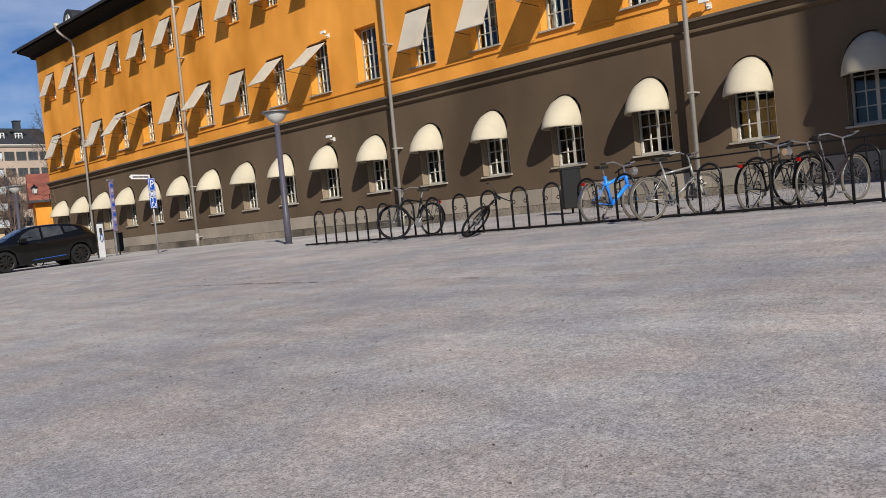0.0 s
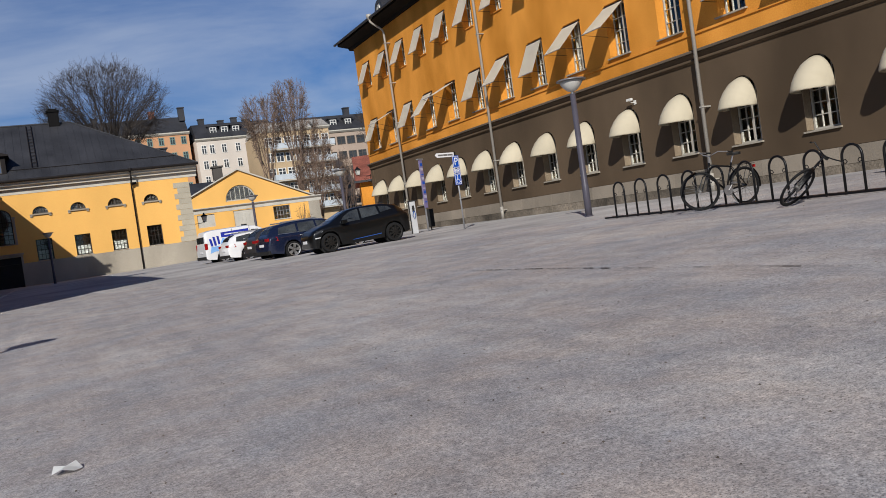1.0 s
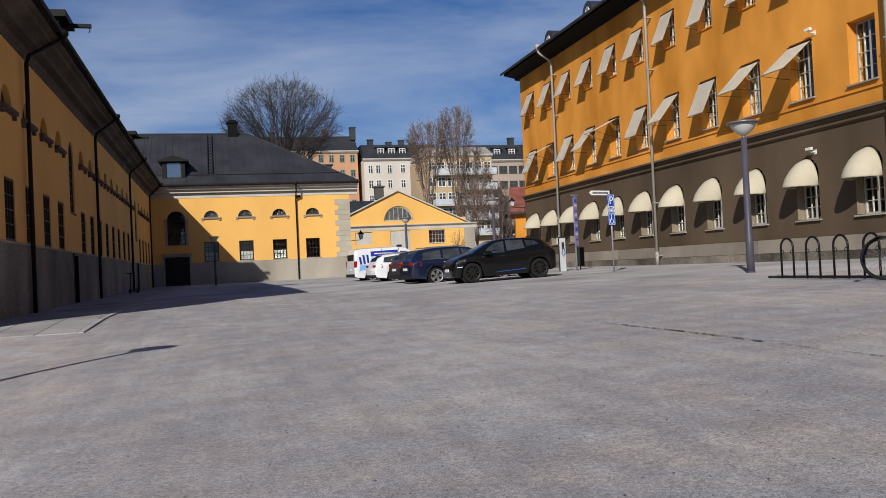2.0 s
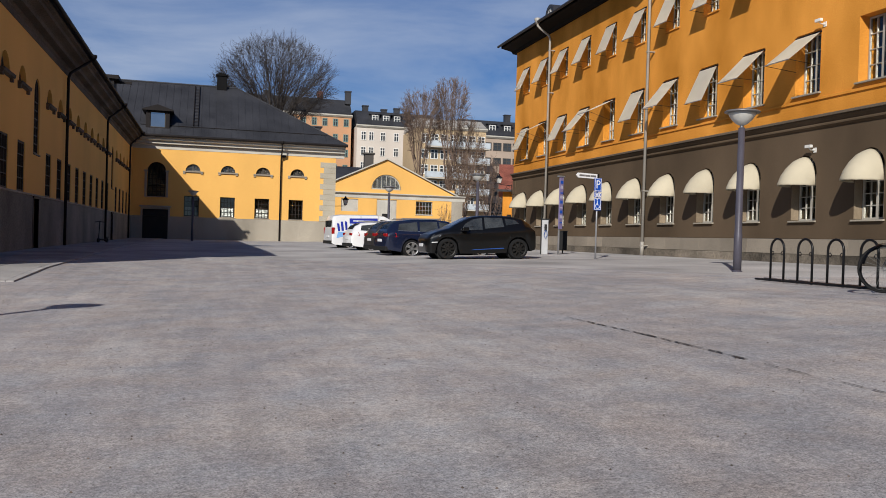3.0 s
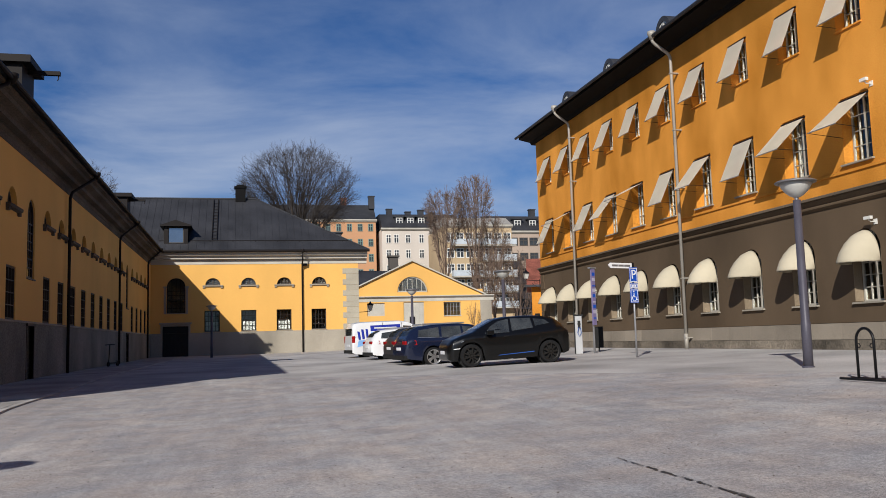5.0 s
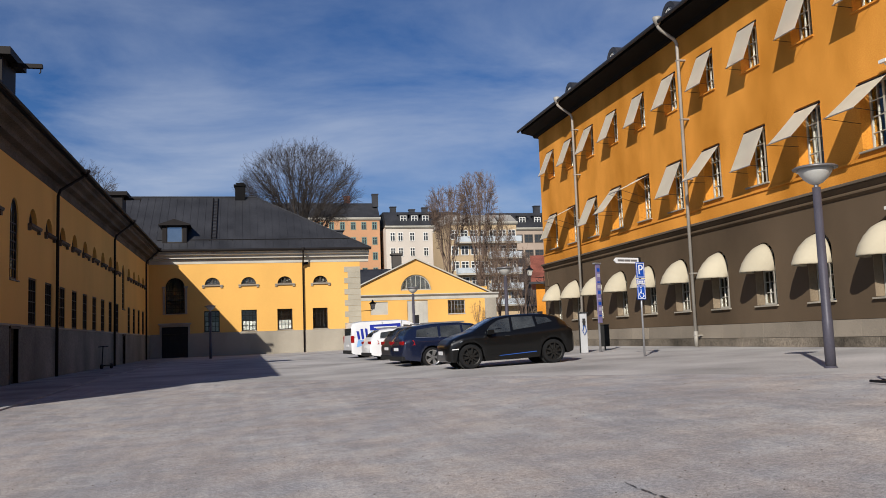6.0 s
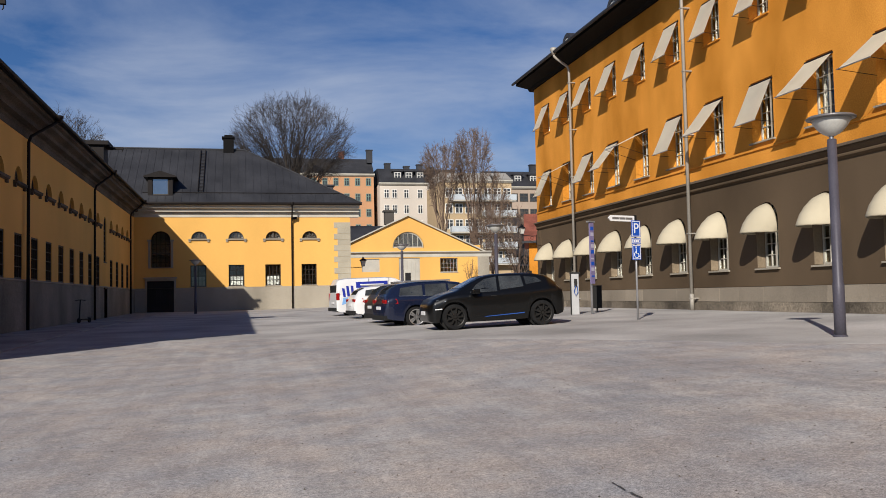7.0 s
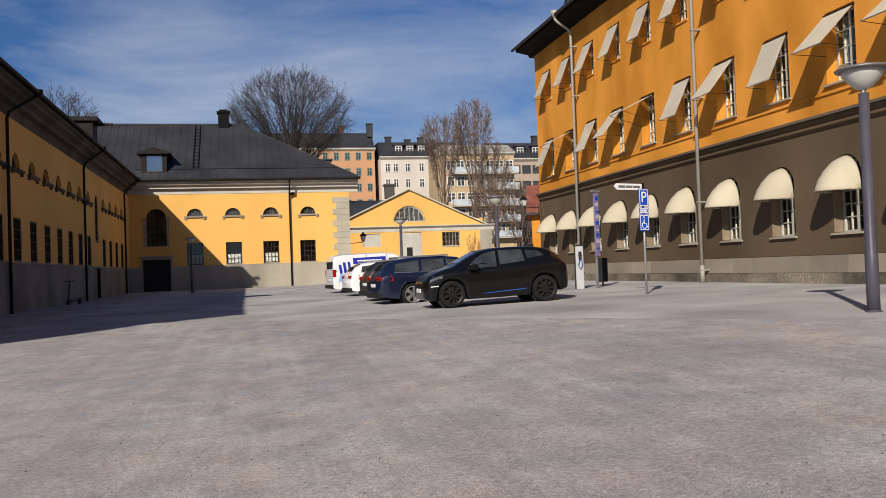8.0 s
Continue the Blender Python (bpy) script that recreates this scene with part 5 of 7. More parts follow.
def wall_lantern(m, reach=1.0):
    L = thing("wall_lantern", m, "black iron lantern on a scrolled wall bracket", "lantern", "wall lanterns")
    bm = bmesh.new()
    tube(bm, [(0, 0, 0), (0, -0.5 * reach, 0.02), (0, 0.05 - reach, 0.06), (0, -reach, 0.12)], 0.022, 8)
    tube(bm, [(0, 0, -0.45)] + [(0, -0.1 - 0.5 * math.sin(a), -0.45 + 0.42 * (1 - math.cos(a)) ** 0.8) for a in [0.2 * k for k in range(1, 7)]], 0.016, 6)
    tube(bm, [(0, -0.3 + 0.12 * math.cos(a), -0.12 + 0.10 * math.sin(a)) for a in [0.4 * k for k in range(15)]], 0.012, 6)
    part("bracket", bm, M_IRON, L)
    bm = bmesh.new()
    box(bm, -0.05, 0.05, -0.03, 0.0, -0.6, 0.1)
    part("wall_plate", bm, M_IRON, L)
    bm = bmesh.new()
    for sx in (-1, 1):
        for sy in (-1, 1):
            tube(bm, [(sx * 0.10, -reach + sy * 0.10, 0.15), (sx * 0.17, -reach + sy * 0.17, 0.52)], 0.012, 5)
    lathe(bm, [(0.14, 0.12), (0.15, 0.15)], 4, (0, -reach, 0))
    lathe(bm, [(0.27, 0.52), (0.25, 0.56), (0.10, 0.68), (0.06, 0.70), (0.06, 0.76), (0.01, 0.82)], 8, (0, -reach, 0))
    head = part("lantern_cage", bm, M_IRON, L)
    bm = bmesh.new()
    for a, b in (((-1, -1), (1, -1)), ((1, -1), (1, 1)), ((1, 1), (-1, 1)), ((-1, 1), (-1, -1))):
        bm.faces.new([bm.verts.new(p) for p in ((a[0] * 0.10, -reach + a[1] * 0.10, 0.155), (b[0] * 0.10, -reach + b[1] * 0.10, 0.155), (b[0] * 0.168, -reach + b[1] * 0.168, 0.515), (a[0] * 0.168, -reach + a[1] * 0.168, 0.515))])
    part("lantern_glass", bm, M_DIFFUSER, head, "frosted lantern glass")
    return L


wall_lantern(pose(14.42, 84.5, 3.85, 0, 0, 90) @ Matrix.Scale(1.25, 4), 1.55)
wall_lantern(pose(21.0, 50.9, 4.3, 0, 0, -90) @ Matrix.Scale(0.8, 4))

# ---- pavement by the long wing, cracks, litter ----
M_PAVE = material("concrete_paving", (0.34, 0.32, 0.30), 0.93, var=0.2, scale=1.6, fine=40, bump=0.4, spread=0.08)
M_TAR = material("dark_tar_joint", (0.06, 0.055, 0.052), 0.9, var=0.3, scale=5)
M_KERB = material("granite_kerb", (0.40, 0.38, 0.36), 0.9, var=0.2, scale=4, fine=60, bump=0.3, spread=0.1)


def strip(name, pts, width, lift, mat, label, category, ragged=0.4, seed=1, step=0.12):
    """A thin ragged ribbon lying on the ground along points."""
    rnd = random.Random(seed)
    bm = bmesh.new()
    prev = None
    for a, b in zip(pts, pts[1:]):
        a, b = Vector(a), Vector(b)
        n = max(2, int((b - a).length / step))
        side = Vector((-(b - a).y, (b - a).x)).normalized()
        for i in range(n + 1):
            c = a.lerp(b, i / n) + side * rnd.uniform(-1, 1) * width * 0.25
            w1, w2 = (width / 2 * (1 + rnd.uniform(-ragged, ragged)) for _ in range(2))
            row = []
            for s, w in ((1, w1), (-1, w2)):
                p = c + side * s * w
                row.append(bm.verts.new((p.x, p.y, gh(p.x, p.y) + lift)))
            if prev:
                bm.faces.new((prev[0], prev[1], row[1], row[0]))
            prev = row
    return tagged(new(name, data_of(name, bm, mat)), label, category, kind="structure")


for y_from, y_to, wide in ((13.2, 12.7, 0.008), (12.6, 9.4, 0.021), (9.2, 8.5, 0.007), (8.3, 6.0, 0.008), (5.8, 4.6, 0.007)):
    for k in range(int((y_from - y_to) / 0.29 + 0.5)):
        yk = y_from - 0.29 * k
        xk = 8.11 + 0.011 * (yk - 4.6)
        strip("joint", [(xk, yk), (xk - 0.006, yk - 0.22 - 0.05 * (k % 3 == 1))], wide + 0.006 * (k % 4 == 1), 0.011, M_TAR, "dark cracked joint in the yard surface", "crack", 0.9, 20 + k, 0.06)


M_ASPHALT = material("grey_asphalt", (0.40, 0.38, 0.362), 0.93, var=0.22, scale=0.9, fine=42, bump=0.5, spec=0.2)
EDGE_X = [0.2, 3.3, 6.5, 9.0, 11.0, 12.5, 14.0, 15.5, 20.4]
EDGE_Y = [33.4, 33.2, 32.4, 29.6, 26.4, 23.9, 20.9, 18.2, 16.0]


def build_asphalt():
    """Smoother asphalt beyond the gravel, with a pale dusty brow along its edge."""
    xs = [0.2 + 0.4 * i for i in range(52)]
    rows = 60
    verts, faces = [], []
    for j in range(-1, rows + 1):
        for x in xs:
            y0 = float(np.interp(x, EDGE_X, EDGE_Y)) + 0.25 * noise.noise(Vector((x * 0.9, 3.1, 0)))
            y = y0 + (79.3 - y0) * (j / rows) ** 1.3 if j >= 0 else y0 - 0.5
            verts.append((x, y, gh(x, y) + (0.007 if j >= 0 else -0.02)))
    n = len(xs)
    faces = [(j * n + i, j * n + i + 1, (j + 1) * n + i + 1, (j + 1) * n + i) for j in range(rows + 1) for i in range(n - 1)]
    me = bpy.data.meshes.new("road")
    me.from_pydata(verts, [], faces)
    me.materials.append(M_ASPHALT)
    tagged(new("road", me), "grey worn asphalt of the inner yard", "asphalt", kind="structure")


build_asphalt()


def build_pavement():
    P = thing("pavement", pose(0, 0, 0), "grey concrete slab footpath along the long wing", "pavement", kind="structure")
    rows = [(-2.54, -1.65), (-1.64, -0.76), (-0.75, 0.06)]
    y = 21.6
    k = 0
    while y < 78.6:
        for x0, x1 in rows:
            d = 1.18
            bm = bmesh.new()
            v = box(bm, x0, x1 - 0.012, y, y + d - 0.012, 0, 1)
            for q in v:
                g = gz(q.co.x, q.co.y)
                q.co.z = g + 0.03 if q.co.z > 0.5 else g - 0.2
            part("slab", bm, M_PAVE, P)
        k += 1
        y += 1.18
    y = 21.6
    while y < 78.6:
        bm = bmesh.new()
        v = box(bm, 0.06, 0.20, y, y + 1.48, 0, 1)
        for q in v:
            g = gz(q.co.x, q.co.y)
            q.co.z = g + 0.032 if q.co.z > 0.5 else g - 0.2
        part("kerb_stone", bm, M_KERB, P)
        y += 1.5


build_pavement()


def build_litter():
    bm = bmesh.new()
    rnd = random.Random(4)
    x0, y0 = 2.26, 6.6
    z = gz(x0, y0) + 0.015
    ring = [(0.11, 0.0, 0.0), (0.07, 0.045, 0.018), (0.0, 0.05, 0.004), (-0.08, 0.03, 0.016), (-0.10, -0.02, 0.0), (-0.03, -0.06, 0.012), (0.05, -0.05, 0.002)]
    c = bm.verts.new((x0, y0, z + 0.03))
    vs = [bm.verts.new((x0 + a * 0.8, y0 + b * 1.2, z + h * 2.2)) for a, b, h in ring]
    for i in range(len(vs)):
        bm.faces.new((c, vs[i], vs[(i + 1) % len(vs)]))
    bmesh.ops.solidify(bm, geom=bm.faces[:], thickness=0.002)
    tagged(new("paper_scrap", data_of("paper_scrap", bm, M_PAPER)), "crumpled white scrap of paper on the gravel", "litter")
    # small stones and leaf bits
    verts, faces = [], []
    for i in range(3200):
        x, y = rnd.uniform(0.5, 13), rnd.uniform(2.0, 26)
        r = rnd.choice((0.003, 0.004, 0.005, 0.008)) * (1 + 0.02 * y)
        z = gh(x, y)
        b = len(verts)
        verts += [(x + r, y, z), (x - r * 0.6, y + r, z), (x - r * 0.5, y - r * 0.9, z), (x + r * 0.1, y, z + r * 0.9)]
        faces += [(b, b + 1, b + 3), (b + 1, b + 2, b + 3), (b + 2, b, b + 3)]
    me = bpy.data.meshes.new("loose_stones")
    me.from_pydata(verts, [], faces)
    me.materials.append(M_STONES)
    tagged(new("loose_stones", me), "loose dark stones and grit on the yard", "gravel", kind="stuff")


M_PAPER = material("white_paper", (0.82, 0.82, 0.80), 0.8, var=0.04, scale=20)
M_STONES = material("loose_stone", (0.16, 0.13, 0.11), 0.9, var=0.4, scale=9)
build_litter()


# ---- bicycle racks ----
RACK_X = 14.1


def build_racks():
    bm = bmesh.new()
    r, h, w = 0.022, 0.80, 0.19
    pts = [(0, w, -0.02), (0, w, h - w)] + [(0, w * math.cos(a), h - w + w * math.sin(a)) for a in [math.pi * k / 10 for k in range(1, 10)]] + [(0, -w, h - w), (0, -w, -0.02)]
    tube(bm, pts, r, 10)
    hoop = data_of("hoop", bm, M_IRON, True)
    bm = bmesh.new()
    tube(bm, [(0, 0.168, 0.52), (0, 0.13, 0.50), (0, 0.10, 0.53), (0, 0.13, 0.57), (0, 0.168, 0.555)], 0.008, 6)
    eye = data_of("lock_eye", bm, M_IRON)
    ys = [17.05 - 0.77 * i for i in range(17)]
    for seg in (ys[:4], ys[4:8], ys[8:13], ys[13:]):
        yc = (seg[0] + seg[-1]) / 2
        R = thing("bicycle_rack", pose(RACK_X, yc, gz(RACK_X, yc)), "black steel bicycle rack with round hoops on ground rails", "bicycle rack", "bicycle racks")
        for y in seg:
            o = part("hoop", hoop, None, R, "", pose(0, y - yc, gz(RACK_X, y) - gz(RACK_X, yc)))
            part("lock_eye", eye, None, o)
            part("lock_eye", eye, None, o, "", pose(0, 0, 0, 0, 0, 180))
        for x in (-0.20, 0.0):
            bm = bmesh.new()
            tube(bm, [(x, seg[0] - yc + 0.36, 0.035), (x, seg[-1] - yc - 0.36, 0.035)], 0.02, 8)
            part("ground_rail", bm, M_IRON, R)


build_racks()


# ---- bicycles ----
def bicycle(m, label, frame_mat, tyre_mat, rim_mat, step_through=False, basket=False, rack=True, tall_bars=True, lean=0.0, steer=0.0, fender_mat=None, wheel_r=0.34, stout=1.0, bar_mat=None):
    """A bicycle that points along x, its rear wheel on the origin."""
    B = thing("bicycle", m @ pose(0, 0, 0, lean, 0, 0) @ Matrix.Scale(1.0, 4), label, "bicycle", "parked bicycles")
    R, wb = wheel_r, 1.06
    bm = bmesh.new()
    n = 28
    tube(bm, [(R * math.cos(2 * math.pi * k / n), 0, R * math.sin(2 * math.pi * k / n)) for k in range(n + 1)], 0.019, 7, False)
    tyre = data_of("tyre", bm, tyre_mat, True)
    bm = bmesh.new()
    tube(bm, [((R - 0.028) * math.cos(2 * math.pi * k / n), 0, (R - 0.028) * math.sin(2 * math.pi * k / n)) for k in range(n + 1)], 0.011, 6, False)
    rim = data_of("rim", bm, rim_mat, True)
    bm = bmesh.new()
    for k in range(20):
        a = 2 * math.pi * k / 20
        s = 0.03 if k % 2 else -0.03
        tube(bm, [(0.02 * math.cos(a + 0.8), s, 0.02 * math.sin(a + 0.8)), ((R - 0.03) * math.cos(a), 0, (R - 0.03) * math.sin(a))], 0.0022, 3, False)
    lathe(bm, [(0.022, -0.045), (0.022, 0.045)], 8, (0, 0, 0), "y")
    spokes = data_of("spokes", bm, M_RIM)
    head_lo, head_hi = Vector((0.86, 0, 0.62)), Vector((0.80, 0, 0.84))
    for x, name in ((0, "rear_wheel"), (wb, "front_wheel")):
        turn = pose(x, 0, R, 0, 0, steer if x else 0)
        w = part(name, tyre, None, B, "", turn)
        part("rim", rim, None, w)
        part("spokes", spokes, None, w)
    bb, seat_t = Vector((0.44, 0, 0.29)), Vector((0.28, 0, 0.80))
    bm = bmesh.new()
    rear = Vector((0, 0, R))
    tube(bm, [bb, seat_t], 0.017 * stout, 8)
    if step_through:
        tube(bm, [bb + (seat_t - bb) * 0.35, (0.58, 0, 0.47), head_lo + Vector((0, 0, 0.03))], 0.019 * stout, 8)
        tube(bm, [bb, (0.60, 0, 0.36), head_lo], 0.021 * stout, 8)
    else:
        tube(bm, [seat_t - Vector((0, 0, 0.08 + 0.10 * (stout - 1))), head_hi - Vector((0, 0, 0.04))], 0.017 * stout, 8)
        tube(bm, [bb, head_lo], 0.021 * stout, 8)
    tube(bm, [head_lo - Vector((-0.01, 0, 0.03)), head_hi], 0.02 * stout, 8)
    for s in (-1, 1):
        tube(bm, [rear + Vector((0, s * 0.055, 0)), bb + Vector((-0.02, s * 0.03, 0))], 0.010, 6)
        tube(bm, [rear + Vector((0, s * 0.055, 0)), seat_t + Vector((0.01, s * 0.02, -0.08))], 0.009, 6)
    part("frame", bm, frame_mat, B, smooth=True)
    bm = bmesh.new()
    for s in (-1, 1):
        tube(bm, [(wb, s * 0.05, R), (0.93, s * 0.045, 0.60), (0.87, 0, 0.62)], 0.011, 6)
    part("fork", bm, frame_mat, B)
    bm = bmesh.new()
    lathe(bm, [(0.10, -0.006), (0.10, 0.006)], 16, (bb.x, 0.05, bb.z), "y")
    tube(bm, [(bb.x, -0.06, bb.z), (bb.x + 0.10, -0.07, bb.z - 0.13)], 0.010, 6)
    tube(bm, [(bb.x, 0.06, bb.z), (bb.x - 0.10, 0.07, bb.z + 0.13)], 0.010, 6)
    box(bm, bb.x + 0.06, bb.x + 0.15, -0.16, -0.07, bb.z - 0.145, bb.z - 0.12)
    box(bm, bb.x - 0.15, bb.x - 0.06, 0.07, 0.16, bb.z + 0.12, bb.z + 0.145)
    part("crank", bm, M_LAMPHEAD, B)
    bm = bmesh.new()
    tube(bm, [(0.02, 0.055, R + 0.03), (0.42, 0.055, bb.z + 0.10)], 0.006, 5)
    tube(bm, [(0.02, 0.055, R - 0.03), (0.42, 0.055, bb.z - 0.09)], 0.006, 5)
    part("chain", bm, M_PIPE_DARK, B)
    bm = bmesh.new()
    tube(bm, [seat_t, seat_t + Vector((-0.05, 0, 0.13))], 0.013, 8)
    part("seat_post", bm, M_STEEL, B)
    bm = bmesh.new()
    top = seat_t + Vector((-0.06, 0, 0.16))
    outline = [(-0.13, 0.0), (-0.12, 0.075), (-0.05, 0.085), (0.04, 0.035), (0.15, 0.018), (0.15, -0.018), (0.04, -0.035), (-0.05, -0.085), (-0.12, -0.075)]
    prism(bm, [(top.x + a, top.y + b) for a, b in outline], "z", top.z - 0.025, top.z + 0.03)
    soften(part("saddle", bm, M_SADDLE, B, "black saddle"), 0.012)
    bm = bmesh.new()
    stem = head_hi + Vector((-0.03, 0, 0.12 if tall_bars else 0.04))
    tube(bm, [head_hi, stem], 0.013, 8)
    if tall_bars:
        for s in (-1, 1):
            tube(bm, [stem, stem + Vector((0.05, s * 0.12, 0.03)), stem + Vector((0.02, s * 0.25, 0.08)), stem + Vector((-0.16, s * 0.29, 0.06))], 0.011, 7)
    else:
        tube(bm, [stem + Vector((-0.04, -0.29, 0.02)), stem, stem + Vector((-0.04, 0.29, 0.02))], 0.012, 7)
    bars = part("handlebar", bm, bar_mat or M_STEEL, B)
    bm = bmesh.new()
    for s in (-1, 1):
        e = stem + (Vector((-0.16, s * 0.29, 0.06)) if tall_bars else Vector((-0.04, s * 0.29, 0.02)))
        tube(bm, [e, e + (Vector((-0.11, s * 0.01, -0.01)) if tall_bars else Vector((-0.01, s * -0.10, -0.005)))], 0.016, 7)
    part("grip", bm, M_RUBBER, bars)
    for x, a0, a1 in ((0, 20, 190), (wb, 10, 140)):
        bm = bmesh.new()
        rows = [[bm.verts.new((x + (R + 0.035) * math.cos(radians(a)), y, R + (R + 0.035) * math.sin(radians(a)))) for y in (-0.028, 0.028)] for a in range(a0, a1 + 1, 10)]
        for p, q in zip(rows, rows[1:]):
            bm.faces.new((p[0], q[0], q[1], p[1]))
        bmesh.ops.solidify(bm, geom=bm.faces[:], thickness=0.003)
        part("mudguard", bm, fender_mat or M_IRON, B)
    if rack:
        bm = bmesh.new()
        for s in (-1, 0, 1):
            tube(bm, [(-0.22, s * 0.06, 0.74), (0.22, s * 0.05, 0.74)], 0.007, 6)
        for s in (-1, 1):
            tube(bm, [(-0.14, s * 0.06, 0.74), (0, s * 0.06, R)], 0.006, 5)
        part("luggage_rack", bm, M_IRON, B)
        bm = bmesh.new()
        box(bm, -0.27, -0.24, -0.03, 0.03, 0.66, 0.71)
        part("rear_light", bm, M_TAIL, B, "red rear light")
    bm = bmesh.new()
    tube(bm, [(0.40, 0.03, 0.28), (0.34, 0.20, 0.0)], 0.008, 5)
    part("kickstand", bm, M_IRON, B)
    if basket:
        bm = bmesh.new()
        lathe(bm, [(0.055, 0.0), (0.08, 0.09), (0.06, 0.095)], 12, (0.97, 0.0, 0.86), "x")
        part("headlamp", bm, M_STEEL, B)
    return B


M_SADDLE = material("black_leather", (0.015, 0.014, 0.013), 0.5, var=0.2, scale=12)
M_TAIL = material("red_lens", (0.30, 0.008, 0.008), 0.2, var=0.05)
M_BLUE = material("bright_blue_paint", (0.02, 0.22, 0.80), 0.3, var=0.04, scale=10, bump=0.0, coat=0.5)
M_SILVER = material("pale_silver_paint", (0.30, 0.29, 0.28), 0.3, 0.4, var=0.08, scale=10, bump=0.0)
M_MAUVE = material("dark_mauve_paint", (0.028, 0.023, 0.027), 0.4, var=0.08, scale=10, bump=0.0)
M_RIM = material("dull_aluminium_rim", (0.20, 0.195, 0.185), 0.45, 0.6, var=0.1, scale=10, bump=0.0)
M_TYRE_TAN = material("dusty_pale_tyre", (0.11, 0.092, 0.074), 0.85, var=0.15, scale=12)


def build_bicycles():
    def at(x, y, rz):
        return pose(x, y, gz(x, y) + 0.015, 0, 0, rz)
    bicycle(at(14.42, 13.6, 178), "dark town bicycle parked at a rack", M_IRON, M_RUBBER, M_IRON, tall_bars=True, lean=-4, steer=-35, bar_mat=M_LAMPHEAD)
    bicycle(at(13.7, 12.0, 222), "dark bicycle leaning low against a rack hoop", M_IRON, M_RUBBER, M_IRON, lean=-46, steer=-24, rack=False, bar_mat=M_IRON)
    bicycle(at(14.2, 9.32, -10), "bright blue town bicycle parked at a rack", M_BLUE, M_TYRE_TAN, M_RIM, lean=5, fender_mat=M_STEEL, basket=True, stout=1.8)
    bicycle(at(13.66, 7.9, -26), "pale silver racing bicycle parked at a rack", M_SILVER, M_TYRE_TAN, M_RIM, rack=False, lean=5, fender_mat=M_SILVER)
    bicycle(at(14.1, 6.42, -8), "black town bicycle with dusty tyres at a rack", M_IRON, M_TYRE_TAN, M_RIM, lean=4, steer=-20, basket=True)
    bicycle(at(14.2, 5.55, -15), "dark mauve town bicycle with upright handlebars at a rack", M_MAUVE, M_TYRE_TAN, M_RIM, step_through=True, lean=3)
    bicycle(at(15.0, 6.2, -10), "black bicycle with mudguards behind another bicycle", M_IRON, M_RUBBER, M_RIM, lean=-5, rack=False)


build_bicycles()


# ---- cars ----
def paint(name, color, rough=0.28, metal=0.25):
    return material(name, color, rough, metal, var=0.04, scale=3, fine=30, bump=0.0, spec=0.5, coat=0.6)


M_BLACKCAR = material("black_car_paint", (0.004, 0.004, 0.004), 0.28, 0.0, var=0.04, scale=3, bump=0.0, spec=0.35, coat=0.25)
M_NAVY = paint("navy_car_paint", (0.009, 0.013, 0.034), 0.25, 0.1)
M_WHITECAR = paint("white_car_paint", (0.72, 0.72, 0.72), 0.3, 0.0)
M_GREYCAR = paint("dark_grey_car_paint", (0.035, 0.032, 0.032), 0.35, 0.0)
M_CARGLASS = material("tinted_car_glass", (0.04, 0.043, 0.043), 0.04, var=0.35, scale=5, bump=0.0, spec=0.8)
M_SCREEN = material("windscreen_glass", (0.05, 0.055, 0.06), 0.04, var=0.1, bump=0.0, spec=1.0, coat=1.0)
M_BLACKTRIM = material("black_plastic_trim", (0.014, 0.014, 0.014), 0.6, var=0.1, scale=10)
M_ALLOY = material("alloy_rim", (0.55, 0.54, 0.53), 0.3, 0.8, var=0.05, scale=10)
M_DARKALLOY = material("black_alloy_rim", (0.03, 0.028, 0.026), 0.35, 0.5, var=0.1, scale=10)
M_HEADLIGHT = material("headlight_lens", (0.30, 0.31, 0.33), 0.08, 0.3, var=0.1)
M_SKYBLUE = material("blue_accent", (0.02, 0.08, 0.32), 0.5, var=0.03, bump=0.0)
M_LIGHTBLUE = material("light_blue_livery", (0.22, 0.42, 0.75), 0.35, var=0.03, bump=0.0)
M_DEEPBLUE = material("deep_blue_livery", (0.02, 0.035, 0.30), 0.35, var=0.03, bump=0.0)
M_PLATE = material("white_plate", (0.7, 0.7, 0.7), 0.5, var=0.02)


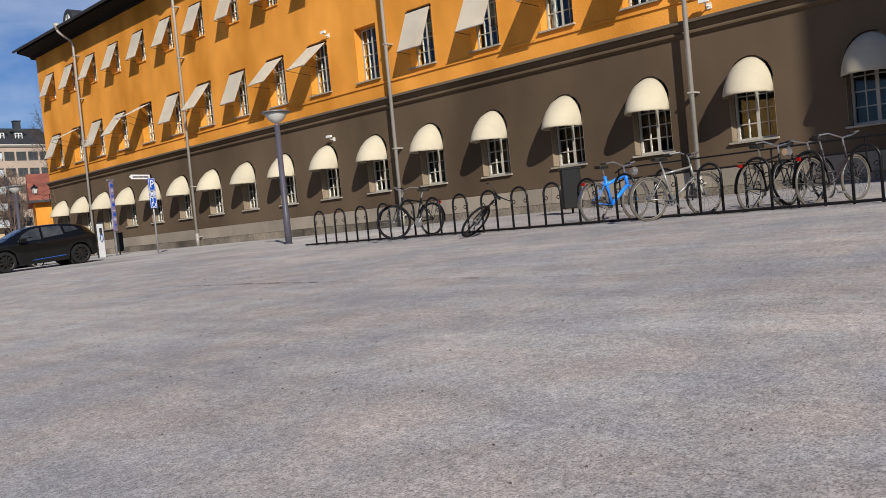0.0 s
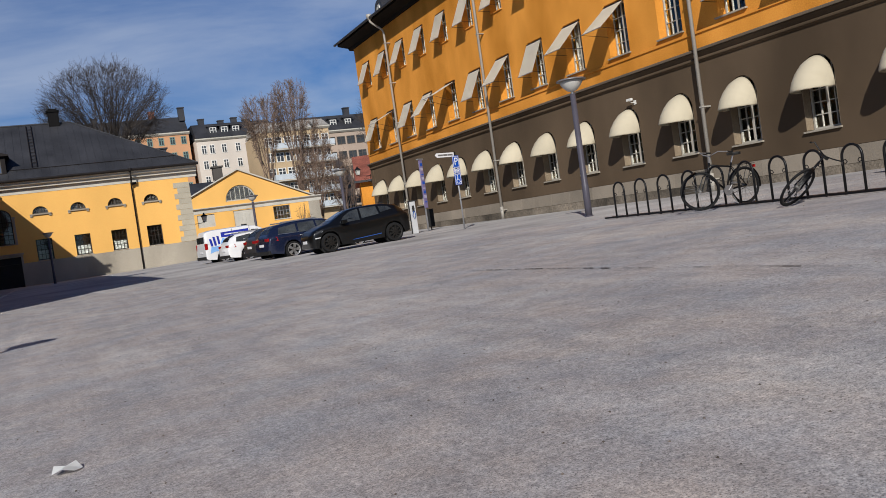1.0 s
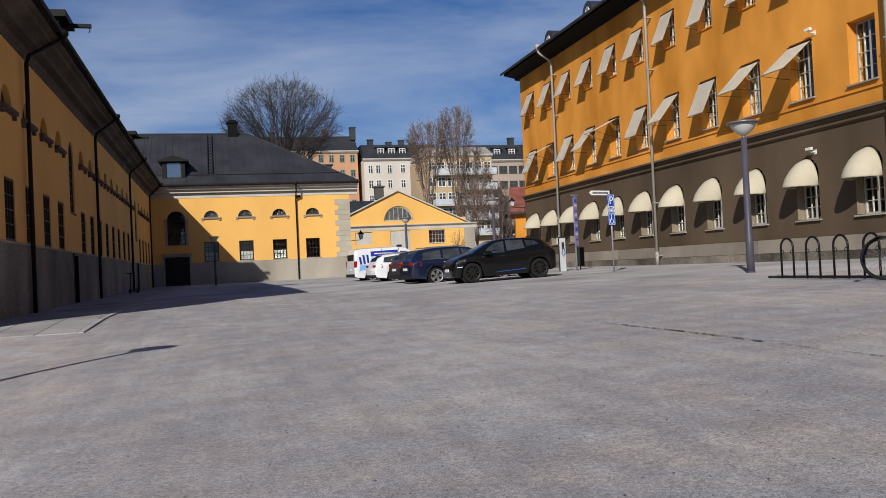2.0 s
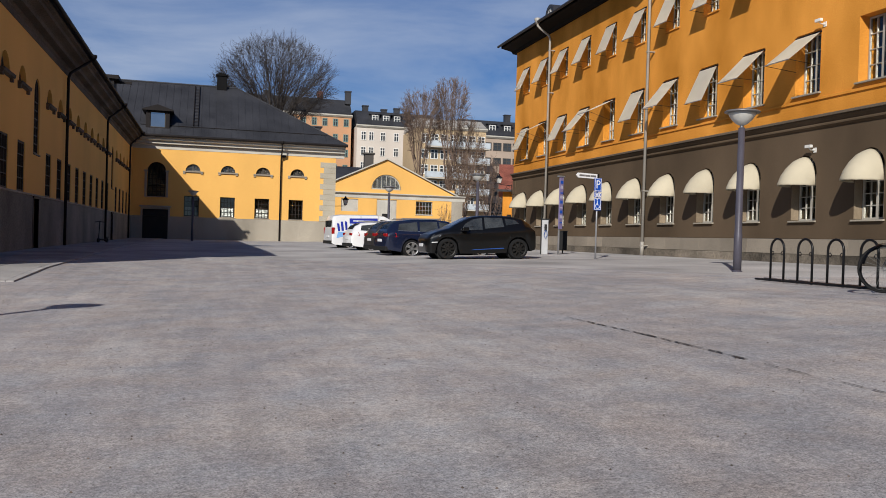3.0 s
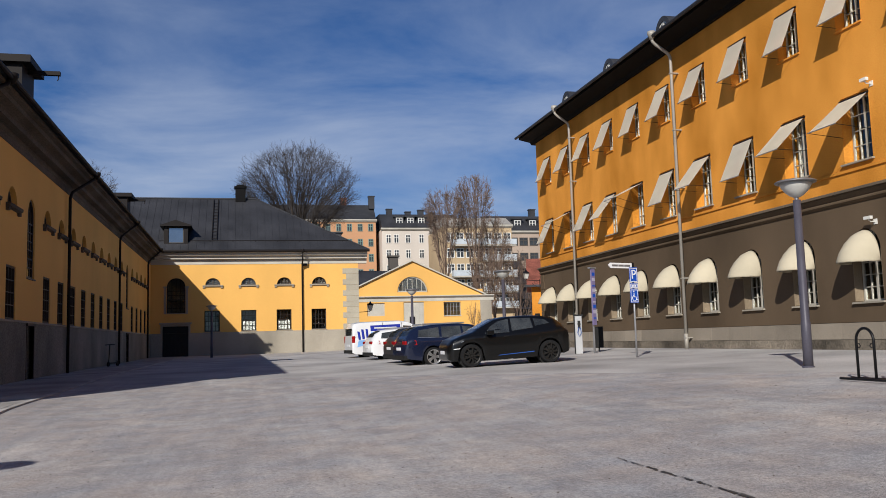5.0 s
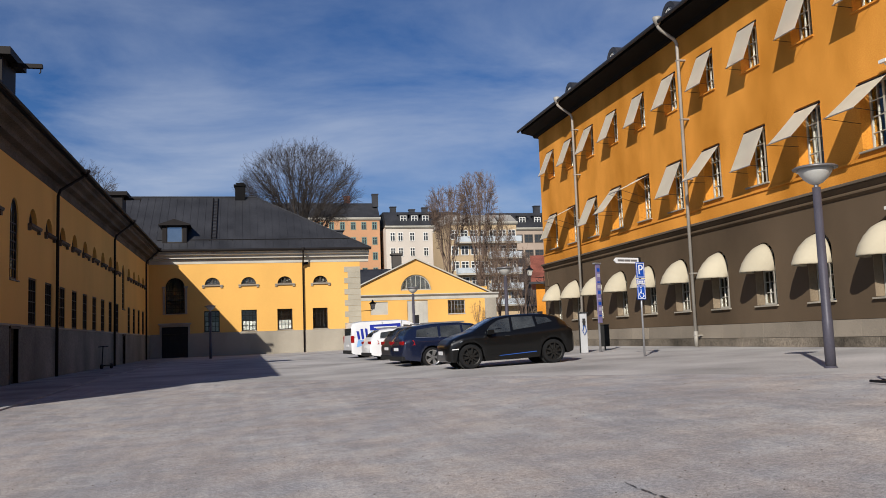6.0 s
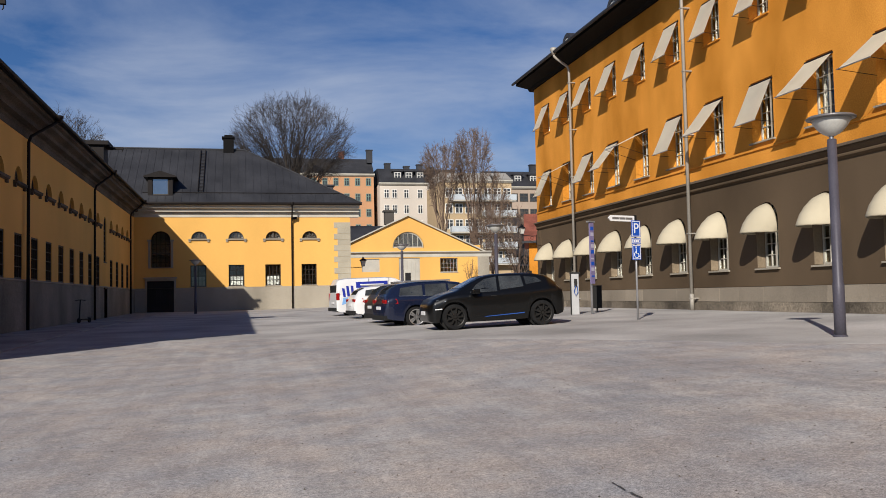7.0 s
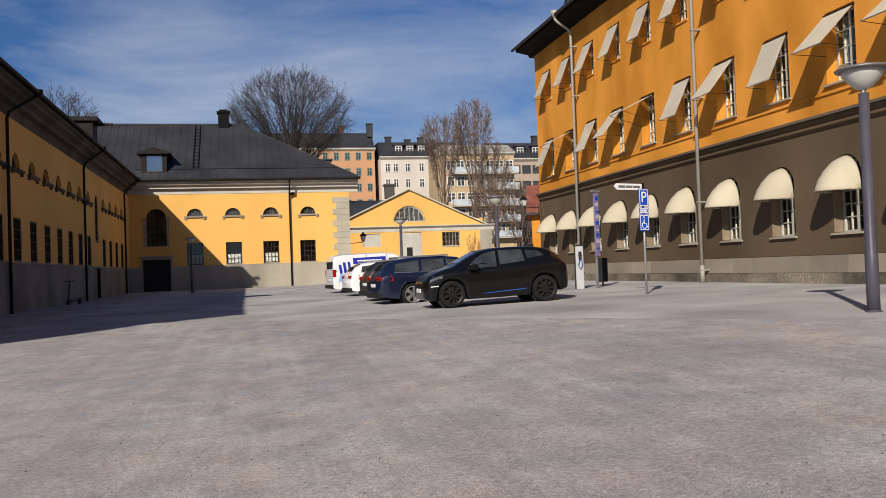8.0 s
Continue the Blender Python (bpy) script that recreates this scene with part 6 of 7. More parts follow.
def wheel_meshes(r, width, spokes, rim_mat):
    bm = bmesh.new()
    lathe(bm, [(r * 0.75, -width / 2), (r * 0.95, -width / 2), (r, -width * 0.32), (r, width * 0.32), (r * 0.95, width / 2), (r * 0.75, width / 2), (r * 0.75, -width / 2)], 32, (0, 0, 0), "y", False)
    tyre = data_of("tyre", bm, M_RUBBER, False)
    bm = bmesh.new()
    o, hubr = r * 0.77, r * 0.13
    n = 32
    for k in range(n):
        a, b = 2 * math.pi * k / n, 2 * math.pi * (k + 1) / n
        ring = []
        for ang in (a, b):
            ring.append([(o * math.cos(ang), -width / 2 - 0.004, o * math.sin(ang)), (o * 0.90 * math.cos(ang), -width / 2 + 0.006, o * 0.90 * math.sin(ang)), (o * 0.88 * math.cos(ang), 0, o * 0.88 * math.sin(ang))])
        for i in range(2):
            bm.faces.new([bm.verts.new(p) for p in (ring[0][i], ring[1][i], ring[1][i + 1], ring[0][i + 1])])
    lathe(bm, [(hubr, -width / 2 - 0.002), (hubr, 0.0)], 12, (0, 0, 0), "y")
    for k in range(spokes):
        a = 2 * math.pi * k / spokes
        for da in ((-0.16, 0.16) if spokes < 7 else (0.0,)):
            w = 0.22 if spokes < 7 else 0.16
            p0 = [(hubr * 0.8 * math.cos(a + s * 0.9), hubr * 0.8 * math.sin(a + s * 0.9)) for s in (-1, 1)]
            p1 = [(o * 0.93 * math.cos(a + da + s * w * 0.45), o * 0.93 * math.sin(a + da + s * w * 0.45)) for s in (1, -1)]
            prism(bm, p0 + p1, "y", -width / 2 + 0.004, -width / 2 + 0.05)
    rim = data_of("rim", bm, rim_mat)
    bm = bmesh.new()
    lathe(bm, [(r * 0.70, -0.01), (r * 0.70, 0.02)], 24, (0, 0, 0), "y")
    return tyre, rim, data_of("brake_disc", bm, M_BLACKTRIM)


def car(m, label, paint_mat, stations, hubs, wheel_r, track, windows, screens, wheels, extras, lower=None):
    """A car whose front bumper is at x = 0 and whose tail runs along +x. stations: x, sill, belt, top, half-width, top half-width."""
    C = thing("car", m, label, "car", "parked vehicles")
    xs = [s[0] for s in stations]

    def val(x, k):
        return float(np.interp(x, xs, [s[k] for s in stations]))

    grid = sorted(set([round(v, 3) for v in np.linspace(xs[0], xs[-1], 46)] + xs))
    bm = bmesh.new()
    rings = []
    for x in grid:
        zb, zl, zt, w, wt = (val(x, k) for k in range(1, 6))
        arch = 0.0
        for h in hubs:
            d = abs(x - h)
            if d < wheel_r + 0.055:
                arch = max(arch, wheel_r + math.sqrt((wheel_r + 0.055) ** 2 - d * d))
        mid = zb + (zl - zb) * 0.45
        z_low = max(zb, min(arch, zl - 0.1)) if arch else zb
        half = [(0.0, zb), (w * 0.70, zb), (w * 0.72, z_low), (w * 0.965, z_low), (w * 0.99, max(z_low + 0.02, mid)), (w, max(z_low + 0.05, zl - 0.12)), (w * 0.975, zl - 0.02), (w * 0.94, zl + 0.01),
                (wt + (w * 0.94 - wt) * 0.25, zl + (zt - zl) * 0.75), (wt * 0.93, zt - (zt - zl) * 0.06), (wt * 0.6, zt - 0.004), (0.0, zt)]
        rings.append([bm.verts.new((x, -y, z)) for y, z in half] + [bm.verts.new((x, y, z)) for y, z in half[-2:0:-1]])
    for a, b in zip(rings, rings[1:]):
        for k in range(len(a)):
            bm.faces.new((a[k], a[(k + 1) % len(a)], b[(k + 1) % len(a)], b[k]))
    bm.faces.new(rings[0][::-1])
    bm.faces.new(rings[-1])
    body = part("body", bm, paint_mat, C, smooth=False)
    for p in body.data.polygons:
        p.use_smooth = True
    body.data.set_sharp_from_angle(angle=radians(38))

    def side_y(x, z):
        zl, zt, w, wt = val(x, 2), val(x, 3), val(x, 4), val(x, 5)
        if z < zl - 0.02:
            return w * float(np.interp(z, [val(x, 1), val(x, 1) + (zl - val(x, 1)) * 0.45, zl - 0.12, zl - 0.02], [0.965, 0.99, 1.0, 0.975]))
        f = min(1.0, max(0.0, (z - zl - 0.01) / max(0.05, (zt - zl) * 0.75)))
        return w * 0.94 + (wt + (w * 0.94 - wt) * 0.25 - w * 0.94) * f

    def side_panel(name, poly, mat, lift, sides=(-1, 1), parent=None, flat=None):
        for s in sides:
            bm = bmesh.new()
            loops = []
            for out in (lift, lift - 0.012):
                loops.append([bm.verts.new((x, s * ((side_y(x, z) if flat is None else flat) + out), z)) for x, z in poly])
            bm.faces.new(loops[0])
            bm.faces.new(loops[1][::-1])
            n = len(poly)
            for i in range(n):
                bm.faces.new((loops[0][i], loops[0][(i + 1) % n], loops[1][(i + 1) % n], loops[1][i]))
            part(name, bm, mat, parent or C)

    for poly in windows:
        side_panel("side_window", poly, M_CARGLASS, 0.009)
    for (x0, x1, f0, f1) in screens:
        bm = bmesh.new()
        rows = []
        n = 8
        for i in range(n + 1):
            x = x0 + (x1 - x0) * i / n
            zt, wt, zl, w = val(x, 3), val(x, 5), val(x, 2), val(x, 4)
            fw = f0 + (f1 - f0) * i / n
            rows.append([bm.verts.new((x, wt * 0.93 * c * fw, zt + 0.010 - (0.0 if abs(c) < 0.7 else (zt - zl) * 0.06))) for c in (-1, -0.62, 0.62, 1)])
        for a, b in zip(rows, rows[1:]):
            for k in range(3):
                bm.faces.new((a[k], a[k + 1], b[k + 1], b[k]))
        bmesh.ops.solidify(bm, geom=bm.faces[:], thickness=0.006)
        part("windscreen" if x0 < xs[-1] / 2 else "rear_window", bm, M_SCREEN if x0 < xs[-1] / 2 else M_CARGLASS, C)
    for h in hubs:
        for s in (-1, 1):
            bm = bmesh.new()
            lathe(bm, [(wheel_r + 0.05, s * (track - 0.40)), (wheel_r + 0.05, s * (track - 0.24))], 20, (h, 0, wheel_r), "y")
            part("wheel_well", bm, M_BLACKTRIM, C)
            mm = pose(h, s * (track - 0.10), wheel_r, 0, 0, 0 if s < 0 else 180)
            w = part("wheel", wheels[2], None, C, "", mm)
            part("tyre", wheels[0], None, w)
            part("rim", wheels[1], None, w)
    for name, mat, kind, args in extras:
        if kind == "side":
            side_panel(name, args[0], mat, args[1], args[2] if len(args) > 2 else (-1, 1), None, args[3] if len(args) > 3 else None)
        elif kind == "box":
            for b in args:
                bm = bmesh.new()
                box(bm, *b)
                soften(part(name, bm, mat, C), 0.015)
    return C


def door_lines(pairs):
    return [("door_seam", M_BLACKTRIM, "side", ([(a, z0), (a + 0.012, z0), (b + 0.012, z1), (b, z1)], 0.006)) for a, z0, b, z1 in pairs]


def build_cars():
    alloy5 = wheel_meshes(0.335, 0.22, 5, M_ALLOY)
    dark10 = wheel_meshes(0.35, 0.19, 9, M_DARKALLOY)
    steel = wheel_meshes(0.335, 0.22, 6, M_ALLOY)
    hatch = [(0.0, 0.32, 0.60, 0.66, 0.58, 0.47), (0.05, 0.24, 0.68, 0.75, 0.72, 0.56), (0.16, 0.20, 0.79, 0.86, 0.82, 0.62), (0.5, 0.19, 0.90, 0.99, 0.87, 0.66), (0.85, 0.19, 0.95, 1.08, 0.885, 0.66),
             (1.25, 0.19, 0.96, 1.29, 0.89, 0.60), (1.6, 0.19, 0.97, 1.455, 0.89, 0.58), (2.0, 0.19, 0.98, 1.51, 0.89, 0.57), (2.5, 0.20, 1.0, 1.52, 0.89, 0.57), (3.1, 0.22, 1.03, 1.51, 0.885, 0.56),
             (3.55, 0.25, 1.06, 1.42, 0.875, 0.55), (3.78, 0.28, 1.06, 1.26, 0.86, 0.54), (3.93, 0.33, 0.98, 1.08, 0.82, 0.52), (4.0, 0.40, 0.82, 0.90, 0.72, 0.46)]
    x0, y0 = 11.35 - 0.72, 31.05
    car(pose(x0 + 0.09, y0, gz(12.6, 30.4) - 0.03, 0, -1.4, 0) @ Matrix.Scale(0.955, 4), "black electric hatchback with blue sill stripe, parked", M_BLACKCAR, hatch, (0.72, 3.29), 0.35, 0.885,
        [[(1.18, 1.0), (1.98, 1.01), (2.0, 1.43), (1.66, 1.37), (1.40, 1.22)], [(2.07, 1.05), (2.78, 1.12), (2.74, 1.43), (2.08, 1.44)], [(2.86, 1.17), (3.36, 1.24), (3.20, 1.37), (2.84, 1.41)]],
        [(0.98, 1.72, 0.98, 0.98), (3.45, 3.86, 0.95, 0.95)], dark10,
        [("sill_stripe", M_SKYBLUE, "side", ([(1.55, 0.31), (2.75, 0.365), (2.75, 0.39), (1.65, 0.332)], 0.010, (-1, 1))),
         ("headlight", M_HEADLIGHT, "side", ([(0.12, 0.70), (0.48, 0.79), (0.44, 0.87), (0.22, 0.82)], 0.008)),
         ("daytime_light", M_PLATE, "side", ([(0.16, 0.56), (0.36, 0.57), (0.36, 0.595), (0.16, 0.585)], 0.012)),
         ("number_plate", M_PLATE, "box", [(-0.02, 0.0, -0.26, 0.26, 0.42, 0.53)]),
         ("grille", M_BLACKTRIM, "box", [(0.02, 0.08, -0.34, -0.04, 0.60, 0.70), (0.02, 0.08, 0.04, 0.34, 0.60, 0.70)]),
         ("mirror", M_BLACKCAR, "box", [(1.20, 1.42, -1.06, -0.90, 0.96, 1.10), (1.20, 1.42, 0.90, 1.06, 0.96, 1.10)]),
         ("door_handle", M_BLACKTRIM, "box", [(1.78, 1.95, -0.905, -0.875, 0.88, 0.905), (1.78, 1.95, 0.875, 0.905, 0.88, 0.905)]),
         ("roof_aerial", M_BLACKTRIM, "box", [(3.15, 3.32, -0.02, 0.02, 1.49, 1.57)]),
         ("tail_light", M_TAIL, "box", [(3.95, 3.99, -0.66, -0.46, 0.74, 0.88), (3.95, 3.99, 0.46, 0.66, 0.74, 0.88)])]
        + door_lines([(1.1, 0.34, 1.14, 0.93), (2.03, 0.34, 2.03, 0.97), (2.86, 0.62, 2.86, 1.0)]))
    wagon = [(0.0, 0.36, 0.55, 0.62, 0.60, 0.50), (0.1, 0.24, 0.64, 0.70, 0.78, 0.60), (0.4, 0.19, 0.76, 0.83, 0.87, 0.66), (0.95, 0.18, 0.86, 0.94, 0.91, 0.68), (1.4, 0.18, 0.92, 1.03, 0.915, 0.64),
             (1.8, 0.18, 0.94, 1.26, 0.915, 0.60), (2.2, 0.18, 0.95, 1.44, 0.915, 0.58), (2.7, 0.18, 0.96, 1.50, 0.915, 0.58), (3.6, 0.19, 0.98, 1.49, 0.91, 0.57), (4.2, 0.22, 1.0, 1.43, 0.90, 0.56),
             (4.5, 0.26, 1.0, 1.28, 0.88, 0.56), (4.68, 0.30, 0.94, 1.02, 0.85, 0.54), (4.77, 0.36, 0.74, 0.82, 0.78, 0.5)]
    wag_win = [[(1.75, 0.98), (2.62, 0.99), (2.62, 1.39), (2.28, 1.34)], [(2.70, 0.99), (3.45, 1.0), (3.40, 1.39), (2.70, 1.395)], [(3.53, 1.01), (4.30, 1.06), (4.22, 1.30), (3.50, 1.38)]]
    def wag_extras(lamp=M_TAIL, rails=True):
        e = [("tail_light", lamp, "side", ([(4.36, 0.78), (4.70, 0.80), (4.66, 0.95), (4.40, 0.95)], 0.012)),
             ("tail_light", lamp, "box", [(4.70, 4.765, -0.80, -0.40, 0.80, 0.93), (4.70, 4.765, 0.40, 0.80, 0.80, 0.93)]),
             ("number_plate", M_PLATE, "box", [(4.765, 4.785, -0.26, 0.26, 0.60, 0.71)]),
             ("rear_bumper_trim", M_BLACKTRIM, "box", [(4.55, 4.80, -0.80, 0.80, 0.26, 0.42)]),
             ("mirror", M_BLACKTRIM, "box", [(1.72, 1.92, -1.08, -0.92, 0.96, 1.10), (1.72, 1.92, 0.92, 1.08, 0.96, 1.10)]),
             ("door_handle", M_ALLOY, "box", [(2.42, 2.60, -0.935, -0.90, 0.86, 0.89), (3.28, 3.46, -0.935, -0.90, 0.87, 0.90), (2.42, 2.60, 0.90, 0.935, 0.86, 0.89), (3.28, 3.46, 0.90, 0.935, 0.87, 0.90)]),
             ("window_trim", M_ALLOY, "side", ([(1.75, 0.955), (4.32, 1.03), (4.32, 1.045), (1.75, 0.97)], 0.016))]
        if rails:
            e.append(("roof_rail", M_ALLOY, "box", [(2.5, 4.1, -0.60, -0.56, 1.48, 1.53), (2.5, 4.1, 0.56, 0.60, 1.48, 1.53)]))
        return e + door_lines([(1.62, 0.3, 1.62, 0.92), (2.66, 0.28, 2.66, 0.96), (3.42, 0.5, 3.48, 0.97)])
    def park(y, xr, rear_hub=3.78):
        turn = radians(6.0)
        return pose(xr + rear_hub * math.cos(turn), y + rear_hub * math.sin(turn), gz(12.6, y) - 0.015, 0, 1.2, 186) @ Matrix.Diagonal((1, 1, 0.965, 1))
    car(park(35.5, 11.14), "navy blue estate car with silver roof rails, parked", M_NAVY, wagon, (0.93, 3.78), 0.335, 0.90, wag_win, [(1.35, 2.15, 0.98, 0.98), (4.25, 4.62, 0.95, 0.95)], alloy5, wag_extras())
    car(park(38.3, 11.25), "dark grey car with red tail lights, parked", M_GREYCAR, wagon, (0.93, 3.78), 0.335, 0.90, wag_win, [(1.35, 2.15, 0.98, 0.98), (4.25, 4.62, 0.95, 0.95)], alloy5, wag_extras(rails=False))
    car(park(44.9, 11.35), "white estate car with red tail lights, parked", M_WHITECAR, wagon, (0.93, 3.78), 0.335, 0.90, wag_win, [(1.35, 2.15, 0.98, 0.98), (4.25, 4.62, 0.95, 0.95)], alloy5, wag_extras())
    van = [(0.0, 0.36, 0.62, 0.70, 0.70, 0.60), (0.12, 0.24, 0.78, 0.86, 0.84, 0.68), (0.55, 0.20, 0.98, 1.08, 0.92, 0.74), (1.0, 0.20, 1.04, 1.22, 0.95, 0.76), (1.55, 0.20, 1.08, 1.72, 0.95, 0.76), (1.9, 0.20, 1.10, 1.90, 0.95, 0.78),
           (2.4, 0.20, 1.10, 1.96, 0.95, 0.80), (4.4, 0.22, 1.10, 1.96, 0.95, 0.80), (4.78, 0.26, 1.10, 1.90, 0.94, 0.80), (4.88, 0.30, 1.08, 1.70, 0.93, 0.80), (4.95, 0.34, 0.90, 1.0, 0.90, 0.80)]
    V = car(park(50.6, 11.2, 3.95), "white van with blue livery, parked", M_WHITECAR, van, (0.95, 3.95), 0.335, 0.93,
        [[(1.45, 1.14), (2.2, 1.14), (2.2, 1.68), (1.78, 1.64)]], [(1.05, 1.72, 0.98, 0.98)], steel,
        [("blue_panel", M_DEEPBLUE, "side", ([(2.35, 1.40), (3.95, 1.45), (3.95, 1.74), (2.35, 1.76)], 0.010)),
         ("light_blue_sweep", M_LIGHTBLUE, "side", ([(2.7, 0.62), (3.3, 1.2), (3.9, 1.42), (4.02, 1.2), (4.1, 1.0), (4.62, 0.98), (4.70, 0.62), (4.40, 0.70), (3.4, 0.66)], 0.010)),
         ("emblem_bar", M_DEEPBLUE, "side", ([(4.50, 1.02), (4.62, 1.02), (4.66, 1.46), (4.54, 1.44)], 0.018)),
         ("emblem_bar", M_DEEPBLUE, "side", ([(4.30, 1.04), (4.42, 1.03), (4.45, 1.56), (4.33, 1.55)], 0.018)),
         ("emblem_bar", M_DEEPBLUE, "side", ([(4.08, 1.10), (4.20, 1.07), (4.22, 1.58), (4.10, 1.55)], 0.018)),
         ("writing_bar", M_PLATE, "side", ([(2.55, 1.56), (3.75, 1.57), (3.75, 1.63), (2.55, 1.62)], 0.020)),
         ("tail_light", M_TAIL, "box", [(4.80, 4.955, -0.94, -0.82, 0.86, 1.22), (4.80, 4.955, 0.82, 0.94, 0.86, 1.22)]),
         ("rear_bumper_trim", M_BLACKTRIM, "box", [(4.75, 5.02, -0.86, 0.86, 0.30, 0.48)]),
         ("rear_window", M_CARGLASS, "box", [(4.86, 4.925, -0.70, 0.70, 1.18, 1.62)]),
         ("number_plate", M_PLATE, "box", [(4.955, 4.975, -0.26, 0.26, 0.66, 0.77)]),
         ("mirror", M_BLACKTRIM, "box", [(1.38, 1.58, -1.12, -0.95, 1.12, 1.34), (1.38, 1.58, 0.95, 1.12, 1.12, 1.34)])]
        + door_lines([(1.32, 0.3, 1.32, 1.08), (2.28, 0.3, 2.28, 1.9), (3.3, 0.3, 3.3, 1.9)]))


build_cars()


# ---- signs, charging post, bins ----
M_SIGNBLUE = material("sign_blue", (0.012, 0.075, 0.42), 0.4, var=0.03, bump=0.0)
M_SIGNWHITE = material("sign_white", (0.78, 0.78, 0.78), 0.4, var=0.02, bump=0.0)
M_SIGNBLACK = material("sign_black", (0.012, 0.012, 0.012), 0.6, var=0.05, bump=0.0, spec=0.15)
M_LILAC = material("faded_lilac_panel", (0.20, 0.165, 0.30), 0.4, var=0.08, scale=8, bump=0.0)
M_POSTWHITE = material("dull_white_panel", (0.42, 0.42, 0.42), 0.5, var=0.06, scale=5, bump=0.0)
M_BARGREY = material("pale_lilac_bar", (0.42, 0.40, 0.50), 0.4, var=0.05, bump=0.0)
M_ZINC = material("zinc_post", (0.40, 0.40, 0.41), 0.5, 0.6, var=0.12, scale=6, bump=0.06)


def letters(name, text, size, mat, parent, m, extrude=0.003):
    cu = bpy.data.curves.new(name, "FONT")
    cu.body, cu.size, cu.extrude, cu.align_x, cu.align_y = text, size, extrude, "CENTER", "CENTER"
    tmp = bpy.data.objects.new(name, cu)
    scene.collection.objects.link(tmp)
    me = bpy.data.meshes.new_from_object(tmp.evaluated_get(bpy.context.evaluated_depsgraph_get()))
    bpy.data.objects.remove(tmp)
    me.materials.clear()
    me.materials.append(mat)
    ob = new(name, me)
    ob.parent = parent
    ob.matrix_basis = m
    return ob


def plate(parent, name, mat, w, h, x, z, y=-0.05, t=0.012, border=None):
    bm = bmesh.new()
    box(bm, x - w / 2, x + w / 2, y - t, y, z - h / 2, z + h / 2)
    o = part(name, bm, mat, parent)
    if border:
        b = 0.018
        bm = bmesh.new()
        for r in ((x - w / 2 + b, x + w / 2 - b, z + h / 2 - 2 * b, z + h / 2 - b), (x - w / 2 + b, x + w / 2 - b, z - h / 2 + b, z - h / 2 + 2 * b),
                  (x - w / 2 + b, x - w / 2 + 2 * b, z - h / 2 + 2 * b, z + h / 2 - 2 * b), (x + w / 2 - 2 * b, x + w / 2 - b, z - h / 2 + 2 * b, z + h / 2 - 2 * b)):
            box(bm, r[0], r[1], y - t - 0.003, y - t, r[2], r[3])
        part("border", bm, border, o)
    return o


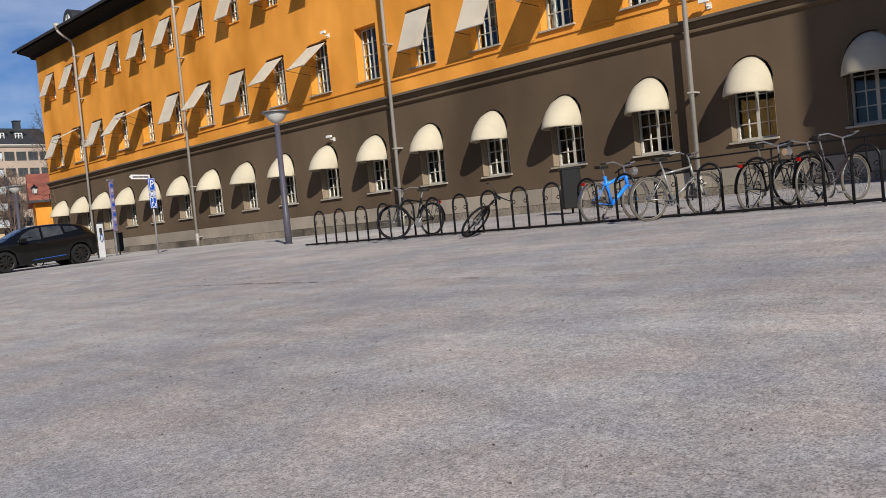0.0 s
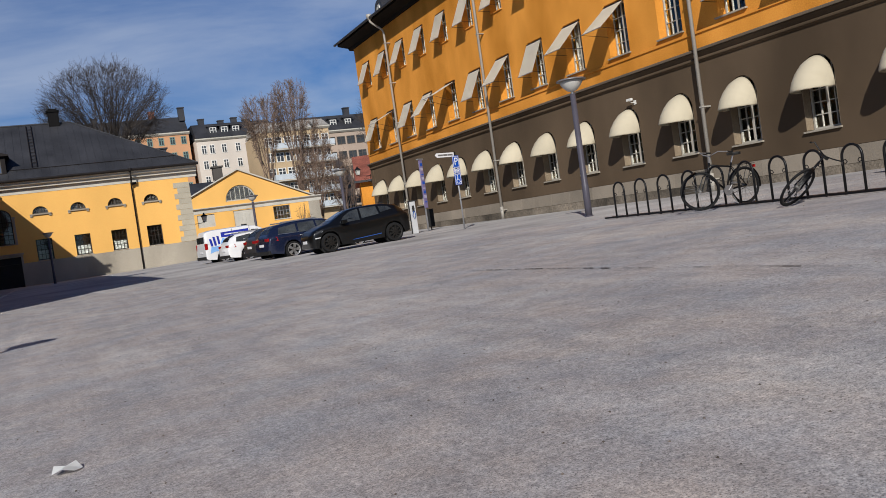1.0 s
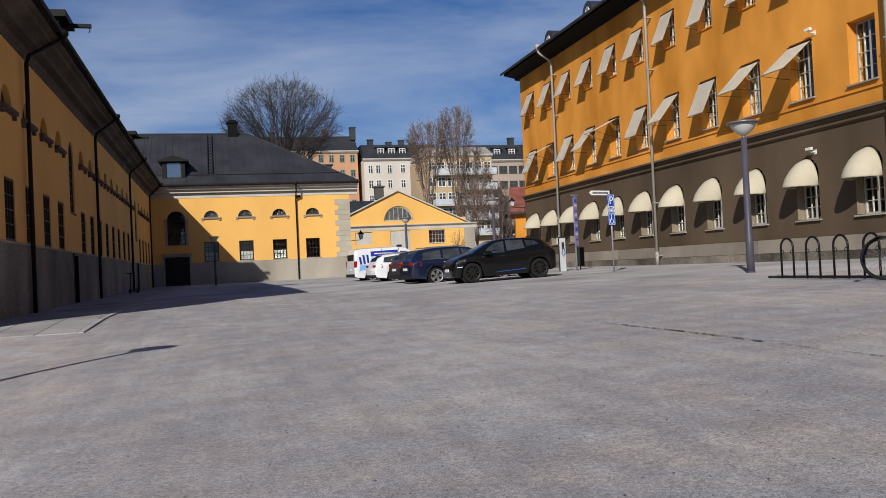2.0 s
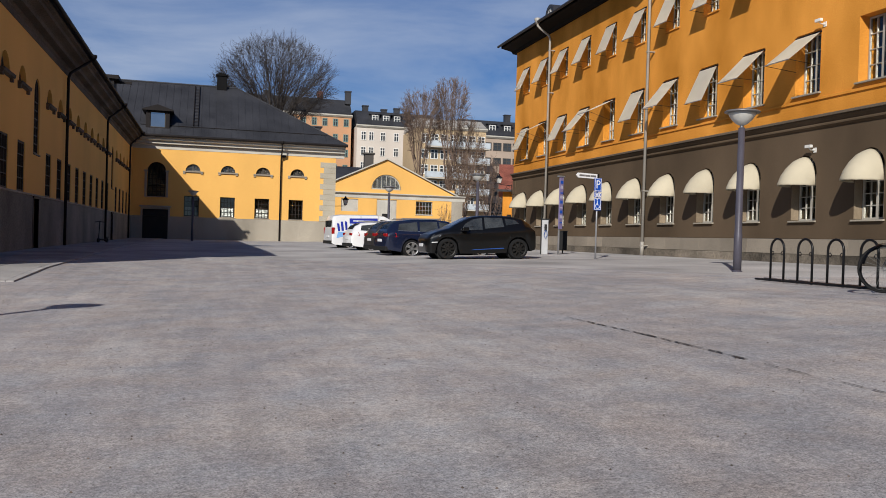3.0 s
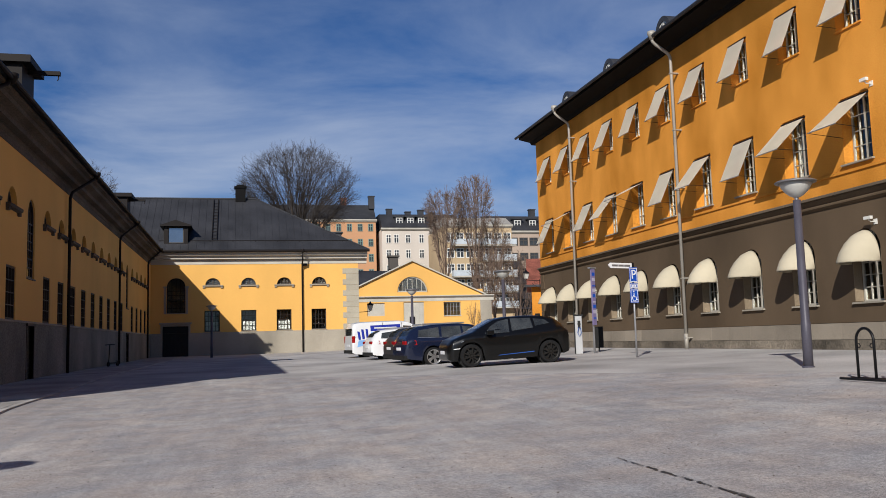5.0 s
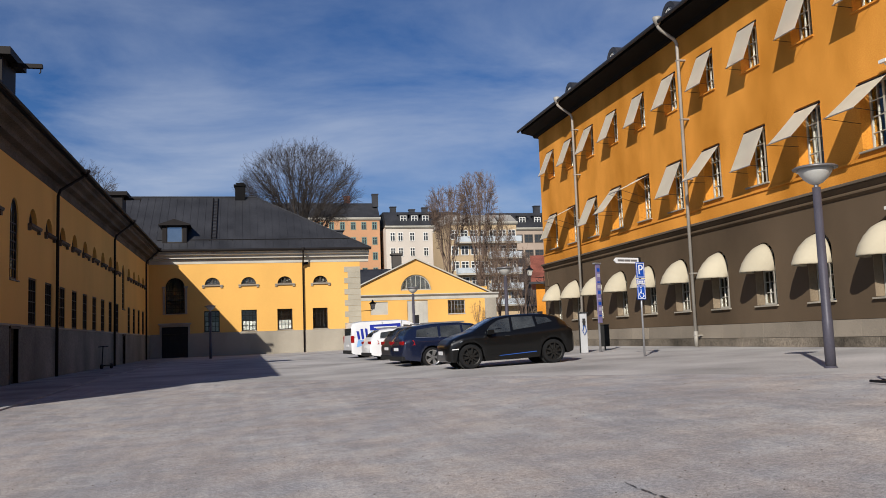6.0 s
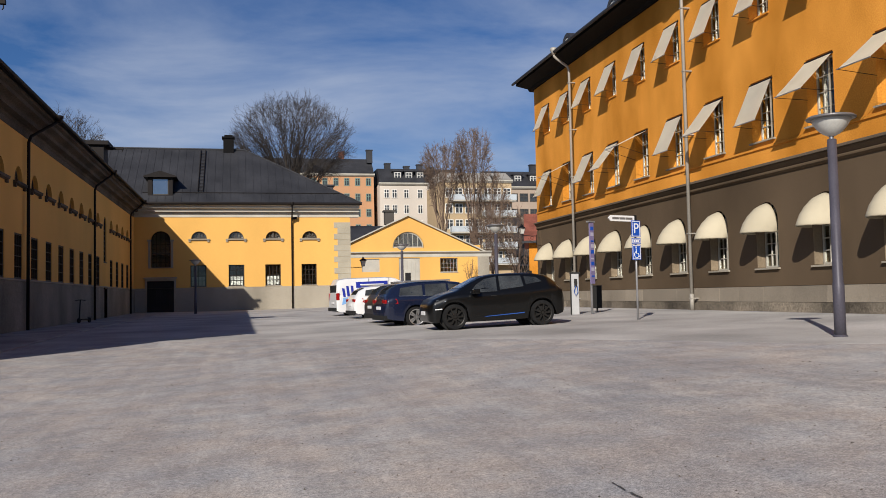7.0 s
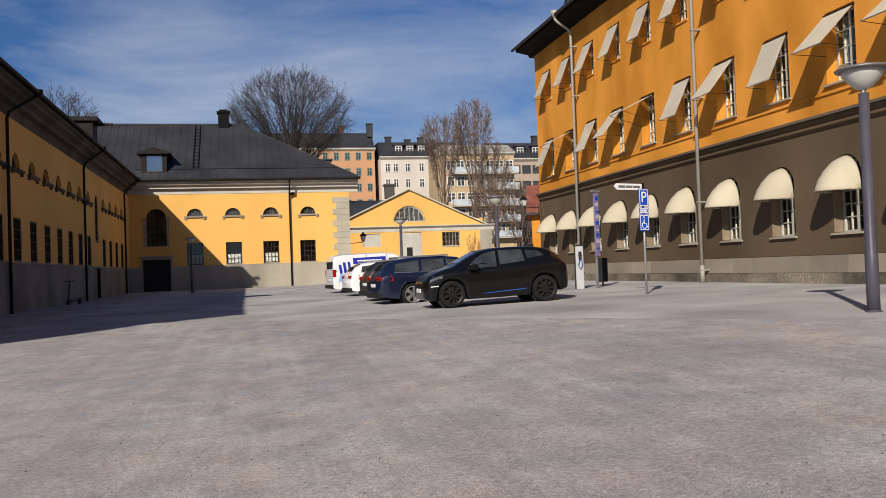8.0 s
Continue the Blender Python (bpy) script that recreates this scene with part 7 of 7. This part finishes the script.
def build_signs():
    zg = gz(16.54, 30.0)
    S = thing("parking_sign", pose(16.55, 30.0, zg, 0, 0, 18), "blue disabled parking sign with white arrow board on a grey post", "road sign")
    bm = bmesh.new()
    lathe(bm, [(0.03, -0.05), (0.03, 2.86)], 12)
    part("post", bm, M_ZINC, S, smooth=True)
    p = plate(S, "parking_plate", M_SIGNBLUE, 0.33, 0.46, -0.03, 2.52, border=M_SIGNWHITE)
    letters("letter", "P", 0.40, M_SIGNWHITE, p, pose(-0.03, -0.066, 2.52, 90, 0, 0))
    p = plate(S, "supplement_plate", M_SIGNBLUE, 0.33, 0.16, -0.03, 2.18, border=M_SIGNWHITE)
    bm = bmesh.new()
    for k in range(3):
        box(bm, -0.13 + 0.07 * k, -0.08 + 0.07 * k, -0.066, -0.062, 2.15, 2.21)
    part("writing_bar", bm, M_SIGNWHITE, p)
    p = plate(S, "wheelchair_plate", M_SIGNBLUE, 0.33, 0.42, -0.03, 1.87, border=M_SIGNWHITE)
    bm = bmesh.new()
    n = 14
    tube(bm, [(-0.03 + 0.085 * math.cos(a), -0.064, 1.80 + 0.085 * math.sin(a)) for a in [radians(100 + 250 * k / n) for k in range(n + 1)]], 0.011, 6)
    tube(bm, [(-0.05, -0.064, 1.97), (-0.045, -0.064, 1.84), (0.03, -0.064, 1.84), (0.06, -0.064, 1.75), (0.085, -0.064, 1.76)], 0.012, 6)
    lathe(bm, [(0.022, -0.07), (0.022, -0.062)], 12, (-0.052, 0, 2.01), "y")
    part("wheelchair_symbol", bm, M_SIGNWHITE, p)
    bm = bmesh.new()
    prism(bm, [(-1.0, 2.80), (-0.91, 2.88), (-0.05, 2.88), (-0.05, 2.72), (-0.91, 2.72)], "y", -0.03, 0.0)
    a = part("arrow_board", bm, M_SIGNWHITE, S, "white pointed direction board")
    bm = bmesh.new()
    prism(bm, [(-0.05, 2.70), (0.03, 2.70), (0.03, 2.90), (-0.05, 2.90)], "y", -0.04, 0.02)
    part("board_clamp", bm, M_SIGNBLACK, a)
    bm = bmesh.new()
    for x0, x1 in ((-0.86, -0.62), (-0.60, -0.38), (-0.36, -0.12)):
        box(bm, x0, x1, -0.034, -0.03, 2.77, 2.83)
    part("writing_bar", bm, M_LAMPHEAD, a)
    zg = gz(17.5, 35.5)
    T = thing("information_post", pose(17.52, 35.5, zg, 0, 0, 26), "tall narrow lilac information panel on a grey post", "sign")
    bm = bmesh.new()
    lathe(bm, [(0.04, -0.05), (0.04, 3.2)], 12)
    part("post", bm, M_ZINC, T, smooth=True)
    p = plate(T, "panel", M_LILAC, 0.19, 2.1, 0, 2.10, -0.04, 0.05)
    for k in range(9):
        bm = bmesh.new()
        box(bm, -0.075, 0.075, -0.095, -0.09, 1.28 + 0.2 * k, 1.28 + 0.2 * k + (0.12 if k % 3 else 0.05))
        part("writing_bar", bm, M_BARGREY if k % 2 else M_SIGNBLUE, p)
    bm = bmesh.new()
    box(bm, -0.16, 0.16, -0.11, 0.02, 3.15, 3.2)
    part("panel_cap", bm, M_ZINC, T)
    zg = gz(17.08, 36.0)
    C = thing("charging_post", pose(17.1, 36.0, zg, 0, 0, -20), "white and grey car charging post with a coiled cable", "charging post")
    bm = bmesh.new()
    box(bm, -0.11, 0.15, -0.11, 0.13, 0.0, 1.42)
    soften(part("body", bm, M_POSTWHITE, C, "white post body"), 0.02)
    bm = bmesh.new()
    box(bm, -0.15, -0.112, -0.12, 0.14, 0.0, 1.44)
    part("side_panel", bm, M_BLACKTRIM, C)
    bm = bmesh.new()
    box(bm, -0.16, 0.20, -0.12, 0.14, 1.421, 1.47)
    part("top_cap", bm, M_BLACKTRIM, C)
    bm = bmesh.new()
    lathe(bm, [(0.06, -0.15), (0.06, -0.11)], 14, (0.04, 0, 1.12), "y")
    box(bm, -0.01, 0.09, -0.14, -0.11, 0.96, 1.24)
    part("socket", bm, M_BLACKTRIM, C)
    bm = bmesh.new()
    tube(bm, [(0.04, -0.14, 1.0), (-0.02, -0.16, 0.8), (0.04, -0.16, 0.66), (0.11, -0.15, 0.78), (0.09, -0.14, 0.98)], 0.014, 8)
    part("cable", bm, M_SKYBLUE, C)

    def litter_bin(x, y, w, h, lift, rz):
        B = thing("litter_bin", pose(x, y, gz(x, y), 0, 0, rz), "black steel litter bin on a post", "litter bin", "litter bins")
        bm = bmesh.new()
        box(bm, -w / 2, w / 2, -w * 0.35, w * 0.35, lift, lift + h)
        soften(part("body", bm, M_SIGNBLACK, B), 0.02)
        bm = bmesh.new()
        box(bm, -w / 2 - 0.02, w / 2 + 0.02, -w * 0.38, w * 0.38, lift + h, lift + h + 0.04)
        part("rim", bm, M_IRON, B)
        bm = bmesh.new()
        lathe(bm, [(0.03, -0.05), (0.03, lift + 0.1)], 10, (0, w * 0.1, 0))
        part("post", bm, M_IRON, B)
    litter_bin(18.35, 37.0, 0.36, 0.78, 0.16, -25)
    litter_bin(18.7, 13.0, 0.46, 0.95, 0.12, -45)


build_signs()


# ---- wall cameras, railing, scooter ----
def wall_camera(m):
    C = thing("wall_camera", m, "small white security camera on a wall bracket", "camera", "security cameras")
    bm = bmesh.new()
    tube(bm, [(0, 0, 0), (0, -0.16, 0.0), (0, -0.22, 0.06)], 0.018, 8)
    box(bm, -0.06, 0.06, -0.02, 0.01, -0.07, 0.07)
    part("bracket", bm, M_WHITE, C)
    bm = bmesh.new()
    box(bm, -0.14, 0.10, -0.26, -0.17, 0.06, 0.14)
    part("housing", bm, M_WHITE, C)
    bm = bmesh.new()
    lathe(bm, [(0.028, -0.155), (0.028, -0.14)], 12, (0, -0.215, 0.10), "x")
    part("lens", bm, M_SIGNBLACK, C)
    return C


wc = wall_camera(pose(21.0, 24.75, 3.98, 0, 0, -90))
copy_thing(wc, pose(21.0, 24.5, 7.62, 0, 0, -90))
copy_thing(wc, pose(20.99, 10.2, 5.2, 0, 0, -90))


def railing():
    R = thing("handrail", pose(19.6, 0, 0), "black iron handrail beside the ochre building", "railing")
    for z in (0.66, 0.94):
        bm = bmesh.new()
        tube(bm, [(0, 12.3, gz(19.6, 12.3) + z * 0.9), (0, 12.1, gz(19.6, 12) + z), (0, 0.5, gz(19.6, 0.5) + z)], 0.02, 8)
        part("rail", bm, M_IRON, R)
    for k in range(7):
        y = 12.2 - 1.9 * k
        bm = bmesh.new()
        tube(bm, [(0, y, gz(19.6, y) - 0.05), (0, y, gz(19.6, y) + 0.93)], 0.02, 8)
        part("post", bm, M_IRON, R)


railing()


def scooter():
    x, y = -1.67, 52.9
    S = thing("kick_scooter", pose(x, y, gz(x, y) + 0.056, 0, 0, 250), "black electric kick scooter standing on the footpath", "scooter")
    bm = bmesh.new()
    box(bm, -0.35, 0.35, -0.08, 0.08, 0.14, 0.20)
    soften(part("deck", bm, M_SIGNBLACK, S), 0.02)
    bm = bmesh.new()
    tube(bm, [(0.36, 0, 0.17), (0.47, 0, 0.20), (0.38, 0, 1.10)], 0.028, 8)
    part("stem", bm, M_SIGNBLACK, S)
    bm = bmesh.new()
    tube(bm, [(0.36, -0.26, 1.10), (0.38, 0, 1.12), (0.36, 0.26, 1.10)], 0.02, 8)
    part("handlebar", bm, M_SIGNBLACK, S)
    for wx in (-0.45, 0.50):
        bm = bmesh.new()
        lathe(bm, [(0.06, -0.035), (0.12, -0.03), (0.12, 0.03), (0.06, 0.035)], 16, (wx, 0, 0.12), "y")
        part("wheel", bm, M_RUBBER, S)
    bm = bmesh.new()
    box(bm, -0.58, -0.35, -0.05, 0.05, 0.25, 0.28)
    part("mudguard", bm, M_SIGNBLACK, S)


scooter()


# ---- stone plinth of the ochre building ----
M_STONE_STAINED = material("stained_granite", (0.185, 0.155, 0.118), 0.92, var=0.42, scale=1.6, fine=22, bump=0.35, spread=0.2)


def build_plinth():
    P = thing("plinth", pose(20.93, FAR_Y, 0, 0, 0, -90), "grey granite block plinth of the ochre building", "plinth", kind="structure")
    rnd = random.Random(6)
    sizes = [1.10, 1.32, 1.54]
    for row, (z0, z1, out) in enumerate(((0.20, 0.90, 0.0), (0.91, 1.36, 0.015))):
        u = -0.05
        data = {}
        while u < LEN:
            w = rnd.choice(sizes)
            if w not in data:
                bm = bmesh.new()
                v = box(bm, 0.006, w - 0.006, out, 0.55, z0, z1)
                for q in v:
                    if q.co.y < 0.1 and q.co.z > z1 - 0.01 and row:
                        q.co.y += 0.03
                data[w] = data_of("stone", bm, M_STONE if row else M_STONE_STAINED)
            part("stone", data[w], None, P, "", pose(u, rnd.uniform(0, 0.008), 0))
            u += w
    for k in range(8):
        bm = bmesh.new()
        box(bm, 0, 0.55 - 0.13 * (k % 2), -0.02, 0.3, 0, 0.385)
        part("quoin", bm, M_BROWN, P, "", pose(0.0, 0.05, 1.38 + 0.4 * k))


build_plinth()
